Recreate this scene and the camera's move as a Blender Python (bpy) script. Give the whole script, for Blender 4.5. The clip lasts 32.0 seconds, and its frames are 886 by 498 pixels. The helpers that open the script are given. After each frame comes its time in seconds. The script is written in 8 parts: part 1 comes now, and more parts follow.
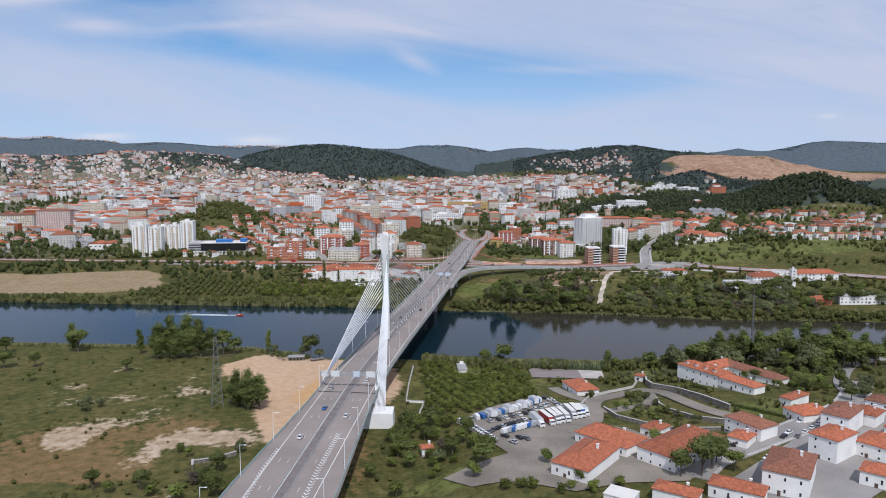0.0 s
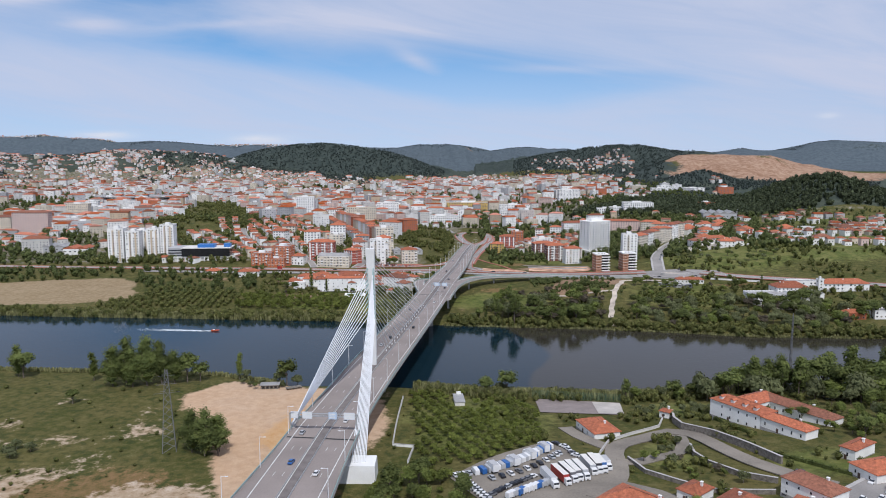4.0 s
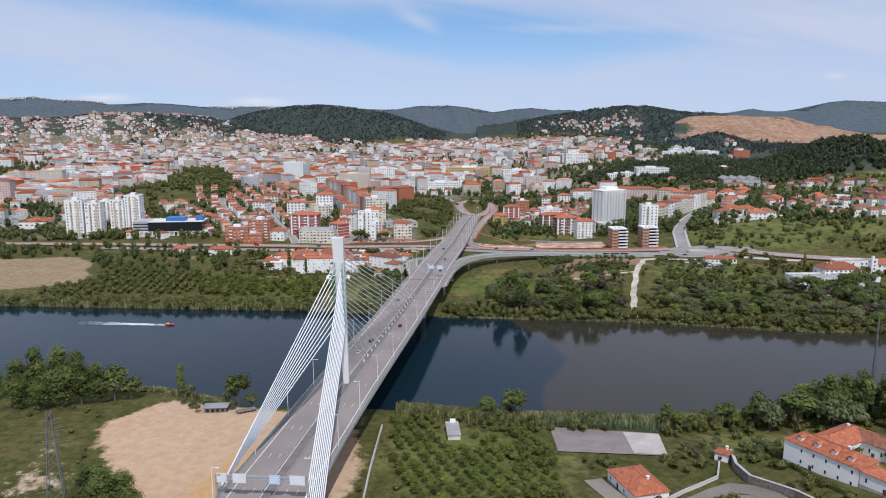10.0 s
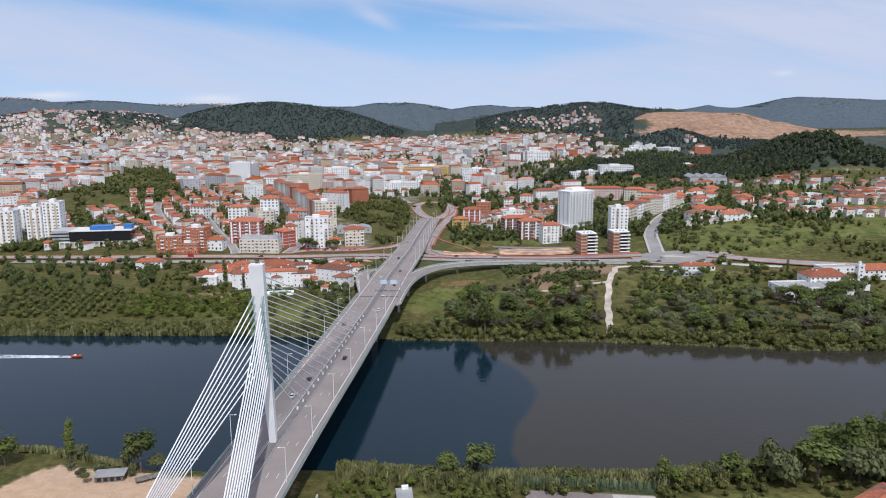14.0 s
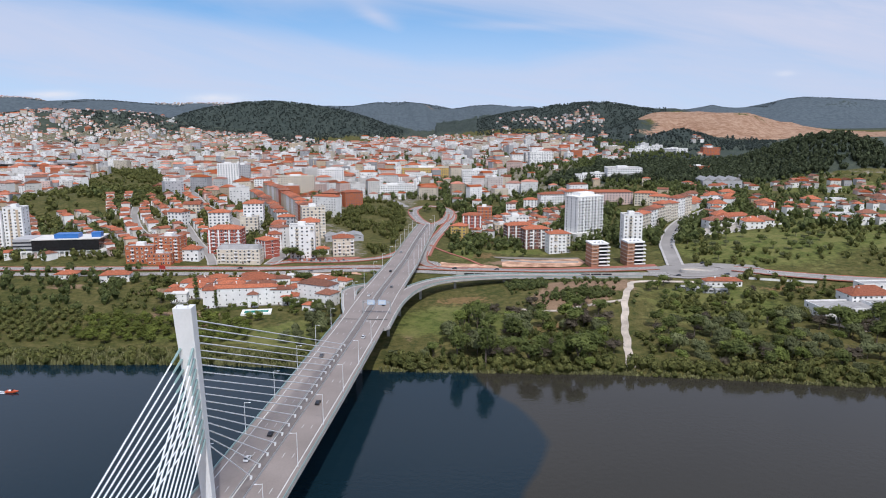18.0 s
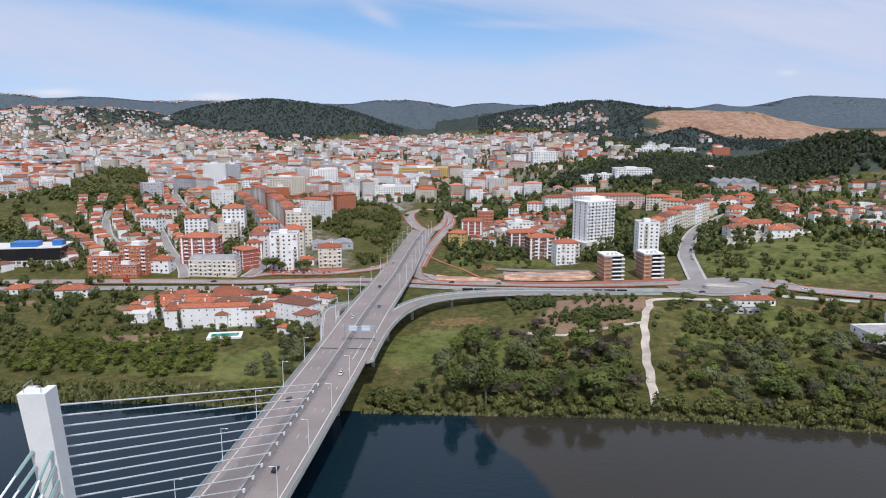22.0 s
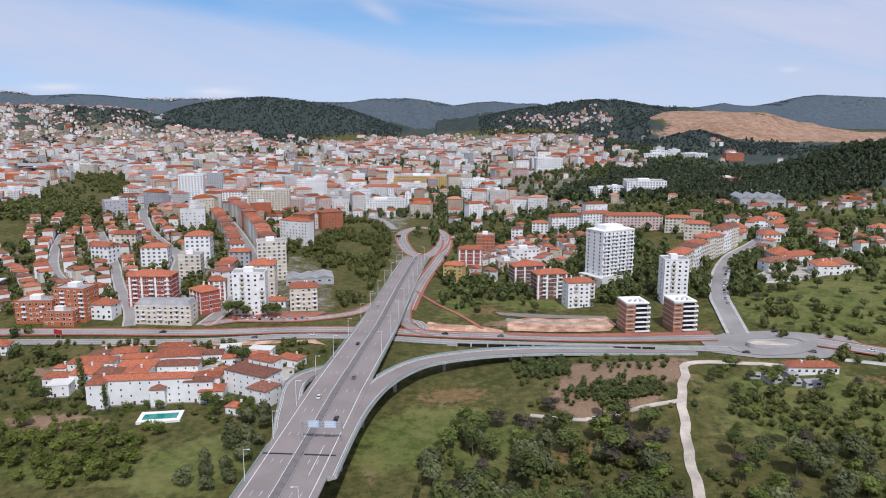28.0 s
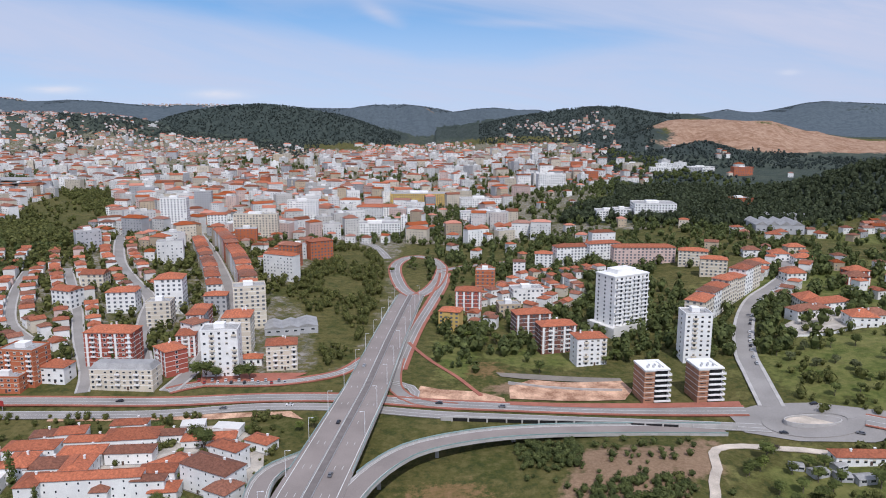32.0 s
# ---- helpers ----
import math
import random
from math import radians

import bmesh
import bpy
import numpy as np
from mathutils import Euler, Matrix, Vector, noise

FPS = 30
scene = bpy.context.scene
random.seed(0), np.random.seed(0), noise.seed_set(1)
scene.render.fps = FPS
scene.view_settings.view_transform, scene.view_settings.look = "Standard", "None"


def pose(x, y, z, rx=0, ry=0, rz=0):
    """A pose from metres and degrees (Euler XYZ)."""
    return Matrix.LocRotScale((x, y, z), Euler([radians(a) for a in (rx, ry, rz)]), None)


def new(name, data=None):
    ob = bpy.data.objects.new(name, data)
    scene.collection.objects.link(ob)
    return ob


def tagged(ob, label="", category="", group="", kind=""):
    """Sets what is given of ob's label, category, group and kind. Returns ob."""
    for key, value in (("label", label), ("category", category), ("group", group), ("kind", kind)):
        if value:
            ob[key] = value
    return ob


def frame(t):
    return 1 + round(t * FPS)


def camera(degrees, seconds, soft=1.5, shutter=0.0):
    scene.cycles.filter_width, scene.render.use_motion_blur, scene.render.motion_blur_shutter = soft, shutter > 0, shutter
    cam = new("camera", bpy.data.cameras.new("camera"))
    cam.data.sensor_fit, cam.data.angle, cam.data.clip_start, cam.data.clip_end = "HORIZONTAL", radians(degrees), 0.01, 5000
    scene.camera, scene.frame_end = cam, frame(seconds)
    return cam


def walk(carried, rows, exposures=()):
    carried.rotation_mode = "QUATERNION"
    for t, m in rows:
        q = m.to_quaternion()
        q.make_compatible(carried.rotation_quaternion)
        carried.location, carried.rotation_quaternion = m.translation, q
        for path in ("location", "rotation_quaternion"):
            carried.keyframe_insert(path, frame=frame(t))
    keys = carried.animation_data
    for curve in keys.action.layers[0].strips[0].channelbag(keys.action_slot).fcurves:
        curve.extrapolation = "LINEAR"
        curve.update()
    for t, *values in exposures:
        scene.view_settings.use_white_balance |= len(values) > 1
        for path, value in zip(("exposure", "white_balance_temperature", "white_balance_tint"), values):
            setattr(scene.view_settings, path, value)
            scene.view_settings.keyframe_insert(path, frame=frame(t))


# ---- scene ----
cam = camera(64.0, 32.0, soft=1.0)
PATH = [
    (0, pose(0.00, 0.00, 134.56, 83.144, 0, -0.000) @ pose(0, 0, 0, 0, 0, 0.06)),
    (1, pose(0.77, 15.12, 134.74, 83.146, 0, -0.067) @ pose(0, 0, 0, 0, 0, 0.06)),
    (2, pose(1.45, 30.01, 134.97, 83.163, 0, -0.105) @ pose(0, 0, 0, 0, 0, 0.06)),
    (3, pose(2.10, 44.61, 135.24, 83.051, 0, -0.043) @ pose(0, 0, 0, 0, 0, 0.11)),
    (6, pose(5.32, 89.06, 135.89, 83.155, 0, 0.046) @ pose(0, 0, 0, 0, 0, 0.08)),
    (7, pose(6.38, 104.16, 135.92, 83.166, 0, 0.102) @ pose(0, 0, 0, 0, 0, 0.05)),
    (8, pose(7.25, 119.36, 135.69, 83.135, 0, 0.135) @ pose(0, 0, 0, 0, 0, 0.00)),
    (8.5, pose(7.64, 126.93, 135.55, 82.257, 0, 0.152) @ pose(0, 0, 0, 0, 0, -0.01)),
    (9, pose(7.97, 134.47, 135.46, 80.489, 0, 0.173) @ pose(0, 0, 0, 0, 0, -0.06)),
    (9.5, pose(8.29, 141.99, 135.47, 80.142, 0, 0.185) @ pose(0, 0, 0, 0, 0, -0.03)),
    (10, pose(8.63, 149.48, 135.56, 80.087, 0, 0.175) @ pose(0, 0, 0, 0, 0, -0.01)),
    (11, pose(9.43, 164.35, 136.00, 80.042, 0, 0.101) @ pose(0, 0, 0, 0, 0, 0.03)),
    (11.5, pose(9.86, 171.71, 136.10, 80.002, 0, 0.136) @ pose(0, 0, 0, 0, 0, -0.03)),
    (12, pose(10.39, 179.11, 136.10, 79.932, 0, -0.856) @ pose(0, 0, 0, 0, 0, -0.05)),
    (12.3, pose(10.75, 183.59, 136.09, 79.921, 0, -0.921) @ pose(0, 0, 0, 0, 0, -0.09)),
    (12.5, pose(11.03, 186.60, 136.07, 79.909, 0, -0.841) @ pose(0, 0, 0, 0, 0, -0.07)),
    (13, pose(11.83, 194.22, 135.96, 79.900, 0, -1.853) @ pose(0, 0, 0, 0, 0, -0.12)),
    (13.5, pose(12.63, 201.79, 135.76, 79.886, 0, -3.054) @ pose(0, 0, 0, 0, 0, -0.18)),
    (14, pose(13.35, 209.27, 135.51, 79.858, 0, -3.060) @ pose(0, 0, 0, 0, 0, -0.21)),
    (14.5, pose(14.05, 216.73, 135.33, 79.870, 0, -3.057) @ pose(0, 0, 0, 0, 0, -0.19)),
    (16.5, pose(17.07, 245.86, 134.92, 79.888, 0, -3.010) @ pose(0, 0, 0, 0, 0, -0.19)),
    (19, pose(21.87, 283.64, 134.74, 79.803, 0, -2.953) @ pose(0, 0, 0, 0, 0, -0.06)),
    (21, pose(25.33, 313.50, 134.46, 79.760, 0, -2.903) @ pose(0, 0, 0, 0, 0, -0.01)),
    (23, pose(28.65, 342.85, 133.95, 79.690, 0, -2.879) @ pose(0, 0, 0, 0, 0, 0.02)),
    (25.5, pose(32.95, 379.35, 137.29, 79.514, 0, -2.860) @ pose(0, 0, 0, 0, 0, -0.00)),
    (28, pose(36.97, 416.39, 150.03, 79.423, 0, -2.826) @ pose(0, 0, 0, 0, 0, 0.17)),
    (30, pose(39.88, 445.06, 161.26, 79.433, 0, -2.830) @ pose(0, 0, 0, 0, 0, 0.17)),
    (32, pose(43.37, 473.43, 171.54, 79.620, 0, -2.803) @ pose(0, 0, 0, 0, 0, 0.21)),
]
walk(cam, PATH, [(0, -0.20, 6000, 12), (10, -0.14, 6000, 12), (20, -0.06, 6050, 13), (32, -0.15, 5950, 14)])

# ---- world and sun ----
world = bpy.data.worlds.new("sky")
scene.world = world
world.use_nodes = True
wt = world.node_tree
for n in list(wt.nodes):
    wt.nodes.remove(n)
SUN_EL, SUN_AZ = radians(54), Vector((0.20, -0.98, 0)).normalized()


def wnode(kind, **sets):
    n = wt.nodes.new(kind)
    for k, v in sets.items():
        n.inputs[k].default_value = v
    return n


sky = wnode("ShaderNodeTexSky")
sky.sky_type, sky.sun_disc = "NISHITA", False
sky.sun_elevation = SUN_EL
sky.sun_rotation = math.atan2(SUN_AZ.x, SUN_AZ.y)
sky.altitude, sky.air_density, sky.dust_density, sky.ozone_density = 100, 1.0, 0.4, 3.0
wout, wbg = wnode("ShaderNodeOutputWorld"), wnode("ShaderNodeBackground", Strength=0.11)
wco = wnode("ShaderNodeTexCoord")
wsep = wnode("ShaderNodeSeparateXYZ")
wt.links.new(wco.outputs["Generated"], wsep.inputs[0])
# the clear sky is looked up a little higher: dry air, deep blue down to the hills
wlift = wnode("ShaderNodeVectorMath")
wlift.operation = "ADD"
wlift.inputs[1].default_value = (0.0, 0.0, 0.09)
wt.links.new(wco.outputs["Generated"], wlift.inputs[0])
wt.links.new(wlift.outputs[0], sky.inputs["Vector"])


def wmath(op, a, b=None, clamp=False):
    n = wt.nodes.new("ShaderNodeMath")
    n.operation, n.use_clamp = op, clamp
    for i, v in enumerate((a, b)):
        if v is None:
            continue
        if isinstance(v, (int, float)):
            n.inputs[i].default_value = v
        else:
            wt.links.new(v, n.inputs[i])
    return n.outputs[0]


# directions over the northern horizon: sideways and upwards per metre ahead
fore = wmath("MAXIMUM", wsep.outputs["Y"], 0.12)
side_u, rise = wmath("DIVIDE", wsep.outputs["X"], fore), wmath("DIVIDE", wsep.outputs["Z"], fore)


def wramp(src, stops):
    r = wt.nodes.new("ShaderNodeValToRGB")
    el = r.color_ramp.elements
    for i, (p, c) in enumerate(stops):
        e = el[i] if i < 2 else el.new(p)
        e.position, e.color = p, (*c, 1)
    wt.links.new(src, r.inputs[0])
    return r.outputs[0]


def wnoise(fx, fy, tilt, scale, detail, rough, warp, shift=0.0):
    """Streaked noise, drawn out along lines that fall to the east."""
    com = wt.nodes.new("ShaderNodeCombineXYZ")
    wt.links.new(wmath("MULTIPLY", side_u, fx), com.inputs[0])
    wt.links.new(wmath("MULTIPLY", wmath("ADD", rise, wmath("MULTIPLY", side_u, tilt)), fy), com.inputs[1])
    com.inputs[2].default_value = shift
    n = wnode("ShaderNodeTexNoise", Scale=scale, Detail=detail, Roughness=rough, Distortion=warp)
    wt.links.new(com.outputs[0], n.inputs["Vector"])
    return n.outputs["Fac"]


def puff(u0, r0, wu, wr, tilt=0.0):
    """A soft-edged spot of cloud in those directions."""
    du = wmath("DIVIDE", wmath("SUBTRACT", side_u, u0), wu)
    dr = wmath("DIVIDE", wmath("SUBTRACT", wmath("ADD", rise, wmath("MULTIPLY", wmath("SUBTRACT", side_u, u0), tilt)), r0), wr)
    return wmath("EXPONENT", wmath("MULTIPLY", wmath("ADD", wmath("MULTIPLY", du, du), wmath("MULTIPLY", dr, dr)), -1.0))


# a veil of cirrus with one clear streak in it: its height, half width and depth from west to east
along_u = wmath("MULTIPLY", wmath("ADD", side_u, 0.8), 0.625, True)
streak = wt.nodes.new("ShaderNodeSeparateColor")
wt.links.new(wramp(along_u, [(0.0, (0.190, 0.030, 0.20)), (0.20, (0.178, 0.028, 0.40)), (0.31, (0.164, 0.028, 0.95)), (0.41, (0.143, 0.032, 1.0)), (0.51, (0.126, 0.042, 1.0)), (0.60, (0.116, 0.034, 0.85)), (0.68, (0.114, 0.018, 0.50)), (0.76, (0.114, 0.010, 0.0))]), streak.inputs[0])
fine_n, broad_n = wnoise(2.2, 15.0, 0.16, 1.0, 9.0, 0.62, 0.9), wnoise(1.0, 5.0, 0.10, 1.3, 5.0, 0.55, 0.6, 3.0)
gap_d = wmath("DIVIDE", wmath("SUBTRACT", wmath("ADD", rise, wmath("MULTIPLY", wmath("SUBTRACT", broad_n, 0.5), 0.035)), streak.outputs[0]), streak.outputs[1])
gap = wmath("MULTIPLY", wmath("EXPONENT", wmath("MULTIPLY", wmath("POWER", wmath("ABSOLUTE", gap_d), 2.6), -0.8)), streak.outputs[2])
high_gap = wmath("MULTIPLY", puff(-0.42, 0.235, 0.16, 0.032, 0.05), 1.0)
veil = wmath("ADD", wmath("ADD", 0.86, wmath("MULTIPLY", wmath("SUBTRACT", fine_n, 0.5), 0.95)), wmath("MULTIPLY", wmath("SUBTRACT", broad_n, 0.5), 0.5))
veil = wmath("SUBTRACT", veil, wmath("ADD", wmath("MULTIPLY", gap, 0.80), high_gap))
broken = wmath("ADD", 0.25, wmath("MULTIPLY", fine_n, 1.3))
for u0, r0, wu, wr_, tilt, k in ((-0.035, 0.138, 0.030, 0.011, 0.45, 0.62), (-0.48, 0.187, 0.045, 0.010, 0.02, 0.7), (-0.54, 0.225, 0.07, 0.008, -0.06, 0.8), (-0.33, 0.186, 0.10, 0.006, -0.06, 0.4), (-0.12, 0.192, 0.14, 0.014, 0.16, 0.45), (0.16, 0.129, 0.10, 0.006, 0.0, 0.35)):
    veil = wmath("ADD", veil, wmath("MULTIPLY", wmath("MULTIPLY", puff(u0, r0, wu, wr_, tilt), broken), k))
low = wmath("SUBTRACT", 1.0, wmath("MULTIPLY", rise, 6.5, True), True)
fac = wmath("MULTIPLY", wmath("MAXIMUM", wmath("MAXIMUM", veil, 0.03), wmath("MULTIPLY", low, 0.95)), 0.92, True)
wmix = wt.nodes.new("ShaderNodeMixRGB")
wmix.inputs[2].default_value = (5.95, 6.25, 7.35, 1)
wt.links.new(fac, wmix.inputs[0])
wclear = wt.nodes.new("ShaderNodeMixRGB")
wclear.blend_type = "MULTIPLY"
wclear.inputs[0].default_value, wclear.inputs[2].default_value = 1.0, (1.0, 1.26, 1.32, 1)
wt.links.new(sky.outputs[0], wclear.inputs[1])
wt.links.new(wclear.outputs[0], wmix.inputs[1])
# small white cumulus heads behind the western ridge
heads = wmath("MULTIPLY", wmath("MULTIPLY", wmath("ADD", wmath("ADD", puff(-0.47, 0.0375, 0.035, 0.0050), puff(-0.255, 0.0320, 0.036, 0.0060)), wmath("MULTIPLY", puff(0.535, 0.0665, 0.014, 0.004), 0.6)), wmath("MULTIPLY", wnoise(14.0, 60.0, 0.0, 1.6, 5.0, 0.6, 0.3, 7.0), 1.9)), 1.0, True)
wtop = wt.nodes.new("ShaderNodeMixRGB")
wtop.inputs[2].default_value = (7.2, 7.4, 7.9, 1)
wt.links.new(heads, wtop.inputs[0])
wt.links.new(wmix.outputs[0], wtop.inputs[1])
wt.links.new(wtop.outputs[0], wbg.inputs["Color"])
wt.links.new(wbg.outputs[0], wout.inputs["Surface"])

sun = new("sun", bpy.data.lights.new("sun", "SUN"))
sun.data.energy, sun.data.angle, sun.data.color = 3.4, radians(0.6), (1.0, 0.95, 0.87)
sun_dir = Vector((SUN_AZ.x * math.cos(SUN_EL), SUN_AZ.y * math.cos(SUN_EL), math.sin(SUN_EL)))
sun.matrix_world = Matrix.Translation((0, 300, 900)) @ sun_dir.to_track_quat("Z", "Y").to_matrix().to_4x4()
scene.view_settings.exposure = 0.0


# ---- ground shape ----
def lerp(v, xs, ys):
    return np.interp(v, xs, ys)


def smooth(a, b, v):
    t = np.clip((v - a) / (b - a), 0, 1)
    return t * t * (3 - 2 * t)


def shore_far(x):
    return lerp(x, [-3000, -338, -203, -93, 1, 70, 134, 208, 250, 306, 700, 3000], [900, 672, 663, 656, 640, 633, 627, 612, 602, 600, 560, 500])


def shore_near(x):
    return lerp(x, [-3000, -324, -200, -134, -90, -62, -11, 30, 103, 150, 200, 300, 700, 3000], [620, 508, 500, 494, 476, 474, 470, 464, 458, 464, 482, 488, 430, 300])


def bump(x, y, cx, cy, rx, ry, h):
    return h * np.exp(-((x - cx) / rx) ** 2 - ((y - cy) / ry) ** 2)


# ridges north of the city: metres ahead of the origin below, run-up, run-down, height kept behind, then sideways slope and crest height
ORG_X, ORG_Y = 9.4, 164.0
RIDGES = {
    "last": (4430, 700, 300, 0.95, [-0.731, -0.614, -0.575, -0.536, -0.497, -0.459, -0.419, -0.38, -0.341, -0.287, -0.24, -0.208, -0.067, -0.036, 0.003, 0.042, 0.066, 0.093, 0.12, 0.152, 0.175, 0.214, 0.324, 0.394, 0.425, 0.449, 0.472, 0.503, 0.533, 0.564, 0.61, 0.752],
             [302, 292, 299, 285, 275, 255, 268, 261, 244, 241, 244, 234, 227, 248, 251, 234, 210, 227, 234, 221, 224, 190, 190, 207, 231, 214, 214, 244, 271, 282, 271, 255]),
    "pine": (3650, 560, 500, 0.5, [-0.335, -0.279, -0.24, -0.208, -0.177, -0.146, -0.114, -0.075, -0.044, -0.013, 0.019], [121, 186, 217, 228, 234, 228, 214, 186, 152, 110, 65]),
    "villas": (3800, 850, 400, 0.6, [0.074, 0.136, 0.167, 0.206, 0.237, 0.276, 0.3, 0.324, 0.355, 0.394, 0.434], [121, 176, 194, 220, 229, 235, 220, 203, 203, 188, 138]),
    "quarry": (3000, 620, 300, 0.8, [0.255, 0.286, 0.309, 0.328, 0.349, 0.402, 0.473, 0.505, 0.561, 0.615, 0.76], [77, 110, 133, 159, 177, 172, 166, 140, 110, 82, 40]),
    "suburb": (3500, 1000, 350, 0.55, [-0.813, -0.617, -0.57, -0.531, -0.499, -0.467, -0.42, -0.358, -0.326, -0.288, -0.225, -0.147], [179, 170, 165, 170, 184, 197, 189, 179, 168, 133, 106, 78]),
    "knoll": (2300, 330, 330, 0.2, [0.248, 0.287, 0.326, 0.357, 0.38, 0.404, 0.437, 0.484, 0.563], [39, 59, 82, 103, 112, 96, 73, 62, 62]),
}


def ridge(name, x, y, base):
    """Height of one ridge over the plain at these places, nothing where it does not reach."""
    dist, front, back, kept, us, zs = RIDGES[name]
    d = y - ORG_Y
    u = (x - ORG_X) / np.maximum(d, 300)
    crest = lerp(u, us, zs)
    crest = np.where((u < us[0] - 0.03) | (u > us[-1] + 0.03), 0, crest)
    # gullies and spurs bend the line of the slope
    bent = d + front * 0.16 * np.sin(u * 62 + 1.7 * np.sin(u * 23)) + front * 0.08 * np.sin(u * 151 + d * 0.004)
    k = np.where(d < dist, smooth(dist - front, dist, np.minimum(bent, dist)) * 0.6 + 0.4 * smooth(dist - front, dist, d), kept + (1 - kept) * (1 - smooth(dist, dist + back, d)))
    return np.maximum(crest - base, 0) * k


def height(x, y):
    """Ground height of the whole valley, in metres over the river."""
    x, y = np.asarray(x, float), np.asarray(y, float)
    yn, yf = shore_near(x), shore_far(x)
    dn, df = yn - y, y - yf
    # south bank
    s = 4 + 1.5 * smooth(0, 60, dn)
    s = s + smooth(-22, 30, x) * lerp(dn, [0, 20, 60, 110, 165, 400], [-1.5, -1, 2, 7, 11, 14])
    s = s + smooth(100, 150, x) * smooth(40, 80, dn) * 3
    s = s * smooth(-4, 7, dn) - 3 * (1 - smooth(-4, 7, dn))
    # north bank
    n = lerp(df, [0, 12, 60, 100, 200, 260, 700, 1300, 2000, 2700, 3600], [1.2, 2.2, 5, 7.5, 12, 14, 17, 28, 48, 70, 94])
    n = n + smooth(120, 420, x) * smooth(40, 330, df) * 22
    n = n + bump(x, y, -360, 1190, 230, 190, 30) + bump(x, y, -190, 1010, 110, 110, 9)
    n = n + bump(x, y, 148, 766, 44, 34, 7.5)
    n = n + bump(x, y, 775, 1500, 125, 130, 62) + bump(x, y, 1300, 1850, 300, 300, 24)
    if np.any(y > 1700):
        n = n + np.max([ridge(k, x, y, n) for k in RIDGES], axis=0)
    n = n * smooth(-4, 7, df) - 3 * (1 - smooth(-4, 7, df))
    mid = (yn + yf) / 2
    return np.where(y < mid, s, n)


def ground(x, y):
    return float(height(x, y))


# ---- materials ----
def mat(name, base, rough=0.8, metal=0.0, var=0.12, scale=0.5, bump_d=0.0, second=None, fine=8.0):
    """A plain painted or mineral surface: grain and stains at two sizes in world metres."""
    m = bpy.data.materials.new(name)
    m.use_nodes = True
    t = m.node_tree
    b = t.nodes["Principled BSDF"]
    b.inputs["Roughness"].default_value, b.inputs["Metallic"].default_value = rough, metal
    geo = t.nodes.new("ShaderNodeTexCoord")
    n1, n2 = t.nodes.new("ShaderNodeTexNoise"), t.nodes.new("ShaderNodeTexNoise")
    n1.inputs["Scale"].default_value, n2.inputs["Scale"].default_value = scale, scale * fine
    n1.inputs["Detail"].default_value = n2.inputs["Detail"].default_value = 5
    info = t.nodes.new("ShaderNodeObjectInfo")
    for n in (n1, n2):
        t.links.new(geo.outputs["Object"], n.inputs["Vector"])
    add = t.nodes.new("ShaderNodeMath")
    add.operation = "MULTIPLY_ADD"
    t.links.new(n2.outputs["Fac"], add.inputs[0])
    add.inputs[1].default_value = 0.5
    t.links.new(n1.outputs["Fac"], add.inputs[2])
    ramp = t.nodes.new("ShaderNodeValToRGB")
    c2 = second or base
    ramp.color_ramp.elements[0].position, ramp.color_ramp.elements[1].position = 0.55, 0.95
    ramp.color_ramp.elements[0].color = (*[c * (1 - var) for c in base], 1)
    ramp.color_ramp.elements[1].color = (*[min(1, c * (1 + var)) for c in c2], 1)
    t.links.new(add.outputs[0], ramp.inputs[0])
    t.links.new(ramp.outputs[0], b.inputs["Base Color"])
    if bump_d:
        bp = t.nodes.new("ShaderNodeBump")
        bp.inputs["Distance"].default_value = bump_d
        t.links.new(n2.outputs["Fac"], bp.inputs["Height"])
        t.links.new(bp.outputs[0], b.inputs["Normal"])
    return m


M = {
    "asphalt": mat("asphalt", (0.255, 0.217, 0.197), 0.9, var=0.14, scale=0.05, fine=30),
    "road": mat("road", (0.270, 0.252, 0.236), 0.9, var=0.18, scale=0.05, fine=30),
    "concrete": mat("concrete", (0.42, 0.40, 0.38), 0.85, var=0.15, scale=0.2),
    "white_paint": mat("white_paint", (0.80, 0.80, 0.79), 0.5, var=0.04, scale=0.2),
    "steel_green": mat("steel_green", (0.30, 0.42, 0.40), 0.5, 0.3, var=0.1),
    "cable": mat("cable", (0.78, 0.79, 0.80), 0.45, var=0.03),
}


def mesh(name, verts, faces, material, smooth_it=False):
    me = bpy.data.meshes.new(name)
    me.from_pydata([tuple(v) for v in verts], [], [tuple(f) for f in faces])
    for m in (material if isinstance(material, (list, tuple)) else [material]):
        me.materials.append(m)
    if smooth_it:
        me.polygons.foreach_set("use_smooth", [True] * len(me.polygons))
    me.update()
    return me


# ---- ground and river ----
def spaced(a, b, dense0, dense1, step, grow=1.12):
    mid = list(np.arange(dense0, dense1 + step, step))
    s, v, hi = step, mid[-1], []
    while v < b:
        s *= grow
        v += s
        hi.append(v)
    s, v, lo = step, mid[0], []
    while v > a:
        s *= grow
        v -= s
        lo.append(v)
    return np.array(lo[::-1] + mid + hi)


# ---- more materials ----
def grey(v, warm=0.0):
    return (v * (1 + warm), v, v * (1 - warm))


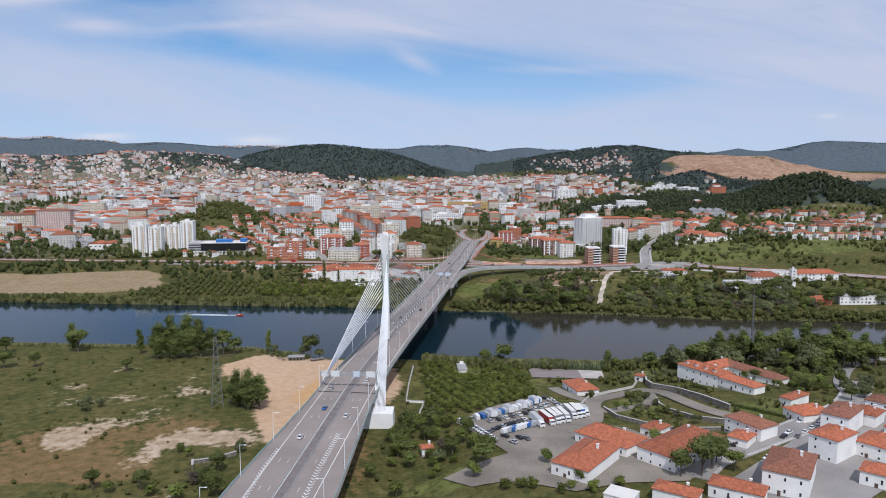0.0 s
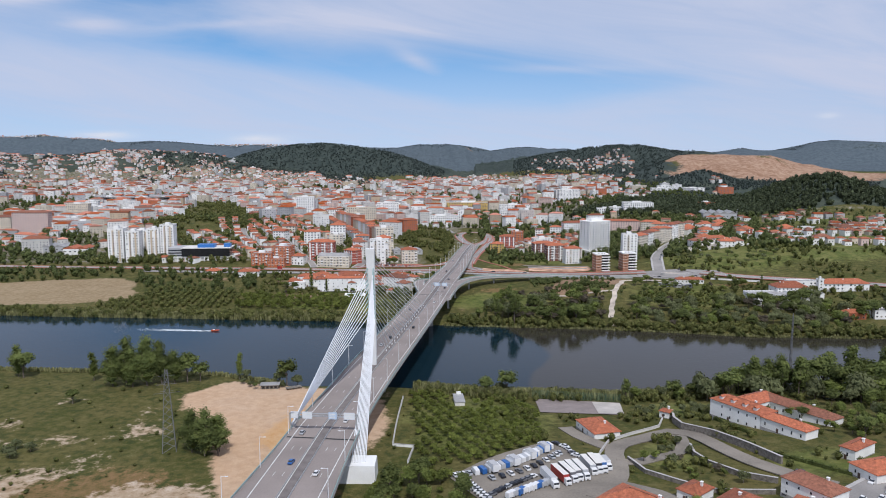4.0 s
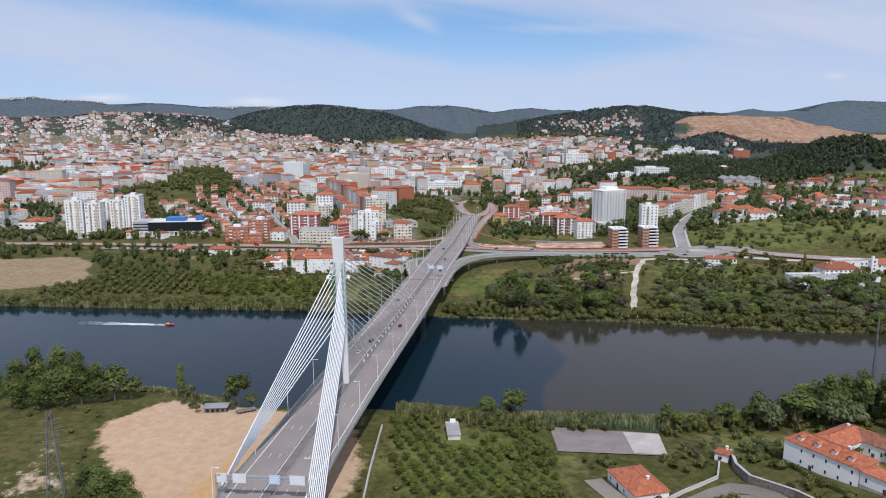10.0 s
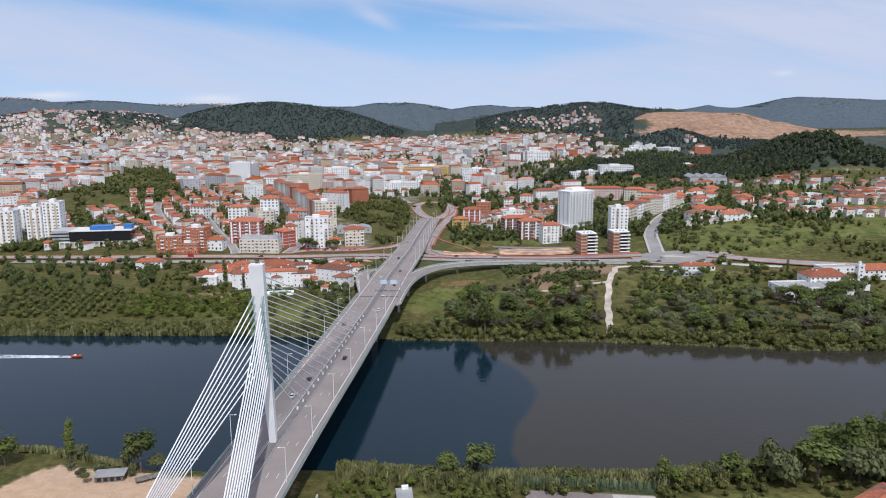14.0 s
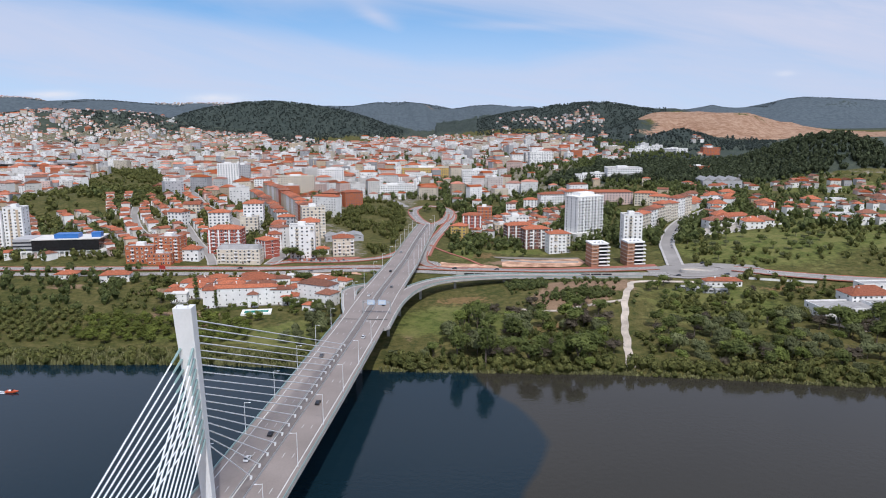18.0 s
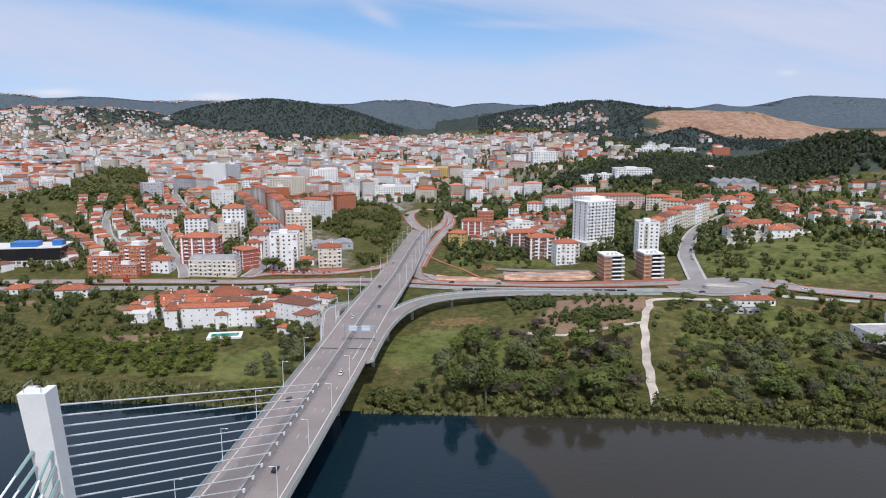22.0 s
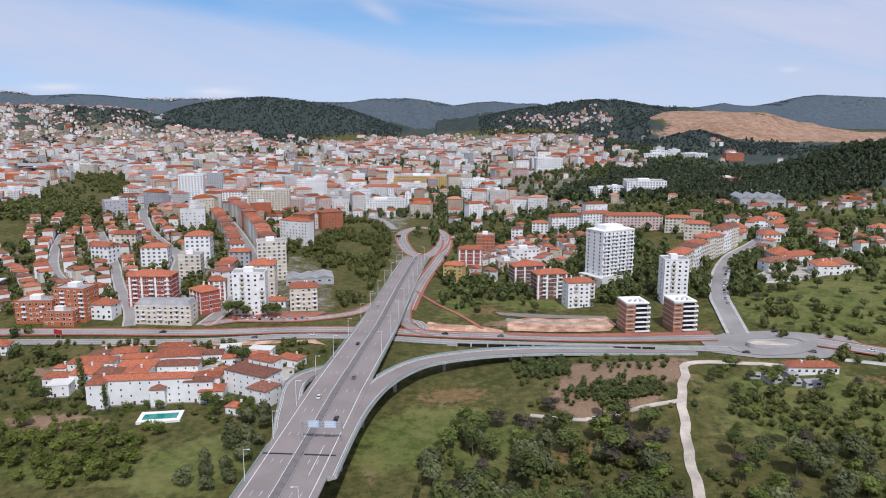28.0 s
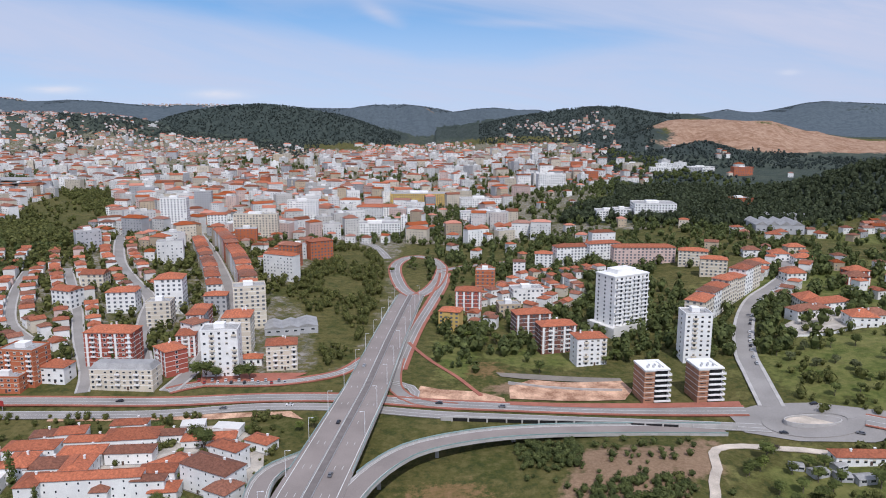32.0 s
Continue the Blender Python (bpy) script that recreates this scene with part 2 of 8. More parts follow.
def tile_mat(name, base, var):
    """Clay pantiles: courses, uneven firing, lichen stains."""
    m = mat(name, base, 0.85, var=var, scale=0.9, fine=7, second=(base[0] * 1.1, base[1] * 1.15, base[2] * 1.2))
    t = m.node_tree
    b = t.nodes["Principled BSDF"]
    co = t.nodes["Texture Coordinate"]
    wv = t.nodes.new("ShaderNodeTexWave")
    wv.inputs["Scale"].default_value, wv.inputs["Distortion"].default_value = 1.3, 0.6
    t.links.new(co.outputs["Object"], wv.inputs["Vector"])
    bp = t.nodes.new("ShaderNodeBump")
    bp.inputs["Distance"].default_value, bp.inputs["Strength"].default_value = 0.12, 0.6
    t.links.new(wv.outputs["Fac"], bp.inputs["Height"])
    t.links.new(bp.outputs[0], b.inputs["Normal"])
    info = t.nodes["Object Info"]
    hs = t.nodes.new("ShaderNodeHueSaturation")
    mp = t.nodes.new("ShaderNodeMapRange")
    mp.inputs[3].default_value, mp.inputs[4].default_value = 0.72, 1.25
    t.links.new(info.outputs["Random"], mp.inputs[0])
    t.links.new(mp.outputs[0], hs.inputs["Value"])
    old = b.inputs["Base Color"].links[0].from_socket
    t.links.new(old, hs.inputs["Color"])
    t.links.new(hs.outputs[0], b.inputs["Base Color"])
    return m


def leaf_mat(name, base, second, island=False):
    m = mat(name, base, 0.75, var=0.3, scale=0.25, second=second, fine=10)
    t = m.node_tree
    b = t.nodes["Principled BSDF"]
    hs, mp = t.nodes.new("ShaderNodeHueSaturation"), t.nodes.new("ShaderNodeMapRange")
    mp.inputs[3].default_value, mp.inputs[4].default_value = 0.72, 1.28
    if island:
        src = t.nodes.new("ShaderNodeNewGeometry").outputs["Random Per Island"]
    else:
        src = t.nodes["Object Info"].outputs["Random"]
    t.links.new(src, mp.inputs[0])
    t.links.new(mp.outputs[0], hs.inputs["Value"])
    t.links.new(b.inputs["Base Color"].links[0].from_socket, hs.inputs["Color"])
    t.links.new(hs.outputs[0], b.inputs["Base Color"])
    b.inputs["Specular IOR Level"].default_value = 0.2
    thin, both = t.nodes.new("ShaderNodeBsdfTranslucent"), t.nodes.new("ShaderNodeMixShader")
    both.inputs[0].default_value = 0.38
    t.links.new(hs.outputs[0], thin.inputs["Color"])
    t.links.new(b.outputs[0], both.inputs[1])
    t.links.new(thin.outputs[0], both.inputs[2])
    t.links.new(both.outputs[0], t.nodes["Material Output"].inputs["Surface"])
    return m


M["tile"] = tile_mat("clay_tiles", (0.36, 0.108, 0.05), 0.28)
M["tile_old"] = tile_mat("old_clay_tiles", (0.23, 0.09, 0.052), 0.3)
for k, c in {"white": (0.80, 0.79, 0.765), "cream": (0.62, 0.55, 0.44), "beige": (0.52, 0.42, 0.30), "pink": (0.62, 0.47, 0.42), "grey": (0.42, 0.42, 0.43),
             "yellow": (0.55, 0.38, 0.12), "orange": (0.44, 0.13, 0.055), "brick": (0.33, 0.08, 0.05), "redwhite": (0.36, 0.09, 0.06), "brown": (0.17, 0.07, 0.05),
             "tower": (0.81, 0.80, 0.775), "annex": (0.66, 0.64, 0.60)}.items():
    M[k] = mat(k + "_render", c, 0.88, var=0.1, scale=0.12, fine=14)
def island_tone(m, lo, hi, hue=0.0):
    """The same surface with its tone varied from building to building inside one mesh."""
    m = m.copy()
    m.name = "far_" + m.name
    t = m.node_tree
    b = t.nodes["Principled BSDF"]
    old = b.inputs["Base Color"].links[0].from_socket
    hs, mp, geo = t.nodes.new("ShaderNodeHueSaturation"), t.nodes.new("ShaderNodeMapRange"), t.nodes.new("ShaderNodeNewGeometry")
    mp.inputs[3].default_value, mp.inputs[4].default_value = lo, hi
    t.links.new(geo.outputs["Random Per Island"], mp.inputs[0])
    t.links.new(mp.outputs[0], hs.inputs["Value"])
    if hue:
        sat = t.nodes.new("ShaderNodeMapRange")
        sat.inputs[3].default_value, sat.inputs[4].default_value = 1.0 + hue, 1.0 - hue
        t.links.new(geo.outputs["Random Per Island"], sat.inputs[0])
        t.links.new(sat.outputs[0], hs.inputs["Saturation"])
    t.links.new(old, hs.inputs["Color"])
    t.links.new(hs.outputs[0], b.inputs["Base Color"])
    return m


for k in ("white", "cream", "pink", "grey", "beige", "orange", "annex"):
    M["far_" + k] = island_tone(M[k], 0.66, 1.04)
for k in ("tile", "tile_old"):
    M["far_" + k] = island_tone(M[k], 0.75, 1.6, 0.2)
M["plinth"] = mat("plinth_concrete", grey(0.34, 0.04), 0.9, var=0.15)
M["frame"] = mat("window_frame", (0.7, 0.7, 0.68), 0.5, var=0.05)
M["glass"] = mat("window_glass", (0.035, 0.04, 0.05), 0.08, var=0.3, scale=0.6)
# paler than the near glass: weaker contrast at distance is put into the colour
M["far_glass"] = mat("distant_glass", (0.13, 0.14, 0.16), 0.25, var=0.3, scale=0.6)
M["flat_roof"] = mat("roof_felt", grey(0.33, 0.03), 0.95, var=0.25, scale=0.2)
M["sheet"] = mat("roof_sheet", grey(0.30, 0.02), 0.6, var=0.2, scale=0.15)
M["line"] = mat("road_paint", (0.62, 0.62, 0.60), 0.8, var=0.12, scale=0.4)
M["red_walk"] = mat("red_pavement", (0.33, 0.12, 0.08), 0.9, var=0.2, scale=0.1)
M["pale_walk"] = mat("pale_gravel", (0.50, 0.43, 0.355), 0.95, var=0.3, scale=0.1, fine=20)
M["yard"] = mat("dusty_asphalt", (0.215, 0.188, 0.155), 0.95, var=0.25, scale=0.06, fine=20)
M["stone"] = mat("field_stone_wall", (0.19, 0.17, 0.145), 0.95, var=0.45, scale=0.8, bump_d=0.2)
M["black"] = mat("black_cladding", (0.02, 0.02, 0.022), 0.15, var=0.2)
M["blue"] = mat("blue_panel", (0.04, 0.16, 0.45), 0.4, var=0.1)
M["sign_blue"] = mat("sign_face", (0.45, 0.55, 0.68), 0.5, var=0.1)
M["sign_white"] = mat("sign_face_pale", (0.66, 0.68, 0.70), 0.5, var=0.05)
M["fence_green"] = mat("green_fence_wire", (0.06, 0.13, 0.085), 0.5, 0.2, var=0.1)
M["galv"] = mat("galvanised_steel", grey(0.5), 0.45, 0.6, var=0.1)
M["old_steel"] = mat("dull_lattice_steel", grey(0.2), 0.6, 0.4, var=0.15)
M["rubber"] = mat("tyre_rubber", grey(0.02), 0.8, var=0.2)
M["bark"] = mat("bark", (0.14, 0.11, 0.085), 0.95, var=0.35, scale=1.5, bump_d=0.05)
M["foam"] = mat("wake_foam", (0.62, 0.66, 0.68), 0.7, var=0.3, scale=0.3)
M["boat_red"] = mat("boat_hull", (0.55, 0.09, 0.03), 0.4, var=0.1)
M["pool_water"] = mat("pool_water", (0.02, 0.24, 0.19), 0.1, var=0.1)
M["green_leaf"] = leaf_mat("citrus_leaves", (0.100, 0.132, 0.024), (0.180, 0.200, 0.046))
M["dark_leaf"] = leaf_mat("dark_leaves", (0.08, 0.111, 0.031), (0.154, 0.177, 0.053))
M["grey_leaf"] = leaf_mat("willow_leaves", (0.118, 0.138, 0.06), (0.192, 0.204, 0.096))
M["fresh_leaf"] = leaf_mat("poplar_leaves", (0.11, 0.144, 0.033), (0.188, 0.219, 0.056))
M["wood_leaf"] = leaf_mat("woodland", (0.066, 0.093, 0.031), (0.137, 0.155, 0.053), True)
# distance haze put into both far leaf colours: bluer and paler than near woods
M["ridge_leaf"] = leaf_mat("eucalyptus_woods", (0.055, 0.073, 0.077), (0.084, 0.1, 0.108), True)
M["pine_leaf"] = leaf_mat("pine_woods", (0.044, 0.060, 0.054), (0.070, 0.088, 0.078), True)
M["dark_wood"] = leaf_mat("dark_pines", (0.040, 0.056, 0.030), (0.080, 0.096, 0.048), True)
M["bare_leaf"] = leaf_mat("bare_twigs", (0.09, 0.075, 0.052), (0.15, 0.125, 0.09))
M["shrub_leaf"] = leaf_mat("scrub", (0.082, 0.104, 0.029), (0.168, 0.168, 0.054), True)
M["reed"] = leaf_mat("reeds", (0.170, 0.182, 0.072), (0.310, 0.300, 0.140), True)


# ---- plan of the surfaces ----
SAND = [(-146, 445), (-122, 474), (-92, 470), (-50, 455), (-40, 420), (-44, 340), (-60, 300), (-84, 320), (-103, 370)]
DRY_A = [(-193, 322), (-190, 337), (-171, 338), (-163, 324), (-167, 308), (-178, 301)]
DRY_B = [(-140, 291), (-140, 306), (-135, 323), (-121, 337), (-103, 333), (-86, 330), (-83, 318), (-99, 311), (-123, 313), (-125, 297), (-133, 285)]
RUSTY = [(-200, 296), (-184, 306), (-158, 300), (-126, 298), (-122, 280), (-161, 272), (-200, 276)]
ORCHARD_R = [(-18, 455), (36, 460), (54, 423), (51, 350), (20, 345), (-9, 352)]
LOT = [(6, 329), (49, 364), (61, 347), (69, 319), (47, 289), (27, 278), (19, 296)]
ORCHARD_L = [(-198, 775), (-146, 752), (-66, 735), (-56, 690), (-80, 678), (-170, 690), (-330, 702), (-330, 780)]
TAN = [(-900, 880), (-468, 800), (-346, 824), (-322, 802), (-294, 727), (-363, 707), (-420, 710), (-900, 740)]
BROWN = [(118, 792), (150, 797), (185, 795), (186, 778), (168, 742), (133, 722), (112, 732), (112, 765)]
REDSOIL = [(84, 866), (104, 860), (168, 850), (168, 871), (104, 884), (92, 878)]
WOODS = [(250, 1440), (330, 1400), (420, 1320), (560, 1330), (640, 1370), (700, 1370), (1000, 1330), (1500, 1300), (1500, 1900), (900, 1720), (640, 1680), (560, 1760), (420, 1740), (380, 1600), (300, 1540)]
THICKET = [(-40, 1340), (-3, 1310), (17, 1215), (19, 1076), (3, 925), (-12, 905), (-24, 985), (-42, 1045), (-66, 1081), (-56, 1200)]
GREENHILL = [(-290, 1068), (-284, 1165), (-360, 1400), (-446, 1696), (-541, 1936), (-660, 1945), (-560, 1540), (-520, 1250), (-420, 1100), (-353, 1030)]


def inside(x, y, poly):
    x, y = np.asarray(x, float), np.asarray(y, float)
    c = np.zeros(np.broadcast(x, y).shape, bool)
    for (x0, y0), (x1, y1) in zip(poly, poly[1:] + poly[:1]):
        hit = ((y0 > y) != (y1 > y)) & (x < (x1 - x0) * (y - y0) / ((y1 - y0) or 1e-9) + x0)
        c ^= hit
    return c


def ground_material():
    m = bpy.data.materials.new("ground")
    m.use_nodes = True
    t = m.node_tree
    b = t.nodes["Principled BSDF"]
    b.inputs["Roughness"].default_value = 0.95
    b.inputs["Specular IOR Level"].default_value = 0.1
    co = t.nodes.new("ShaderNodeTexCoord")

    def noisy(scale, detail=6):
        n = t.nodes.new("ShaderNodeTexNoise")
        n.inputs["Scale"].default_value, n.inputs["Detail"].default_value = scale, detail
        n.inputs["Roughness"].default_value = 0.7
        t.links.new(co.outputs["Object"], n.inputs["Vector"])
        return n.outputs["Fac"]

    def ramp(src, stops):
        r = t.nodes.new("ShaderNodeValToRGB")
        el = r.color_ramp.elements
        for i, (p, c) in enumerate(stops):
            e = el[i] if i < 2 else el.new(p)
            e.position, e.color = p, (*c, 1)
        t.links.new(src, r.inputs[0])
        return r.outputs[0]

    def blend(a, c, f):
        n = t.nodes.new("ShaderNodeMixRGB")
        t.links.new(f, n.inputs[0])
        t.links.new(a, n.inputs[1])
        t.links.new(c, n.inputs[2])
        return n.outputs[0]

    def edge(src, noise_out, amount=1.3):
        """A zone's soft border, broken up by noise."""
        mm = t.nodes.new("ShaderNodeMath")
        mm.operation = "MULTIPLY_ADD"
        t.links.new(noise_out, mm.inputs[0])
        mm.inputs[1].default_value = amount
        t.links.new(src, mm.inputs[2])
        mr = t.nodes.new("ShaderNodeMapRange")
        mr.inputs[1].default_value, mr.inputs[2].default_value = 0.38 + amount * 0.68, 0.56 + amount * 0.68
        t.links.new(mm.outputs[0], mr.inputs[0])
        return mr.outputs[0]

    def add(a, c, k):
        n = t.nodes.new("ShaderNodeMath")
        n.operation = "MULTIPLY_ADD"
        t.links.new(c, n.inputs[0])
        n.inputs[1].default_value = k
        t.links.new(a, n.inputs[2])
        return n.outputs[0]

    big, mid, fine, tuft = noisy(0.012), noisy(0.05, 8), noisy(0.7, 6), noisy(0.22, 8)
    grass = blend(ramp(big, [(0.42, (0.056, 0.064, 0.015)), (0.58, (0.128, 0.11, 0.038))]), ramp(mid, [(0.41, (0.044, 0.056, 0.014)), (0.59, (0.148, 0.118, 0.048))]), mid)
    grass = blend(grass, ramp(tuft, [(0.42, (0.036, 0.05, 0.016)), (0.50, (0.098, 0.094, 0.024)), (0.60, (0.175, 0.15, 0.062))]), ramp(tuft, [(0.40, (0.7, 0.7, 0.7)), (0.5, (0.2, 0.2, 0.2)), (0.60, (0.5, 0.5, 0.5))]))
    grass = blend(grass, ramp(fine, [(0.35, (0.04, 0.052, 0.016)), (0.7, (0.16, 0.145, 0.058))]), ramp(fine, [(0.4, (0.05, 0.05, 0.05)), (0.9, (0.5, 0.5, 0.5))]))
    rough = add(mid, tuft, 0.35)
    out = grass
    sand = blend(ramp(tuft, [(0.38, (0.43, 0.29, 0.185)), (0.62, (0.60, 0.435, 0.30))]), ramp(big, [(0.42, (0.54, 0.355, 0.215)), (0.58, (0.53, 0.385, 0.27))]), mid)
    soil = blend(ramp(mid, [(0.3, (0.19, 0.125, 0.075)), (0.7, (0.31, 0.215, 0.135))]), ramp(fine, [(0.35, (0.17, 0.10, 0.06)), (0.7, (0.40, 0.28, 0.19))]), tuft)
    # woodland floor, its colour blued a little for distance haze
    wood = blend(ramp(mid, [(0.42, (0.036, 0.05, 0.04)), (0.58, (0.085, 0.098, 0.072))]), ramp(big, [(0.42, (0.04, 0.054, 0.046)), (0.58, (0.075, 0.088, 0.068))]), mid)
    town = blend(ramp(mid, [(0.35, (0.20, 0.185, 0.17)), (0.65, (0.32, 0.29, 0.25))]), grass, ramp(tuft, [(0.44, (0.0, 0.0, 0.0)), (0.56, (1.0, 1.0, 1.0))]))
    pit = blend(ramp(big, [(0.42, (0.26, 0.145, 0.088)), (0.58, (0.38, 0.245, 0.165))]), ramp(mid, [(0.42, (0.20, 0.115, 0.07)), (0.58, (0.42, 0.29, 0.205))]), mid)
    field = blend(ramp(mid, [(0.4, (0.25, 0.18, 0.10)), (0.6, (0.33, 0.25, 0.155))]), ramp(tuft, [(0.4, (0.21, 0.16, 0.085)), (0.6, (0.35, 0.265, 0.165))]), tuft)
    dry = ramp(tuft, [(0.3, (0.26, 0.17, 0.09)), (0.5, (0.40, 0.30, 0.20)), (0.7, (0.56, 0.46, 0.36))])
    rust = blend(ramp(tuft, [(0.35, (0.15, 0.11, 0.04)), (0.65, (0.28, 0.16, 0.085))]), grass, ramp(fine, [(0.4, (0.1, 0.1, 0.1)), (0.7, (0.7, 0.7, 0.7))]))
    # far hill floors tinted grey-blue: haze put into the ground colour
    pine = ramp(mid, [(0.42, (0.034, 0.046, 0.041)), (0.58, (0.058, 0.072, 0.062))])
    haze_blue = ramp(mid, [(0.42, (0.075, 0.096, 0.112)), (0.58, (0.10, 0.124, 0.14))])
    lush = blend(ramp(tuft, [(0.42, (0.062, 0.085, 0.02)), (0.58, (0.16, 0.175, 0.05))]), ramp(mid, [(0.42, (0.085, 0.105, 0.026)), (0.58, (0.19, 0.175, 0.065))]), mid)
    ochre = ramp(tuft, [(0.3, (0.50, 0.27, 0.10)), (0.7, (0.58, 0.40, 0.24))])
    for attr, cols in (("zone_a", (sand, soil, wood)), ("zone_b", (town, pit, field)), ("zone_c", (ochre, rust, dry)), ("zone_d", (pine, haze_blue, lush))):
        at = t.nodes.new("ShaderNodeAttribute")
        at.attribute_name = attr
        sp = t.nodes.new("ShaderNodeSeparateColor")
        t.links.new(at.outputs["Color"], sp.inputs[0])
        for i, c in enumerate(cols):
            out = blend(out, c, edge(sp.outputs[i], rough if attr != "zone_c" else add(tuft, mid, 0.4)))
    t.links.new(out, b.inputs["Base Color"])
    bp = t.nodes.new("ShaderNodeBump")
    bp.inputs["Distance"].default_value, bp.inputs["Strength"].default_value = 1.0, 0.6
    t.links.new(add(fine, tuft, 1.5), bp.inputs["Height"])
    t.links.new(bp.outputs[0], b.inputs["Normal"])
    return m


def build_ground():
    xs, ys = spaced(-3700, 3700, -460, 460, 6.5, 1.07), np.concatenate([spaced(-700, 2300, 180, 1150, 6.5, 1.035)[:-1], np.arange(2320, 4760, 30.0)])
    gx, gy = np.meshgrid(xs, ys)
    z = height(gx, gy)
    far = smooth(1500, 2900, gy)
    rr = np.random.RandomState(4)
    z = z + rr.normal(0, 1, z.shape) * far * 3.0
    nx, ny = len(xs), len(ys)
    verts = np.stack([gx, gy, z], -1).reshape(-1, 3)
    idx = np.arange(nx * ny).reshape(ny, nx)
    faces = np.stack([idx[:-1, :-1], idx[:-1, 1:], idx[1:, 1:], idx[1:, :-1]], -1).reshape(-1, 4)
    me = bpy.data.meshes.new("ground")
    me.from_pydata(verts.tolist(), [], faces.tolist())
    me.polygons.foreach_set("use_smooth", [True] * len(me.polygons))
    me.materials.append(ground_material())
    x, y = verts[:, 0], verts[:, 1]
    a, b, c, d = (np.zeros((len(x), 4)) for _ in range(4))
    a[:, 3] = b[:, 3] = c[:, 3] = d[:, 3] = 1

    def spots(arr, k, amount, rows):
        for ex, ey, rx, ry in rows:
            arr[:, k] = np.maximum(arr[:, k], amount * np.exp(-((x - ex) / rx) ** 2 - ((y - ey) / ry) ** 2))

    a[:, 0] = inside(x, y, SAND) * 1.0
    spots(a, 0, 0.85, ((-33, 415, 8, 60), (-30, 395, 7, 30)))
    c[:, 2] = np.maximum(inside(x, y, DRY_A) * 0.8, inside(x, y, DRY_B) * 0.75)
    spots(c, 2, 0.72, ((-204, 435, 14, 7), (-216, 398, 12, 8), (-178, 380, 16, 7), (-142, 392, 14, 12), (-150, 417, 6, 10), (-205, 372, 12, 7), (-160, 345, 16, 8), (-150, 360, 14, 6), (-245, 330, 22, 8), (-230, 300, 30, 7), (-290, 360, 24, 8), (-300, 300, 30, 10), (-110, 268, 12, 5)))
    c[:, 1] = inside(x, y, RUSTY) * 0.85
    spots(c, 0, 1.1, ((128, 868, 24, 5), (152, 862, 18, 5), (-70, 395, 10, 20), (-66, 412, 12, 12), (-76, 380, 9, 12)))
    spots(c, 1, 0.8, ((-175, 318, 40, 26), (-130, 330, 30, 20), (-230, 300, 60, 20), (-40, 300, 8, 50), (240, 735, 26, 16), (215, 745, 20, 10), (85, 905, 26, 18), (300, 760, 40, 8), (60, 760, 26, 12), (-52, 708, 15, 18), (110, 700, 14, 10)))
    a[:, 1] = np.maximum(inside(x, y, BROWN) * 0.72, inside(x, y, REDSOIL) * 0.8)
    spots(a, 1, 0.85, ((-130, 742, 42, 8), (-112, 722, 20, 5), (-63, 710, 9, 26), (-170, 800, 26, 10), (-240, 815, 40, 8), (-132, 712, 12, 5), (200, 690, 8, 6), (192, 796, 14, 7), (183, 775, 6, 20), (238, 713, 12, 6), (20, 690, 5, 30), (205, 745, 14, 6), (100, 742, 20, 3)))
    rise_of = {k: ridge(k, x, y, 60.0) for k in RIDGES}
    first = {k: (rise_of[k] > 1.0) & (rise_of[k] >= np.max([rise_of[j] for j in RIDGES if j != k], axis=0)) for k in RIDGES}
    d_far = y - ORG_Y
    u_far = (x - ORG_X) / np.maximum(d_far, 300)
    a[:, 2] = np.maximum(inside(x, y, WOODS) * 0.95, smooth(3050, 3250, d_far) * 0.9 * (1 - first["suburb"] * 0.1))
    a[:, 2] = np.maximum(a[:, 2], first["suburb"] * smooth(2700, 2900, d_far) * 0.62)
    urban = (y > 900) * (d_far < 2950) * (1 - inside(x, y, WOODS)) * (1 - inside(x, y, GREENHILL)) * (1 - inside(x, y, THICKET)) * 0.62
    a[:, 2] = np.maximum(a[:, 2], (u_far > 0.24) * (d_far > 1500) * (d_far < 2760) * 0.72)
    urban = np.where((u_far > 0.24) & (d_far > 1300), 0, urban)
    b[:, 0] = np.where((x > 40) & (y < 1340), 0, np.where(y < 1300, urban * 0.85, urban))
    scar = smooth(0.12, 0.3, rise_of["quarry"] / 110.0 + 0.25 * smooth(0.40, 0.46, u_far) + 0.07 * np.sin(u_far * 75) + 0.05 * np.sin(d_far * 0.021 + u_far * 30)) * first["quarry"] * (u_far > 0.318 + 0.02 * np.sin(d_far * 0.012)) * (d_far < 3040)
    scar = scar * (1 - np.exp(-((u_far - 0.475) / 0.03) ** 2 - ((d_far - 2870) / 70) ** 2)) * (1 - np.exp(-((u_far - 0.335) / 0.012) ** 2 - ((d_far - 2700) / 90) ** 2))
    b[:, 1] = scar
    spots(b, 1, 0.8, ((2560, 4360, 150, 60), (-2150, 4100, 60, 120), (160, 4480, 60, 40)))
    b[:, 2] = inside(x, y, TAN) * 0.9
    # pine woods on the nearer hills, painted blue haze tint on the last ridge
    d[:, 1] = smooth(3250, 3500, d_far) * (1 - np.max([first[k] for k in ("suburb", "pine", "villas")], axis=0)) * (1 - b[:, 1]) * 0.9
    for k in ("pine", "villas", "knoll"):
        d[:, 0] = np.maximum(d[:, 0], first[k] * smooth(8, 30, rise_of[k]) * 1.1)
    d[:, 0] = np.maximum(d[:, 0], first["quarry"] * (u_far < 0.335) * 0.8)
    d[:, 0] *= 1 - b[:, 1]
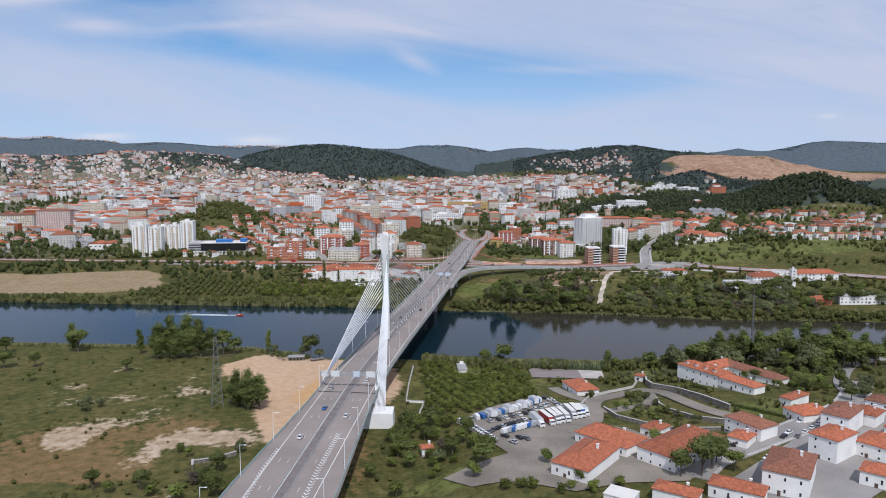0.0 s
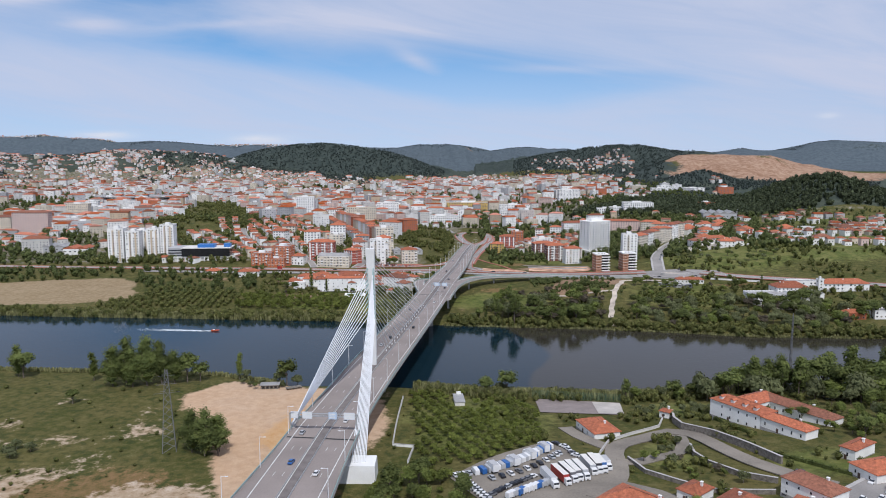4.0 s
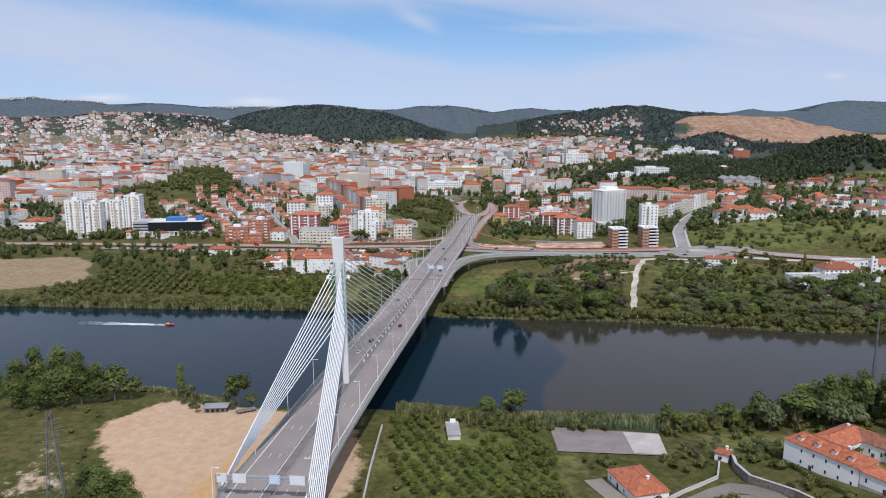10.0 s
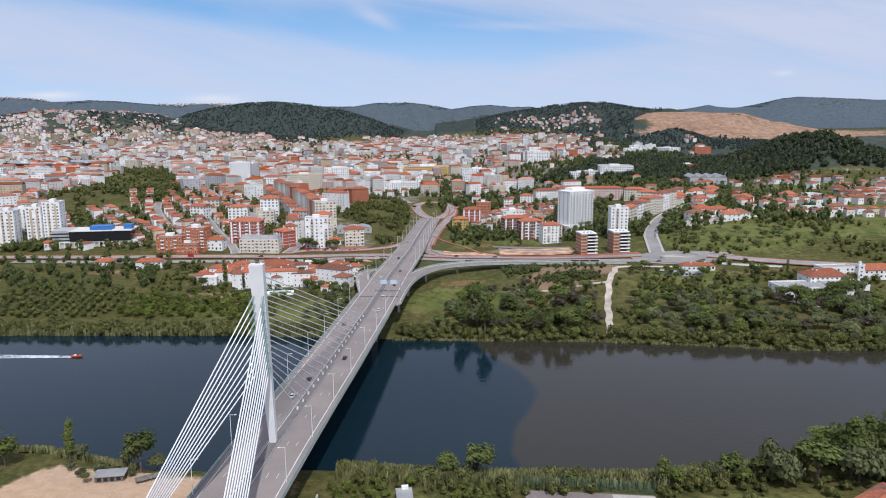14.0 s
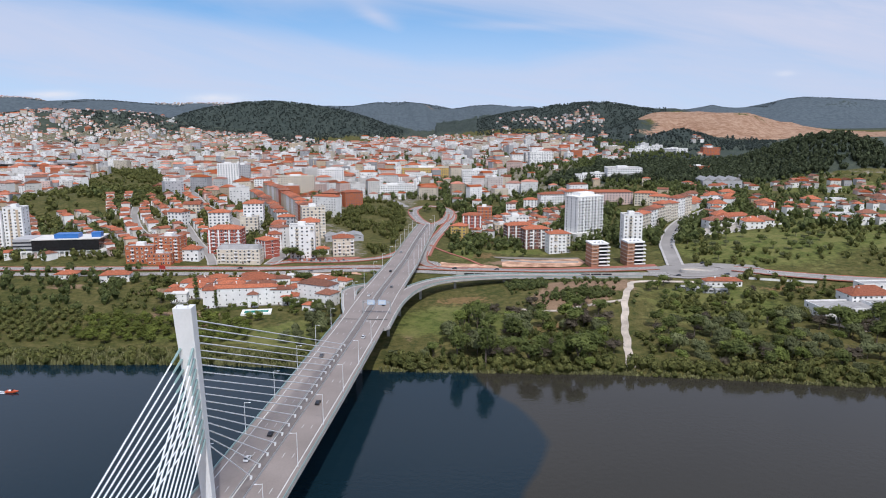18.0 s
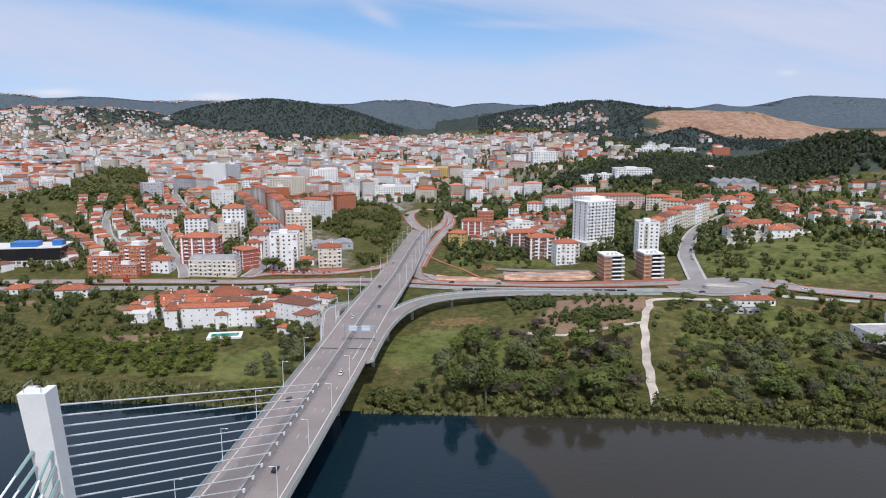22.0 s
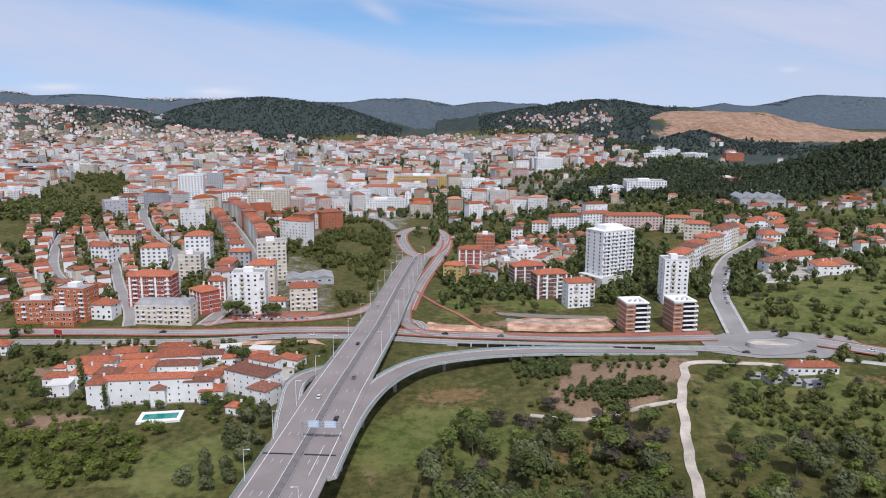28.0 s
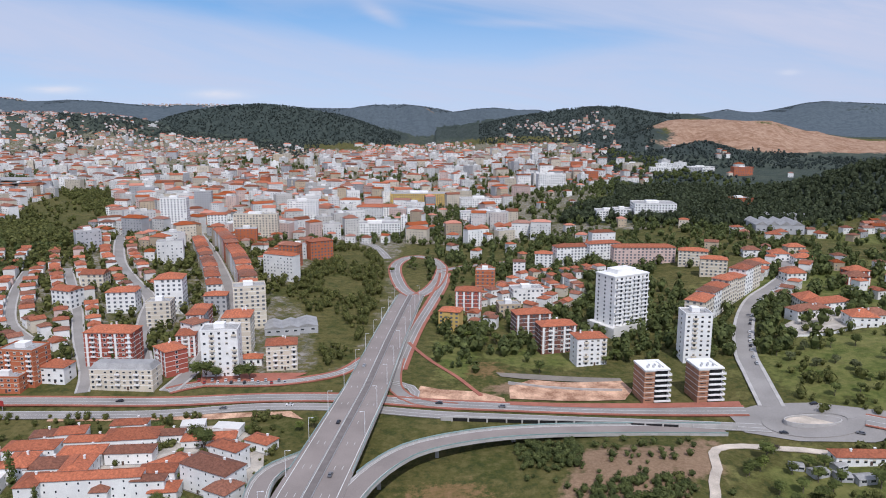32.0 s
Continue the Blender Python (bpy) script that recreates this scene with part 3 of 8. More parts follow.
    spots(d, 2, 0.9, ((20, 400, 42, 52), (330, 860, 100, 70), (440, 890, 130, 80), (400, 1030, 120, 90), (560, 1060, 120, 100), (640, 1250, 160, 70), (235, 735, 55, 55), (50, 715, 55, 35), (130, 925, 40, 26), (75, 930, 20, 60), (98, 345, 14, 22), (135, 420, 30, 20), (175, 400, 20, 30), (15, 265, 40, 12), (-55, 700, 30, 30), (160, 330, 30, 20), (-110, 700, 60, 14)))
    for arr in (a, b, c, d):
        grid = arr.reshape(ny, nx, 4)
        for _ in range(2):
            p = np.pad(grid, ((1, 1), (1, 1), (0, 0)), "edge")
            grid = (p[:-2, 1:-1] + p[2:, 1:-1] + p[1:-1, :-2] + p[1:-1, 2:] + 2 * grid) / 6
        arr[:] = grid.reshape(-1, 4)
    for name, arr in (("zone_a", a), ("zone_b", b), ("zone_c", c), ("zone_d", d)):
        at = me.attributes.new(name, "FLOAT_COLOR", "POINT")
        at.data.foreach_set("color", arr.ravel())
    return tagged(new("ground", me), "grassy river valley with bare soil and wooded hills", "ground", kind="structure")


build_ground()


def water_material():
    m = bpy.data.materials.new("river_water")
    m.use_nodes = True
    t = m.node_tree
    b = t.nodes["Principled BSDF"]
    b.inputs["Roughness"].default_value = 0.07
    b.inputs["IOR"].default_value = 1.33
    b.inputs["Specular IOR Level"].default_value = 0.29
    co = t.nodes.new("ShaderNodeTexCoord")
    n = t.nodes.new("ShaderNodeTexNoise")
    n.inputs["Scale"].default_value, n.inputs["Detail"].default_value = 0.018, 5
    t.links.new(co.outputs["Object"], n.inputs["Vector"])
    sp = t.nodes.new("ShaderNodeSeparateXYZ")
    t.links.new(co.outputs["Object"], sp.inputs[0])
    # muddy inflow downstream of a wandering line
    mm = t.nodes.new("ShaderNodeMath")
    mm.operation = "MULTIPLY_ADD"
    t.links.new(n.outputs["Fac"], mm.inputs[0])
    mm.inputs[1].default_value = 10
    t.links.new(sp.outputs["X"], mm.inputs[2])
    wv = t.nodes.new("ShaderNodeMath")
    wv.operation = "SINE"
    sc = t.nodes.new("ShaderNodeMath")
    sc.operation = "MULTIPLY_ADD"
    t.links.new(sp.outputs["Y"], sc.inputs[0])
    sc.inputs[1].default_value, sc.inputs[2].default_value = 0.0419, 3.33
    t.links.new(sc.outputs[0], wv.inputs[0])
    m2 = t.nodes.new("ShaderNodeMath")
    m2.operation = "MULTIPLY_ADD"
    t.links.new(wv.outputs[0], m2.inputs[0])
    m2.inputs[1].default_value = -11
    t.links.new(mm.outputs[0], m2.inputs[2])
    mr = t.nodes.new("ShaderNodeMapRange")
    mr.inputs[1].default_value, mr.inputs[2].default_value = 71.5, 75
    t.links.new(m2.outputs[0], mr.inputs[0])
    mix = t.nodes.new("ShaderNodeMixRGB")
    mix.inputs[1].default_value, mix.inputs[2].default_value = (0.006, 0.018, 0.027, 1), (0.034, 0.031, 0.024, 1)
    t.links.new(mr.outputs[0], mix.inputs[0])
    t.links.new(mix.outputs[0], b.inputs["Base Color"])
    w = t.nodes.new("ShaderNodeTexNoise")
    w.inputs["Scale"].default_value, w.inputs["Detail"].default_value = 0.35, 4
    t.links.new(co.outputs["Object"], w.inputs["Vector"])
    bp = t.nodes.new("ShaderNodeBump")
    bp.inputs["Distance"].default_value, bp.inputs["Strength"].default_value = 0.2, 0.34
    t.links.new(w.outputs["Fac"], bp.inputs["Height"])
    t.links.new(bp.outputs[0], b.inputs["Normal"])
    return m


river = mesh("river", [(-3000, 150, 0), (3000, 150, 0), (3000, 950, 0), (-3000, 950, 0)], [(0, 1, 2, 3)], water_material())
tagged(new("river", river), "calm dark blue river water with a muddy brown inflow", "river", kind="structure")


# ---- mesh helpers ----
def part(name, me, parent, label=""):
    ob = new(name, me)
    ob.parent = parent
    if label:
        ob["label"] = label
    return ob


def thing(name, x, y, z, yaw=0.0, label="", category="", group=""):
    ob = new(name)
    ob.matrix_basis = pose(x, y, z, 0, 0, yaw)
    return tagged(ob, label, category, group)


BOXF = [(0, 3, 2, 1), (4, 5, 6, 7), (0, 1, 5, 4), (1, 2, 6, 5), (2, 3, 7, 6), (3, 0, 4, 7)]


def box_verts(x0, x1, y0, y1, z0, z1):
    return [(x0, y0, z0), (x1, y0, z0), (x1, y1, z0), (x0, y1, z0), (x0, y0, z1), (x1, y0, z1), (x1, y1, z1), (x0, y1, z1)]


def boxes(name, list_of, material):
    v, f = [], []
    for b in list_of:
        n = len(v)
        v += box_verts(*b)
        f += [tuple(i + n for i in q) for q in BOXF]
    return mesh(name, v, f, material)


def resample(pts, step):
    out = []
    for (x0, y0), (x1, y1) in zip(pts, pts[1:]):
        n = max(1, int(math.hypot(x1 - x0, y1 - y0) / step))
        out += [(x0 + (x1 - x0) * i / n, y0 + (y1 - y0) * i / n) for i in range(n)]
    return out + [pts[-1]]


def curve_pts(pts, step=6):
    """A smooth line through the points (Catmull-Rom)."""
    p = [pts[0]] + list(pts) + [pts[-1]]
    out = []
    for a, b, c, d in zip(p, p[1:], p[2:], p[3:]):
        n = max(2, int(math.dist(b, c) / step))
        for i in range(n):
            t = i / n
            out.append(tuple(0.5 * (2 * b[k] + (c[k] - a[k]) * t + (2 * a[k] - 5 * b[k] + 4 * c[k] - d[k]) * t * t + (3 * b[k] - a[k] - 3 * c[k] + d[k]) * t ** 3) for k in range(len(b))))
    return out + [tuple(pts[-1])]


def ribbon(name, pts, width, material, lift, off=0.0, thick=0.4, zf=None):
    """A strip of paving that follows the ground."""
    v, f = [], []
    for i, p in enumerate(pts):
        a, b = pts[max(0, i - 1)], pts[min(len(pts) - 1, i + 1)]
        dx, dy = b[0] - a[0], b[1] - a[1]
        l = math.hypot(dx, dy) or 1
        sx, sy = dy / l, -dx / l
        wob = 1.0 + (0.22 * math.sin(i * 1.9) + 0.16 * math.sin(i * 0.83 + 1) if material is M["pale_walk"] else 0.0)
        for u in (-0.5 * wob, 0.0, 0.5 * (2 - wob)):
            x, y = p[0] + sx * (off + u * width), p[1] + sy * (off + u * width)
            z = (zf(p) if zf else max(ground(x, y), ground(p[0], p[1]))) + lift
            v += [(x, y, z), (x, y, z - thick)]
    for i in range(len(pts) - 1):
        a, b = i * 6, i * 6 + 6
        f += [(a, a + 2, b + 2, b), (a + 2, a + 4, b + 4, b + 2), (a + 1, b + 1, b + 0, a + 0), (a + 4, a + 5, b + 5, b + 4)]
    n = (len(pts) - 1) * 6
    f += [(0, 1, 3, 2), (2, 3, 5, 4), (n, n + 2, n + 3, n + 1), (n + 2, n + 4, n + 5, n + 3)]
    return mesh(name, v, f, material)


def patch(name, poly, material, lift):
    """A paved area of any outline that follows the ground."""
    bm = bmesh.new()
    face = bm.faces.new([bm.verts.new((x, y, 0)) for x, y in resample(poly + poly[:1], 7)[:-1]])
    bmesh.ops.triangulate(bm, faces=[face])
    for _ in range(2):
        long_e = [e for e in bm.edges if e.calc_length() > 9]
        if long_e:
            bmesh.ops.subdivide_edges(bm, edges=long_e, cuts=1)
            bmesh.ops.triangulate(bm, faces=bm.faces[:])
    for v in bm.verts:
        v.co.z = ground(v.co.x, v.co.y) + lift
    bmesh.ops.recalc_face_normals(bm, faces=bm.faces[:])
    for fc in bm.faces:
        if fc.normal.z < 0:
            fc.normal_flip()
    me = bpy.data.meshes.new(name)
    bm.to_mesh(me)
    bm.free()
    me.materials.append(material)
    return me


def sweep(name, pts, section, material):
    """A bar with the given section (sideways, up) swept along pts."""
    verts, faces, k = [], [], len(section)
    for i, p in enumerate(pts):
        a, b = Vector(pts[max(0, i - 1)]), Vector(pts[min(len(pts) - 1, i + 1)])
        d = b - a
        d.z = 0
        d.normalize()
        side = Vector((d.y, -d.x, 0))
        for u, w in section:
            verts.append(Vector(p) + side * u + Vector((0, 0, w)))
    for i in range(len(pts) - 1):
        for j in range(k):
            faces.append((i * k + j, (i + 1) * k + j, (i + 1) * k + (j + 1) % k, i * k + (j + 1) % k))
    faces += [tuple(range(k)), tuple(range((len(pts) - 1) * k, len(pts) * k))[::-1]]
    return mesh(name, verts, faces, material)


def tube(name, p0, p1, r0, r1, material, sides=6):
    a, b = Vector(p0), Vector(p1)
    q = (b - a).to_track_quat("Z", "Y").to_matrix()
    v = []
    for c, r in ((a, r0), (b, r1)):
        for i in range(sides):
            an = 2 * math.pi * i / sides
            v.append(c + q @ Vector((r * math.cos(an), r * math.sin(an), 0)))
    f = [(i, (i + 1) % sides, sides + (i + 1) % sides, sides + i) for i in range(sides)]
    f += [tuple(range(sides))[::-1], tuple(range(sides, 2 * sides))]
    return mesh(name, v, f, material)


def taper(name, p0, p1, s0, s1, material):
    a, b = Vector(p0), Vector(p1)
    v = [a + Vector((sx * s0[0], sy * s0[1], 0)) for sx, sy in ((-1, -1), (1, -1), (1, 1), (-1, 1))]
    v += [b + Vector((sx * s1[0], sy * s1[1], 0)) for sx, sy in ((-1, -1), (1, -1), (1, 1), (-1, 1))]
    return mesh(name, v, BOXF, material)


# ---- the bridge ----
LINE = [(-66, 100), (-62, 170), (-57, 232), (-47.5, 360), (-36.8, 450), (-21.5, 560), (-9.5, 652), (1.5, 745), (18.5, 863), (29, 960), (38.5, 1040), (45.5, 1094)]
LINE_X, LINE_Y = [p[0] for p in LINE], [p[1] for p in LINE]


def axis(y):
    return float(np.interp(y, LINE_Y, LINE_X))


def deck_z(y):
    return float(np.interp(y, [100, 232, 360, 600, 800, 900, 1000, 1094, 1150], [19, 19.8, 20, 19.8, 19.2, 18.8, 18.0, 16.9, 16.8]))


flat_line = [(x, y) for x, y in curve_pts(LINE, 10)]
deck_pts = [(x, y, deck_z(y)) for x, y in flat_line]
bridge = tagged(new("cable_stayed_bridge"), "grey cable-stayed road bridge with one white pylon over the river", "bridge")
wide = [(float(np.interp(y, [100, 240, 330, 400, 700, 760, 900, 1130], [21, 20, 16, 15, 15, 14.5, 12.5, 11]))) for x, y in flat_line]


def deck_mesh():
    v, f = [], []
    for i, (x, y, z) in enumerate(deck_pts):
        a, b = Vector(deck_pts[max(0, i - 1)]), Vector(deck_pts[min(len(deck_pts) - 1, i + 1)])
        d = (b - a).normalized()
        s = Vector((d.y, -d.x, 0))
        w = wide[i]
        for u, dz in ((-w, 0), (w, 0), (w, -0.8), (w * 0.5, -2.8), (-w * 0.5, -2.8), (-w, -0.8)):
            v.append(Vector((x, y, z)) + s * u + Vector((0, 0, dz)))
    for i in range(len(deck_pts) - 1):
        for j in range(6):
            f.append((i * 6 + j, i * 6 + 6 + j, i * 6 + 6 + (j + 1) % 6, i * 6 + (j + 1) % 6))
    me = mesh("deck", v, f, [M["asphalt"], M["concrete"]])
    for p in me.polygons:
        p.material_index = 0 if p.index % 6 == 0 else 1
    return me


part("deck", deck_mesh(), bridge)


def along(y0, y1, off, lift, step=10):
    """A line parallel to the bridge's axis, given sideways offset."""
    out = []
    n = max(2, int((y1 - y0) / step))
    for i in range(n + 1):
        y = y0 + (y1 - y0) * i / n
        dx = (axis(y + 4) - axis(y - 4)) / 8
        l = math.hypot(dx, 1)
        out.append((axis(y) + off / l, y - off * dx / l, deck_z(y) + lift))
    return out


def stripe(off, y0, y1, w=0.28, material="line", lift=0.03):
    return sweep("marking", along(y0, y1, off, lift), [(-w / 2, 0.02), (w / 2, 0.02), (w / 2, 0), (-w / 2, 0)], M[material])


for off in (-12.3, -1.9, 1.9, 12.3):
    part("edge_line", stripe(off, 110, 1088, 0.35), bridge)
part("median", sweep("median", along(110, 1088, 0, 0.02), [(-1.5, 0.16), (1.5, 0.16), (1.5, 0), (-1.5, 0)], mat("median_strip", (0.17, 0.148, 0.138), 0.95, var=0.2, scale=0.3)), bridge, "dark low median strip")
DASH = boxes("lane_dash", [(-0.09, 0.09, 0, 3.4, 0, 0.015)], M["line"])
for off in (-8.9, -5.4, 5.4, 8.9):
    for y in range(190, 1075, 24):
        p = along(float(y), float(y) + 4, off, 0.03, 4)
        o = part("lane_dash", DASH, bridge)
        o.matrix_basis = Matrix.Translation(p[0]) @ Matrix.Rotation(math.atan2(p[-1][1] - p[0][1], p[-1][0] - p[0][0]) - math.pi / 2, 4, "Z")


def chevrons(pts, half, step):
    """Hatched gore between two lanes: slanted bars on both sides of a line."""
    line = resample(pts, step)
    for (x0, y0), (x1, y1) in zip(line, line[1:]):
        l = math.hypot(x1 - x0, y1 - y0)
        dx, dy = (x1 - x0) / l, (y1 - y0) / l
        z = deck_z(y0) + 0.045
        tip = (x0 + dx * 1.2, y0 + dy * 1.2)
        v, f = [], []
        for s in (-1, 1):
            q = (x0 + dy * half * s, y0 - dx * half * s)
            n = len(v)
            v += [(q[0], q[1], z), (tip[0], tip[1], z), (tip[0] + dx * 0.7, tip[1] + dy * 0.7, z), (q[0] + dx * 0.7, q[1] + dy * 0.7, z)]
            f.append((n, n + 1, n + 2, n + 3) if s < 0 else (n + 3, n + 2, n + 1, n))
        part("chevron", mesh("chevron", v, f, M["line"]), bridge)


chevrons([(-44.5, 292), (-46, 270), (-47, 256), (-48, 230)], 1.1, 2.2)
chevrons([(-66.5, 276), (-68, 258), (-68.5, 230)], 0.9, 2.2)
for off in (-2.1, 2.1):
    part("guard_rail", sweep("guard_rail", along(110, 1088, off, 0), [(-0.1, 0.75), (0.1, 0.75), (0.1, 0.45), (-0.1, 0.45)], M["galv"]), bridge)
for s in (-1, 1):
    for lo, hi, mt, nm in ((0.0, 0.45, "concrete", "kerb"), (0.95, 1.1, "steel_green", "hand_rail"), (0.6, 0.68, "steel_green", "rail")):
        pts = [p for p in along(110, 1086, 0, 0)]
        edge_pts = []
        for p in pts:
            w = float(np.interp(p[1], [q[1] for q in deck_pts], wide)) - 0.5
            dx = (axis(p[1] + 4) - axis(p[1] - 4)) / 8
            edge_pts.append((p[0] + s * w, p[1] - s * w * dx, p[2]))
        if s > 0:
            edge_pts = [p for p in edge_pts if not 640 < p[1] < 760]
            runs = [[p for p in edge_pts if p[1] < 650], [p for p in edge_pts if p[1] > 755]]
        else:
            runs = [[p for p in edge_pts if p[1] < 690], [p for p in edge_pts if p[1] > 760]]
        for run in runs:
            part(nm, sweep(nm, run, [(-0.12, hi), (0.12, hi), (0.12, lo), (-0.12, lo)], M[mt]), bridge)
# expansion joints
for y in (346, 677):
    p = along(y, y + 1.2, 0, 0.04, 1.2)
    part("expansion_joint", mesh("expansion_joint", [(p[0][0] - 14.6, p[0][1] + 1.7, p[0][2]), (p[0][0] + 14.6, p[0][1] - 1.7, p[0][2]), (p[0][0] + 14.6, p[0][1] - 0.5, p[0][2]), (p[0][0] - 14.6, p[0][1] + 2.9, p[0][2])], [(0, 1, 2, 3)], M["rubber"]), bridge)

# pylon: a hollow-backed mast, broad at the head, with a notched top
top, foot = Vector((-37.1, 447.5, 88.5)), Vector((-36.2, 457, 19.4))


def pylon_mesh():
    v, f = [], []
    sec = [(-1, -1), (1, -1), (1, 1), (0.35, 1), (0.35, 0.45), (-0.35, 0.45), (-0.35, 1), (-1, 1)]
    for k, (t, sx, sy) in enumerate(((0, 1.15, 1.3), (0.15, 1.45, 1.6), (0.55, 1.85, 1.9), (1, 2.35, 2.1))):
        c = foot.lerp(top, t)
        v += [c + Vector((a * sx, b * sy, 0)) for a, b in sec]
    for k in range(3):
        for j in range(8):
            f.append((k * 8 + j, k * 8 + (j + 1) % 8, k * 8 + 8 + (j + 1) % 8, k * 8 + 8 + j))
    f += [tuple(range(8))[::-1], tuple(range(24, 32))]
    return mesh("pylon", v, f, M["white_paint"])


part("pylon", pylon_mesh(), bridge, "white concrete pylon, broader towards its head")
part("pylon_rail", boxes("pylon_rail", [(-38.6, -38.5, 446, 446.1, 88.5, 89.8), (-35.7, -35.6, 446, 446.1, 88.5, 89.8), (-38.6, -35.6, 446, 446.1, 89.7, 89.8), (-38.6, -38.5, 448.9, 449, 88.5, 89.8), (-38.6, -38.5, 446, 449, 89.7, 89.8)], M["galv"]), bridge)


def on_pylon(t, dx=0.0, dy=0.0):
    c = foot.lerp(top, t)
    return c + Vector((dx, dy, 0))


for i in range(18):
    t = 0.94 - i * 0.031
    y = 626 - i * 8.2
    a, b = on_pylon(t, 0, 2.2), Vector((axis(y), y, deck_z(y) + 0.9))
    part("front_cable", tube("front_cable", a, b, 0.2, 0.2, M["cable"]), bridge)
    part("cable_anchor", boxes("cable_anchor", [(b.x - 0.3, b.x + 0.3, b.y - 0.9, b.y + 0.5, b.z - 1.0, b.z + 0.1)], M["white_paint"]), bridge)
for side, ax, ay, az_, dx_, dy_ in ((-1, -62.6, 364, 21.5, 0.05, 1.0), (1, -31.5, 338.5, 13.0, 0.62, 0.12)):
    for i in range(10):
        t = 0.84 - i * 0.043
        a = on_pylon(t, side * 1.6, -2.2)
        b = Vector((ax + dx_ * (i - 4.5), ay + dy_ * (i - 4.5) * 1.1, az_ + (0.4 if side < 0 else 0)))
        part("back_cable", tube("back_cable", a, b, 0.21, 0.21, M["cable"]), bridge)
        m0 = a.lerp(b, 0.045)
        part("cable_socket", tube("cable_socket", a, m0, 0.36, 0.32, M["steel_green"]), bridge, "pale green steel cable socket")
part("anchor_block", taper("anchor_block", (-33.0, 340.5, 2), (-33.0, 340.5, 12.9), (9.0, 6.2), (8.4, 5.4), M["white_paint"]), bridge, "white concrete anchor block")
part("anchor_beam", taper("anchor_beam", (-62.8, 364, 3), (-62.8, 364, 21.4), (1.5, 6.5), (1.0, 5.5), M["concrete"]), bridge)
for y in (170, 250, 320, 395, 457, 640, 700, 770, 830, 890, 950):
    x, zt, zb = axis(y), deck_z(y) - 2.6, min(ground(axis(y), y), 3) - 2
    for dx in (-4.2, 4.2):
        part("pier", taper("pier", (x + dx, y, zb), (x + dx, y, zt), (1.7, 1.2), (1.7, 1.2), M["concrete"]), bridge)


def lamp_mesh():
    return tube("lamp_pole", (0, 0, 0), (0, 0, 12.4), 0.14, 0.08, M["cable"], 6)


POLE, ARM = lamp_mesh(), boxes("lamp_head", [(0, 1.9, -0.06, 0.06, 12.2, 12.32), (1.5, 2.4, -0.18, 0.18, 12.16, 12.34)], M["cable"])


def street_lamp(x, y, z, yaw):
    t = thing("street_lamp", x, y, z, yaw, "tall galvanised steel street lamp with a single arm", "street lamp", "street lamps")
    part("pole", POLE, t)
    part("lamp_head", ARM, t)


for k, y in enumerate(range(180, 1080, 34)):
    for s in (-1, 1):
        w = float(np.interp(y, [q[1] for q in deck_pts], wide)) - 0.9
        if s > 0 and 650 < y < 760:
            continue
        street_lamp(axis(y) + s * w, y - s * 1.8 + (10 if s > 0 else 0), deck_z(y) - 0.1, 180 if s > 0 else 0)


def gantry(y, x0, x1, signs):
    """A sign gantry across the deck; offsets from the bridge's axis."""
    dx = (axis(y + 4) - axis(y - 4)) / 8
    t = thing("sign_gantry", axis(y), y, deck_z(y), -math.degrees(math.atan(dx)), "grey steel sign gantry across the carriageway", "sign gantry")
    part("post", boxes("gantry_post", [(x0 - 0.3, x0 + 0.3, -0.3, 0.3, -0.5, 8.2)], M["galv"]), t)
    part("post", boxes("gantry_post", [(x1 - 0.3, x1 + 0.3, -0.3, 0.3, -0.5, 8.2)], M["galv"]), t)
    part("beam", boxes("gantry_beam", [(x0, x1, -0.3, 0.3, 6.7, 7.2), (x0, x1, -0.3, 0.3, 7.8, 8.2)] + [(x0 + (x1 - x0) * i / 14, x0 + (x1 - x0) * i / 14 + 0.15, -0.2, 0.2, 7.2, 7.8) for i in range(15)], M["galv"]), t)
    for a, b, mt in signs:
        s = part("sign", boxes("sign", [(a, b, -0.55, -0.42, 5.9, 9.0)], M[mt]), t, "rectangular traffic sign board")
        part("sign_lettering", boxes("sign_lettering", [(a + 0.4, b - 0.6, -0.575, -0.552, 8.0, 8.4), (a + 0.4, b - 1.0, -0.575, -0.552, 7.2, 7.6), (a + 0.4, b - 0.8, -0.575, -0.552, 6.4, 6.8)], M["frame"]), s)


gantry(354, -15, 14, [(-14.6, -11.4, "sign_white"), (-9.5, -5.2, "sign_white"), (2.0, 5.6, "sign_blue"), (8.6, 13.4, "sign_white")])
gantry(690, -2, 14.6, [(0.6, 5.2, "sign_blue"), (7.4, 12.2, "sign_blue")])

# ramps beside the bridge
ramps = tagged(new("slip_roads"), "curved concrete slip road viaducts with green railings", "viaduct")


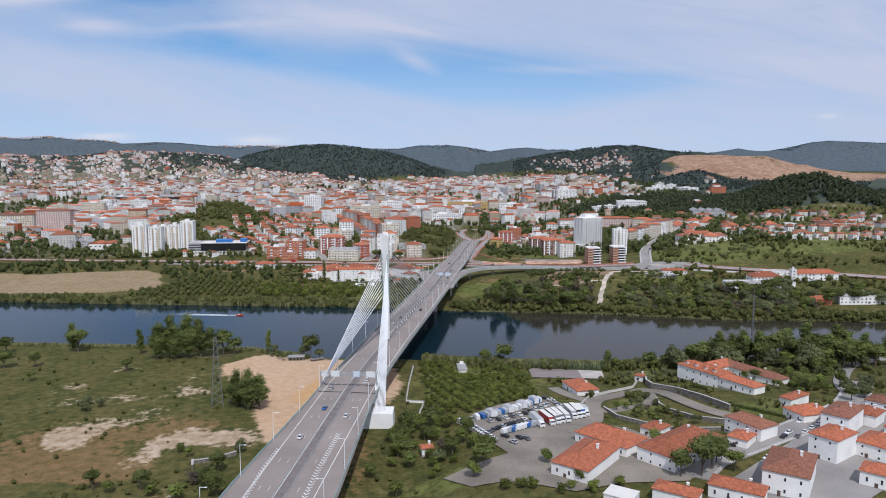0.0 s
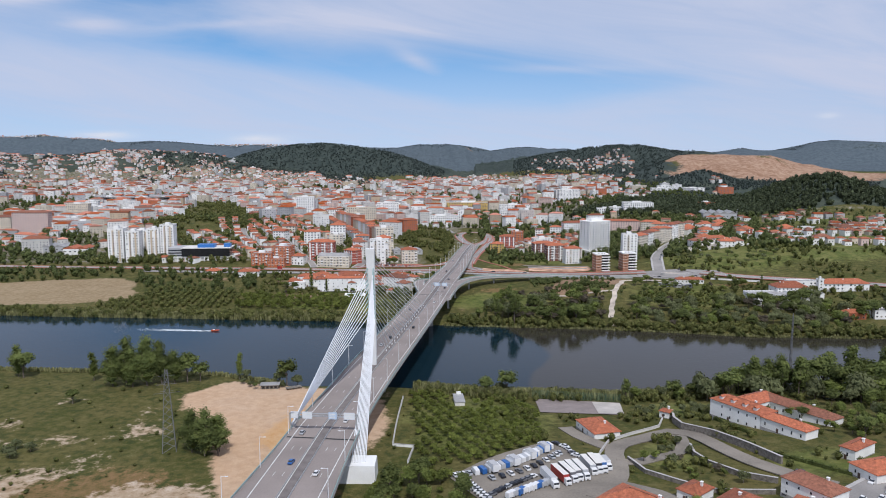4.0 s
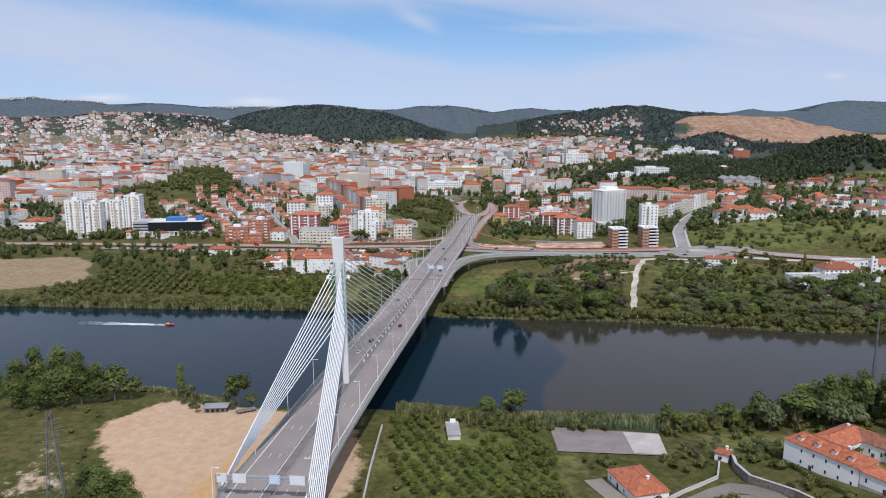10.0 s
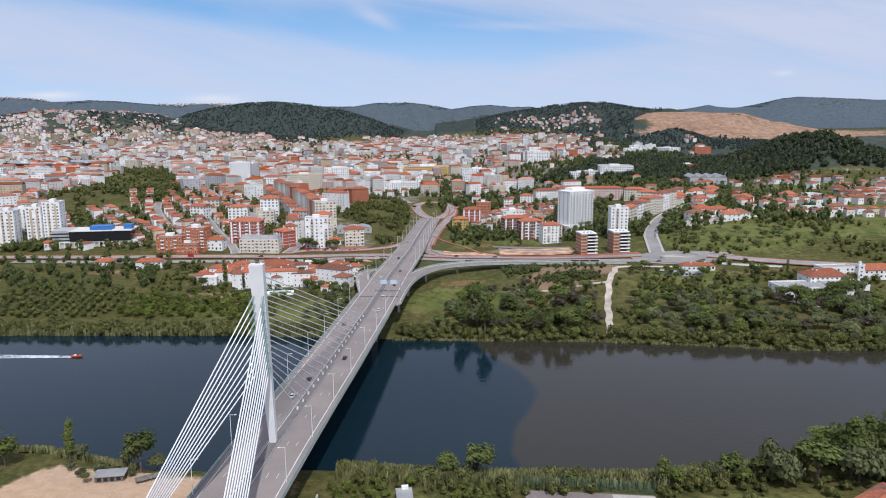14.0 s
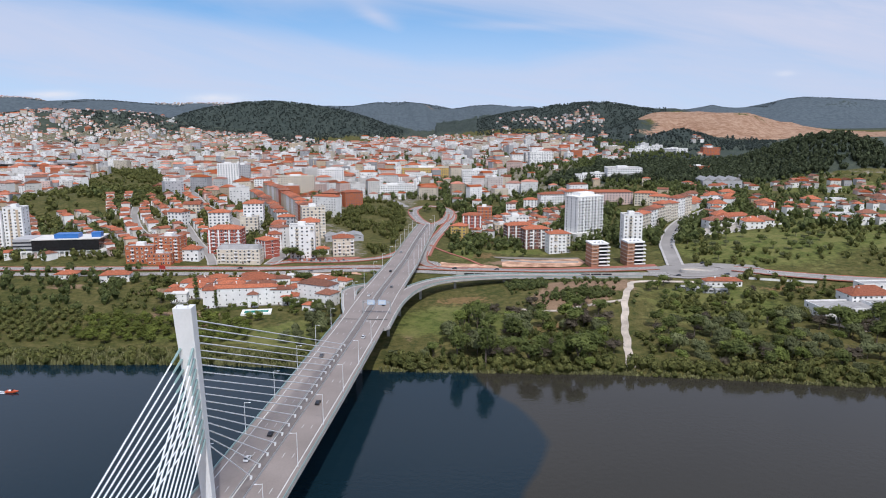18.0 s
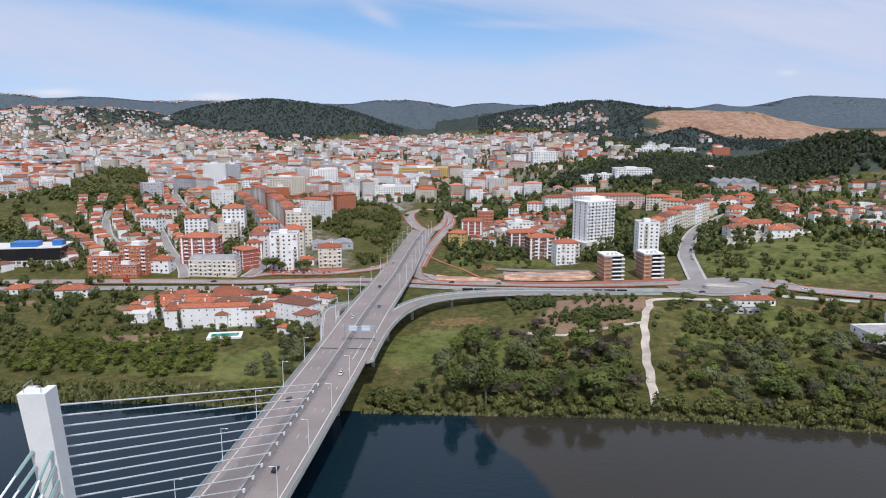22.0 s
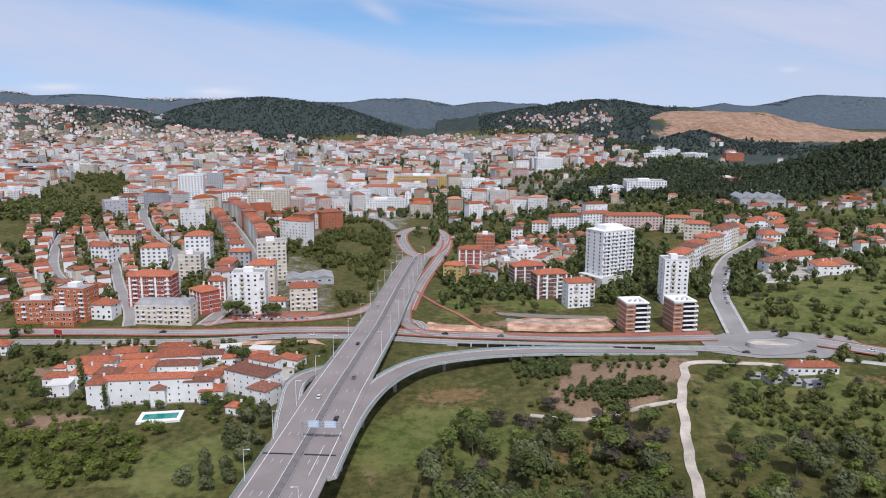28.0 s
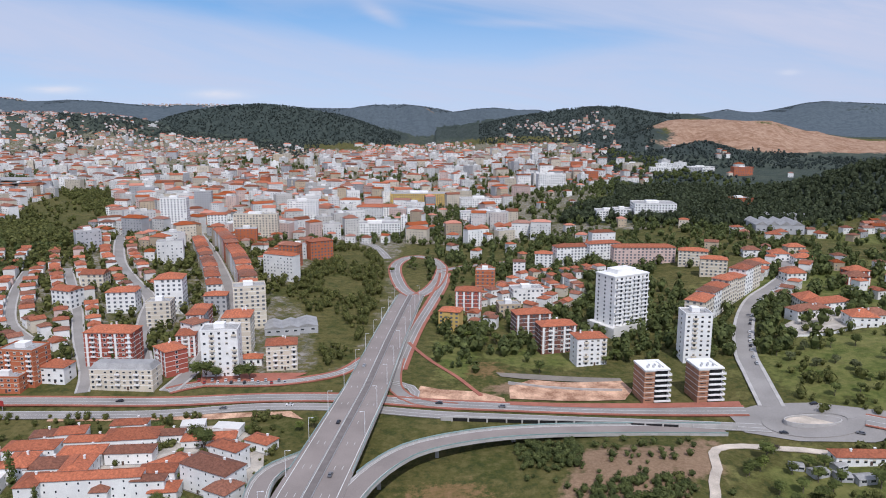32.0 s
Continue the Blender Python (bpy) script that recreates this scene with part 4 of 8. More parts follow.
def viaduct(name, pts, half, piers=True):
    """pts: x, y, z; a curved deck with railings, edge lines and piers."""
    line = curve_pts(pts, 7)
    part("ramp_deck", sweep(name, [(a, b, c - 0.04) for a, b, c in line], [(-half, 0), (half, 0), (half, -0.8), (half * 0.5, -2.0), (-half * 0.5, -2.0), (-half, -0.8)], M["concrete"]), ramps)
    part("ramp_asphalt", sweep("ramp_asphalt", line, [(-half + 1.2, 0.02), (half - 1.2, 0.02), (half - 1.2, -0.03), (-half + 1.2, -0.03)], M["asphalt"]), ramps)
    for s in (-1, 1):
        u = s * (half - 0.2)
        inner = s * (line[-1][0] - axis(line[-1][1])) < 0
        free_line = [p for p in line if not inner or abs(p[0] - axis(p[1])) > float(np.interp(p[1], [q[1] for q in deck_pts], wide)) + half - 1.0]
        part("ramp_kerb", sweep("ramp_kerb", free_line, [(u - 0.15, 0.5), (u + 0.15, 0.5), (u + 0.15, 0), (u - 0.15, 0)], M["concrete"]), ramps)
        part("ramp_rail", sweep("ramp_rail", free_line, [(u - 0.08, 1.3), (u + 0.08, 1.3), (u + 0.08, 0.7), (u - 0.08, 0.7)], M["steel_green"]), ramps)
        u = s * (half - 1.7)
        part("ramp_line", sweep("ramp_line", line, [(u - 0.13, 0.05), (u + 0.13, 0.05), (u + 0.13, 0.02), (u - 0.13, 0.02)], M["line"]), ramps)
    if piers:
        for a, b, c in line[4::5]:
            if c - ground(a, b) > 3.2:
                part("ramp_pier", taper("ramp_pier", (a, b, ground(a, b) - 2), (a, b, c - 1.8), (0.9, 0.9), (0.9, 0.9), M["concrete"]), ramps)
    return line


viaduct("east_ramp", [(4, 660, 19.6), (8, 692, 19.45), (13, 722, 19.2), (21.5, 751, 18.8), (34, 774, 18.3), (50, 790, 17.6), (80, 803, 16.6), (112, 809, 15.6), (146, 812, ground(146, 812) + 1.4), (175, 811, ground(175, 811) + 0.7), (205, 808, ground(205, 808) + 0.5)], 6.2)
viaduct("west_ramp", [(-13.5, 686, 19.45), (-17, 712, 18.9), (-19, 735, 18.1), (-20.5, 752, 17.4), (-19.5, 765, 16.8), (-15, 775, 16.2), (-6, 785, 15.3), (3, 799, 14.2), (8, 818, 13.2)], 5.4)


# ---- roads and paved ground ----
ROADS = []


def road(name, pts, width, material="road", lift=0.45, label="grey asphalt road", lines=True, walks=0.0, walk="red_walk"):
    line = curve_pts(pts, 7)
    ROADS.extend(line)
    ob = tagged(new(name, ribbon(name, line, width, M[material], lift)), label, "road", kind="structure")
    if lines:
        for u in (-width / 2 + 0.5, width / 2 - 0.5):
            part("road_line", ribbon("road_line", line, 0.22, M["line"], lift + 0.05, u, 0.03), ob)
        part("centre_line", ribbon("centre_line", line, 0.2, M["line"], lift + 0.05, 0.0, 0.03), ob)
    if walks:
        for s in (-1, 1):
            w = tagged(new("pavement", ribbon("pavement", line, walks, M[walk], lift + 0.14, s * (width / 2 + walks / 2), 0.5)), "red paved footway beside the road" if walk == "red_walk" else "pale concrete footway beside the street", "pavement", kind="structure")
    return ob


road("road_riverside_north", [(-900, 930), (-470, 880), (-344, 871), (-250, 863), (-160, 861), (-95, 860), (-40, 864), (10, 862), (60, 852), (130, 842), (190, 832), (225, 826)], 9, walks=1.8)
road("road_riverside_south", [(-340, 856), (-250, 847), (-160, 845), (-95, 845), (-40, 852), (10, 849), (60, 838), (130, 828), (190, 816), (228, 806)], 9)
road("road_east", [(278, 806), (323, 778), (396, 752), (600, 700), (1200, 600)], 12, walks=1.2)
oval = [(252 + 22 * math.cos(a), 809 + 12 * math.sin(a)) for a in np.linspace(0, 2 * math.pi, 25)]
tagged(new("road_oval", ribbon("road_oval", oval, 8, M["road"], 0.5)), "grey asphalt oval roundabout", "road", kind="structure")
pit = thing("roundabout_pit", 252, 809, ground(252, 809) + 0.3, 0, "oval concrete basin wall in the middle of the roundabout", "retaining wall")
part("wall", sweep("pit_wall", [(15 * math.cos(a), 6 * math.sin(a), 0) for a in np.linspace(0, 2 * math.pi, 25)], [(-0.25, 1.3), (0.25, 1.3), (0.25, -1), (-0.25, -1)], M["concrete"]), pit)
part("floor", mesh("pit_floor", [(14.6 * math.cos(a), 5.6 * math.sin(a), 0.55) for a in np.linspace(0, 2 * math.pi, 24, endpoint=False)], [tuple(range(24))], M["pale_walk"]), pit)
road("road_hill", [(240, 828), (250, 868), (261, 905), (288, 962), (318, 1008), (352, 1042), (383, 1080), (420, 1160)], 10, lines=False, walks=2, walk="concrete")
road("road_junction_east", [(36, 925), (34, 895), (36, 872), (48, 855), (70, 848)], 7, lines=False, walks=1.2)
road("road_east_side", [(36, 905), (42, 950), (50, 1000), (62, 1060), (75, 1130), (80, 1180)], 7, walks=2.5)
road("road_loop", [(30, 885), (44, 876), (46, 862), (34, 858)], 6)
road("road_roundabout_north", [(47, 1088), (38, 1112), (32, 1150), (29, 1190), (31, 1225), (41, 1254), (54, 1264), (69, 1250), (77, 1215), (76, 1180), (69, 1135), (60, 1105), (52, 1088)], 10, walks=2)
road("road_north_east", [(76, 1190), (110, 1215), (160, 1236), (190, 1262), (260, 1330)], 9, lines=False, walks=1.5)
road("road_north", [(20, 1250), (0, 1330), (-40, 1380), (-60, 1500), (60, 1560), (100, 1640), (110, 1800)], 9)
road("road_west_access", [(-98, 874), (-80, 884), (-50, 884), (-25, 888), (0, 900), (14, 925)], 6, walks=2)
road("street_apartments", [(-98, 874), (-92, 909), (-93, 958), (-100, 1036), (-128, 1125), (-190, 1290), (-290, 1560)], 8, lines=False, walks=1.6, walk="concrete")
road("street_climb", [(-120, 900), (-140, 950), (-151, 990), (-162, 1031), (-198, 1088), (-236, 1160), (-300, 1330), (-356, 1483), (-470, 1790)], 8, lines=False, walks=1.6, walk="concrete")
road("street_terrace", [(-146, 872), (-155, 898), (-181, 948), (-210, 1010), (-262, 1110)], 6, lines=False, walks=1.2, walk="concrete")
road("street_west", [(-180, 880), (-194, 925), (-238, 972), (-271, 1039), (-291, 1099)], 6, lines=False, walks=1.2, walk="concrete")
road("road_dirt", [(143, 634), (147, 655), (155, 685), (163, 714), (172, 742), (183, 768), (192, 788), (207, 790), (225, 787), (247, 779)], 4.6, "pale_walk", 0.5, "pale gravel track down to the river", False)
road("road_dirt_bank", [(172, 742), (150, 735), (120, 728), (95, 735)], 3, "pale_walk", 0.4, "narrow worn earth path", False)
road("road_quinta", [(58, 300), (69, 316), (74, 332), (76, 348), (82, 361), (96, 371), (110, 380), (119, 372), (123, 352), (128, 334), (136, 318), (146, 305)], 8, "yard", 0.5, "dusty asphalt drive", False)
road("road_loop_drive", [(112, 374), (109, 358), (101, 347), (92, 343), (84, 338), (75, 338)], 6, "yard", 0.46, "curving dusty asphalt drive", False)
road("road_cottage_drive", [(78, 352), (72, 362), (66, 374), (62, 388)], 7, "yard", 0.44, "dusty asphalt forecourt drive", False)
road("road_village", [(95, 255), (106, 270), (136, 287), (161, 303), (197, 333), (230, 380)], 11, "road", 0.5, "grey village street", False, 1.5, "concrete")
road("road_far_east", [(155, 292), (185, 318), (204, 340), (218, 376), (240, 412), (265, 445), (300, 470)], 8, "road", 0.48, "narrow grey lane", False)
tagged(new("road_car_park", patch("car_park", LOT + [], M["yard"], 0.4)), "dusty asphalt vehicle yard", "car park", kind="structure")
tagged(new("road_hall_yard", patch("hall_yard", [(27, 278), (47, 289), (69, 319), (84, 308), (110, 272), (92, 252), (66, 250), (48, 243), (29, 251), (11, 254), (0, 269)], M["yard"], 0.42)), "worn asphalt yard between the halls", "yard", kind="structure")
tagged(new("road_village_square", patch("village_square", [(100, 226), (104, 250), (136, 276), (160, 296), (196, 338), (216, 330), (192, 284), (166, 246), (140, 226)], M["road"], 0.4)), "worn grey asphalt between the village houses", "road", kind="structure")
tagged(new("ground_court", patch("court", [(55, 446), (101, 439), (97, 412), (54, 416)], mat("court_surface", (0.24, 0.20, 0.185), 0.9, var=0.15, scale=0.1), 0.4)), "old reddish grey sports court", "sports court", kind="structure")
tagged(new("ground_court_end", patch("court_end", [(86, 440.5), (101, 438), (97, 413), (84, 414)], mat("court_pale", (0.46, 0.42, 0.38), 0.9, var=0.15, scale=0.1), 0.55)), "pale concrete end of the court", "sports court", kind="structure")
tagged(new("pavement_plaza", patch("plaza", [(-82, 884), (-30, 890), (-20, 900), (-40, 900), (-85, 897)], M["red_walk"], 0.5)), "red paved parking forecourt", "pavement", kind="structure")
tagged(new("pavement_site", patch("site", [(98, 897), (120, 893), (172, 880), (172, 873), (112, 886), (100, 890)], M["yard"], 0.5)), "new asphalt turning area", "pavement", kind="structure")
tagged(new("pavement_red_edge", patch("red_edge", [(100, 853), (160, 846), (226, 837), (225, 831), (160, 840), (100, 848.5)], M["red_walk"], 0.62)), "broad red paved footway", "pavement", kind="structure")
M["red_soil"] = mat("cut_red_soil", (0.40, 0.20, 0.115), 0.97, var=0.35, scale=0.12, fine=9, bump_d=0.3, second=(0.56, 0.36, 0.24))
M["courtyard"] = mat("old_courtyard_paving", (0.42, 0.38, 0.33), 0.95, var=0.3, scale=0.15, fine=12)
tagged(new("ground_cut_soil", patch("cut_soil", [(103, 874), (118, 884), (140, 878), (172, 876), (174, 862), (166, 850), (135, 852), (101, 857)], M["red_soil"], 0.55)), "bare red earth of a building site", "bare soil", kind="structure")
tagged(new("ground_verge", patch("verge", [(46, 862), (70, 856), (98, 851), (98, 858), (84, 868), (62, 872), (50, 878)], M["red_soil"], 0.35)), "bare reddish verge beside the junction", "bare soil", kind="structure")
tagged(new("pavement_red_path", ribbon("red_path", curve_pts([(43, 958), (50, 938), (60, 915), (73, 890), (85, 862)], 6), 2.6, M["red_walk"], 0.6)), "narrow red footpath down the grass slope", "pavement", kind="structure")
tagged(new("pavement_convent", patch("convent_court", [(-152, 782), (-128, 776), (-120, 770), (-60, 771), (-32, 764), (-24, 778), (-30, 812), (-52, 832), (-110, 824), (-150, 812)], M["courtyard"], 0.3)), "pale worn courtyards between the old buildings", "pavement", kind="structure")
tagged(new("pavement_works_yard", patch("works_yard", [(286, 690), (352, 688), (346, 674), (300, 676)], M["pale_walk"], 0.35)), "pale gravel yard before the works", "yard", kind="structure")
tagged(new("ground_west_verge", patch("west_verge", [(-150, 838), (-60, 838), (-30, 842), (-14, 836), (-22, 846), (-60, 845), (-150, 842)], M["red_soil"], 0.3)), "reddish dry verge below the road", "bare soil", kind="structure")
tagged(new("pavement_school_yard", patch("school_yard", [(300, 916), (330, 922), (374, 938), (368, 962), (334, 962), (306, 942)], M["courtyard"], 0.4)), "pale paved school yard beside the hill road", "pavement", kind="structure")
# long cut beside the eastern road, with its retaining wall
cut = thing("retaining_wall", 0, 0, 0, 0, "pale concrete retaining wall with square openings beside the road", "retaining wall")
wl = curve_pts([(60, 832), (95, 828), (140, 822), (190, 812), (212, 808)], 8)
part("wall", sweep("cut_wall", [(x, y, ground(x, y)) for x, y in wl], [(-0.3, 2.5), (0.3, 2.5), (0.3, -1), (-0.3, -1)], M["concrete"]), cut)
# flat black strip on the solid wall paints in the underpass shade
part("recess", sweep("recess", [(x, y - 0.45, ground(x, y)) for x, y in wl[1:-3]], [(-0.1, 1.9), (0.1, 1.9), (0.1, 0.0), (-0.1, 0.0)], M["black"]), cut, "black panel standing in for underpass shade behind the posts")
for x, y in wl[1:-2]:
    part("post", boxes("underpass_post", [(x - 0.4, x + 0.4, y - 0.9, y - 0.35, ground(x, y) - 0.5, ground(x, y) + 1.95)], M["concrete"]), cut)
tagged(new("road_junction", patch("junction", [(214, 826), (236, 832), (262, 828), (296, 812), (304, 792), (270, 786), (236, 792), (214, 804)], M["road"], 0.44)), "grey asphalt junction round the basin", "road", kind="structure")

# ---- buildings ----
WIN = mesh("window", box_verts(-0.5, 0.5, -0.06, 0.1, 0, 1) + [(-0.42, -0.075, 0.06), (0.42, -0.075, 0.06), (0.42, -0.075, 0.94), (-0.42, -0.075, 0.94)], BOXF + [(8, 9, 10, 11)], [M["frame"], M["glass"]])
WIN.polygons[6].material_index = 1
SHUT = mesh("window", box_verts(-0.5, 0.5, -0.06, 0.1, 0, 1) + [(-0.42, -0.075, 0.06), (0.42, -0.075, 0.06), (0.42, -0.075, 0.55), (-0.42, -0.075, 0.55), (-0.42, -0.075, 0.56), (0.42, -0.075, 0.56), (0.42, -0.075, 0.94), (-0.42, -0.075, 0.94)], BOXF + [(8, 9, 10, 11), (12, 13, 14, 15)], [M["frame"], M["glass"], M["cream"]])
SHUT.polygons[6].material_index, SHUT.polygons[7].material_index = 1, 2
BALC = boxes("balcony", [(-0.5, 0.5, -1.0, 0, -0.12, 0.02), (-0.5, 0.5, -1.0, -0.94, 0.02, 1.0), (-0.5, -0.47, -0.94, 0, 0.02, 1.0), (0.47, 0.5, -0.94, 0, 0.02, 1.0)], M["white"])
BALC_D = boxes("balcony", [(-0.5, 0.5, -1.0, 0, -0.12, 0.02), (-0.5, 0.5, -1.0, -0.94, 0.02, 1.0), (-0.5, -0.47, -0.94, 0, 0.02, 1.0), (0.47, 0.5, -0.94, 0, 0.02, 1.0)], M["cream"])
DOOR = mesh("door", box_verts(-0.5, 0.5, -0.07, 0.1, 0, 1), BOXF, mat("painted_door", (0.10, 0.06, 0.045), 0.6))
CHIM = boxes("chimney", [(-0.4, 0.4, -0.4, 0.4, -1.2, 1.5), (-0.55, 0.55, -0.55, 0.55, 1.5, 1.65)], M["white"])
rb = random.Random(11)


def hip_roof(w, d, rise, over=0.6, gable=False):
    """Roof with eaves all round, its underside closed; origin at wall top."""
    a, b = w / 2 + over, d / 2 + over
    if w >= d:
        ins = 0 if gable else min(b, a * 0.9)
        r = [(-a + ins, 0, rise), (a - ins, 0, rise)]
        up = [(0, 1, 5, 4), (2, 3, 4, 5), (1, 2, 5), (3, 0, 4)]
    else:
        ins = 0 if gable else min(a, b * 0.9)
        r = [(0, -b + ins, rise), (0, b - ins, rise)]
        up = [(0, 1, 4), (1, 2, 5, 4), (2, 3, 5), (3, 0, 4, 5)]
    v = [(-a, -b, 0), (a, -b, 0), (a, b, 0), (-a, b, 0)] + r + [(-a, -b, -0.25), (a, -b, -0.25), (a, b, -0.25), (-a, b, -0.25)]
    return v, up + [(0, 6, 7, 1), (1, 7, 8, 2), (2, 8, 9, 3), (3, 9, 6, 0), (9, 8, 7, 6)]


LABEL = {"white": "white rendered", "cream": "cream rendered", "beige": "beige rendered", "pink": "pale pink rendered", "grey": "grey rendered", "yellow": "ochre yellow rendered", "orange": "orange brick",
         "brick": "dark red brick", "redwhite": "red and white rendered", "brown": "dark brown brick", "tower": "tall white concrete", "annex": "plain off-white"}
ROOFL = {"hip": "with a hipped clay tile roof", "flat": "with a flat roof", "gable": "with a gabled clay tile roof", "mansard": "with a dark mansard roof", "shed": "with a low sheet roof"}


def block(x, y, w, d, h, yaw, wall="white", roof="hip", detail=None, z=None):
    """A house or an apartment building standing on the ground; w, d, h in metres, the front faces south at yaw 0."""
    h = min(h, 46)
    near = (y < 960) if detail is None else detail
    floors = max(1, int(round(h / 3.15)))
    z = ground(x, y) if z is None else z
    name = "apartment_building" if floors >= 4 else "house"
    t = thing(name, x, y, z, yaw, "%s %s, %s" % (LABEL[wall], "apartment block" if floors >= 4 else "house", ROOFL[roof]), "apartment building" if floors >= 4 else "house", "city buildings")
    fh = h / floors
    wm, trim_m = M[wall], M["white"]
    bx = [(-w / 2, w / 2, -d / 2, d / 2, -4, h)]
    part("wall", boxes("wall", bx, wm), t)
    if roof in ("hip", "gable"):
        v, f = hip_roof(w, d, min(w, d) * (0.2 if floors > 3 else 0.28), 0.6, roof == "gable")
        part("roof", mesh("roof", [(a, b, c + h + 0.25) for a, b, c in v], f, M["tile"] if rb.random() < 0.72 else M["tile_old"]), t)
        if near:
            for k in range(2 if w > 14 else 1):
                c = part("chimney", CHIM, t)
                c.location = (rb.uniform(-w * 0.35, w * 0.35), rb.uniform(-d * 0.2, d * 0.2), h + min(w, d) * 0.16)
    elif roof == "mansard":
        v = [(-w / 2, -d / 2, h), (w / 2, -d / 2, h), (w / 2, d / 2, h), (-w / 2, d / 2, h), (-w / 2 + 2, -d / 2 + 2.5, h + 3), (w / 2 - 2, -d / 2 + 2.5, h + 3), (w / 2 - 2, d / 2 - 2.5, h + 3), (-w / 2 + 2, d / 2 - 2.5, h + 3)]
        part("roof", mesh("roof", v, BOXF, M["sheet"]), t, "dark sheet mansard roof")
    else:
        part("parapet", boxes("parapet", [(-w / 2 - 0.15, w / 2 + 0.15, -d / 2 - 0.15, -d / 2 + 0.25, h, h + 0.9), (-w / 2 - 0.15, w / 2 + 0.15, d / 2 - 0.25, d / 2 + 0.15, h, h + 0.9), (-w / 2 - 0.15, -w / 2 + 0.25, -d / 2 + 0.25, d / 2 - 0.25, h, h + 0.9), (w / 2 - 0.25, w / 2 + 0.15, -d / 2 + 0.25, d / 2 - 0.25, h, h + 0.9)], wm if wall != "brick" else trim_m), t)
        part("roof", boxes("roof", [(-w / 2 + 0.25, w / 2 - 0.25, -d / 2 + 0.25, d / 2 - 0.25, h - 0.1, h + 0.12)], M["flat_roof"]), t)
        if floors >= 3:
            part("stair_head", boxes("stair_head", [(-w * 0.18, w * 0.12, -d * 0.15, d * 0.25, h + 0.12, h + 3.0)], M["white"]), t)
            part("roof_plant", boxes("roof_plant", [(w * 0.2, w * 0.2 + 1.6, 0, 1.4, h + 0.12, h + 1.4)], M["grey"]), t)
            part("roof_plant", boxes("roof_plant", [(w * 0.32, w * 0.32 + 1.0, -1.5, 0, h + 0.12, h + 1.1)], M["grey"]), t)
    if y < 1150 and wall in ("brick", "redwhite", "brown", "cream", "pink", "orange") and floors > 2:
        for f in range(1, floors + 1):
            part("floor_band", boxes("floor_band", [(-w / 2 - 0.08, w / 2 + 0.08, -d / 2 - 0.08, d / 2 + 0.08, f * fh - 0.3, f * fh - 0.02)], trim_m if wall != "orange" else M["beige"]), t)
    if y < 1150 and wall in ("brick", "redwhite", "brown"):
        for u in (-0.44, -0.16, 0.16, 0.44):
            part("pilaster", boxes("pilaster", [(w * u - 0.7, w * u + 0.7, -d / 2 - 0.14, -d / 2 + 0.1, 0, h - 0.4)], trim_m), t)
    # openings on the faces that look out over the river
    cols = max(1, int(w / 3.7))
    side = 1 if x < 30 else -1
    scols = max(1, int(d / (8 if near else 4)))
    spots = []
    for f in range(floors):
        for c in range(cols):
            spots.append((-w / 2 + (c + 0.5) * w / cols, -d / 2, f * fh + fh * 0.3, 0, c))
        for c in range(scols):
            spots.append((side * w / 2, -d / 2 + (c + 0.5) * d / scols, f * fh + fh * 0.3, 90 * side, -1))
    if near:
        if wall == "tower":
            for u in (-0.22, 0.18):
                part("loggia_strip", boxes("loggia_strip", [(w * u, w * u + 2.2, -d / 2 - 0.05, -d / 2 + 0.2, 1, h - 1.5)], M["beige"]), t)
        for px, py, pz, ry, c in spots:
            if rb.random() < (0.08 if floors > 2 else 0.15):
                continue
            o = part("window", WIN if rb.random() < 0.65 else SHUT, t)
            o.matrix_basis = Matrix.LocRotScale((px, py, pz), Euler((0, 0, radians(ry))), (min(1.7, w / cols * 0.55), 1, fh * 0.5))
            if floors >= 4 and c >= 0 and c % 3 == 1 and 3 < pz and wall != "tower":
                b = part("balcony", BALC if wall != "white" else BALC_D, t)
                b.matrix_basis = Matrix.LocRotScale((px, py, pz - fh * 0.28), None, (min(3.0, w / cols * 0.95), 1.1, 1))
        o = part("door", DOOR, t)
        o.matrix_basis = Matrix.LocRotScale((w * 0.1, -d / 2, 0), None, (1.2, 1, 2.2))
    else:
        v, f = [], []
        for px, py, pz, ry, c in spots:
            if rb.random() < 0.1:
                continue
            n = len(v)
            hw = min(0.9, w / cols * 0.28)
            if ry == 0:
                v += [(px - hw, py - 0.05, pz), (px + hw, py - 0.05, pz), (px + hw, py - 0.05, pz + fh * 0.5), (px - hw, py - 0.05, pz + fh * 0.5)]
            else:
                v += [(px + 0.05 * side, py - hw * side, pz), (px + 0.05 * side, py + hw * side, pz), (px + 0.05 * side, py + hw * side, pz + fh * 0.5), (px + 0.05 * side, py - hw * side, pz + fh * 0.5)]
            f.append((n, n + 1, n + 2, n + 3))
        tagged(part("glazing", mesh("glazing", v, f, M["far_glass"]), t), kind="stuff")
    return t


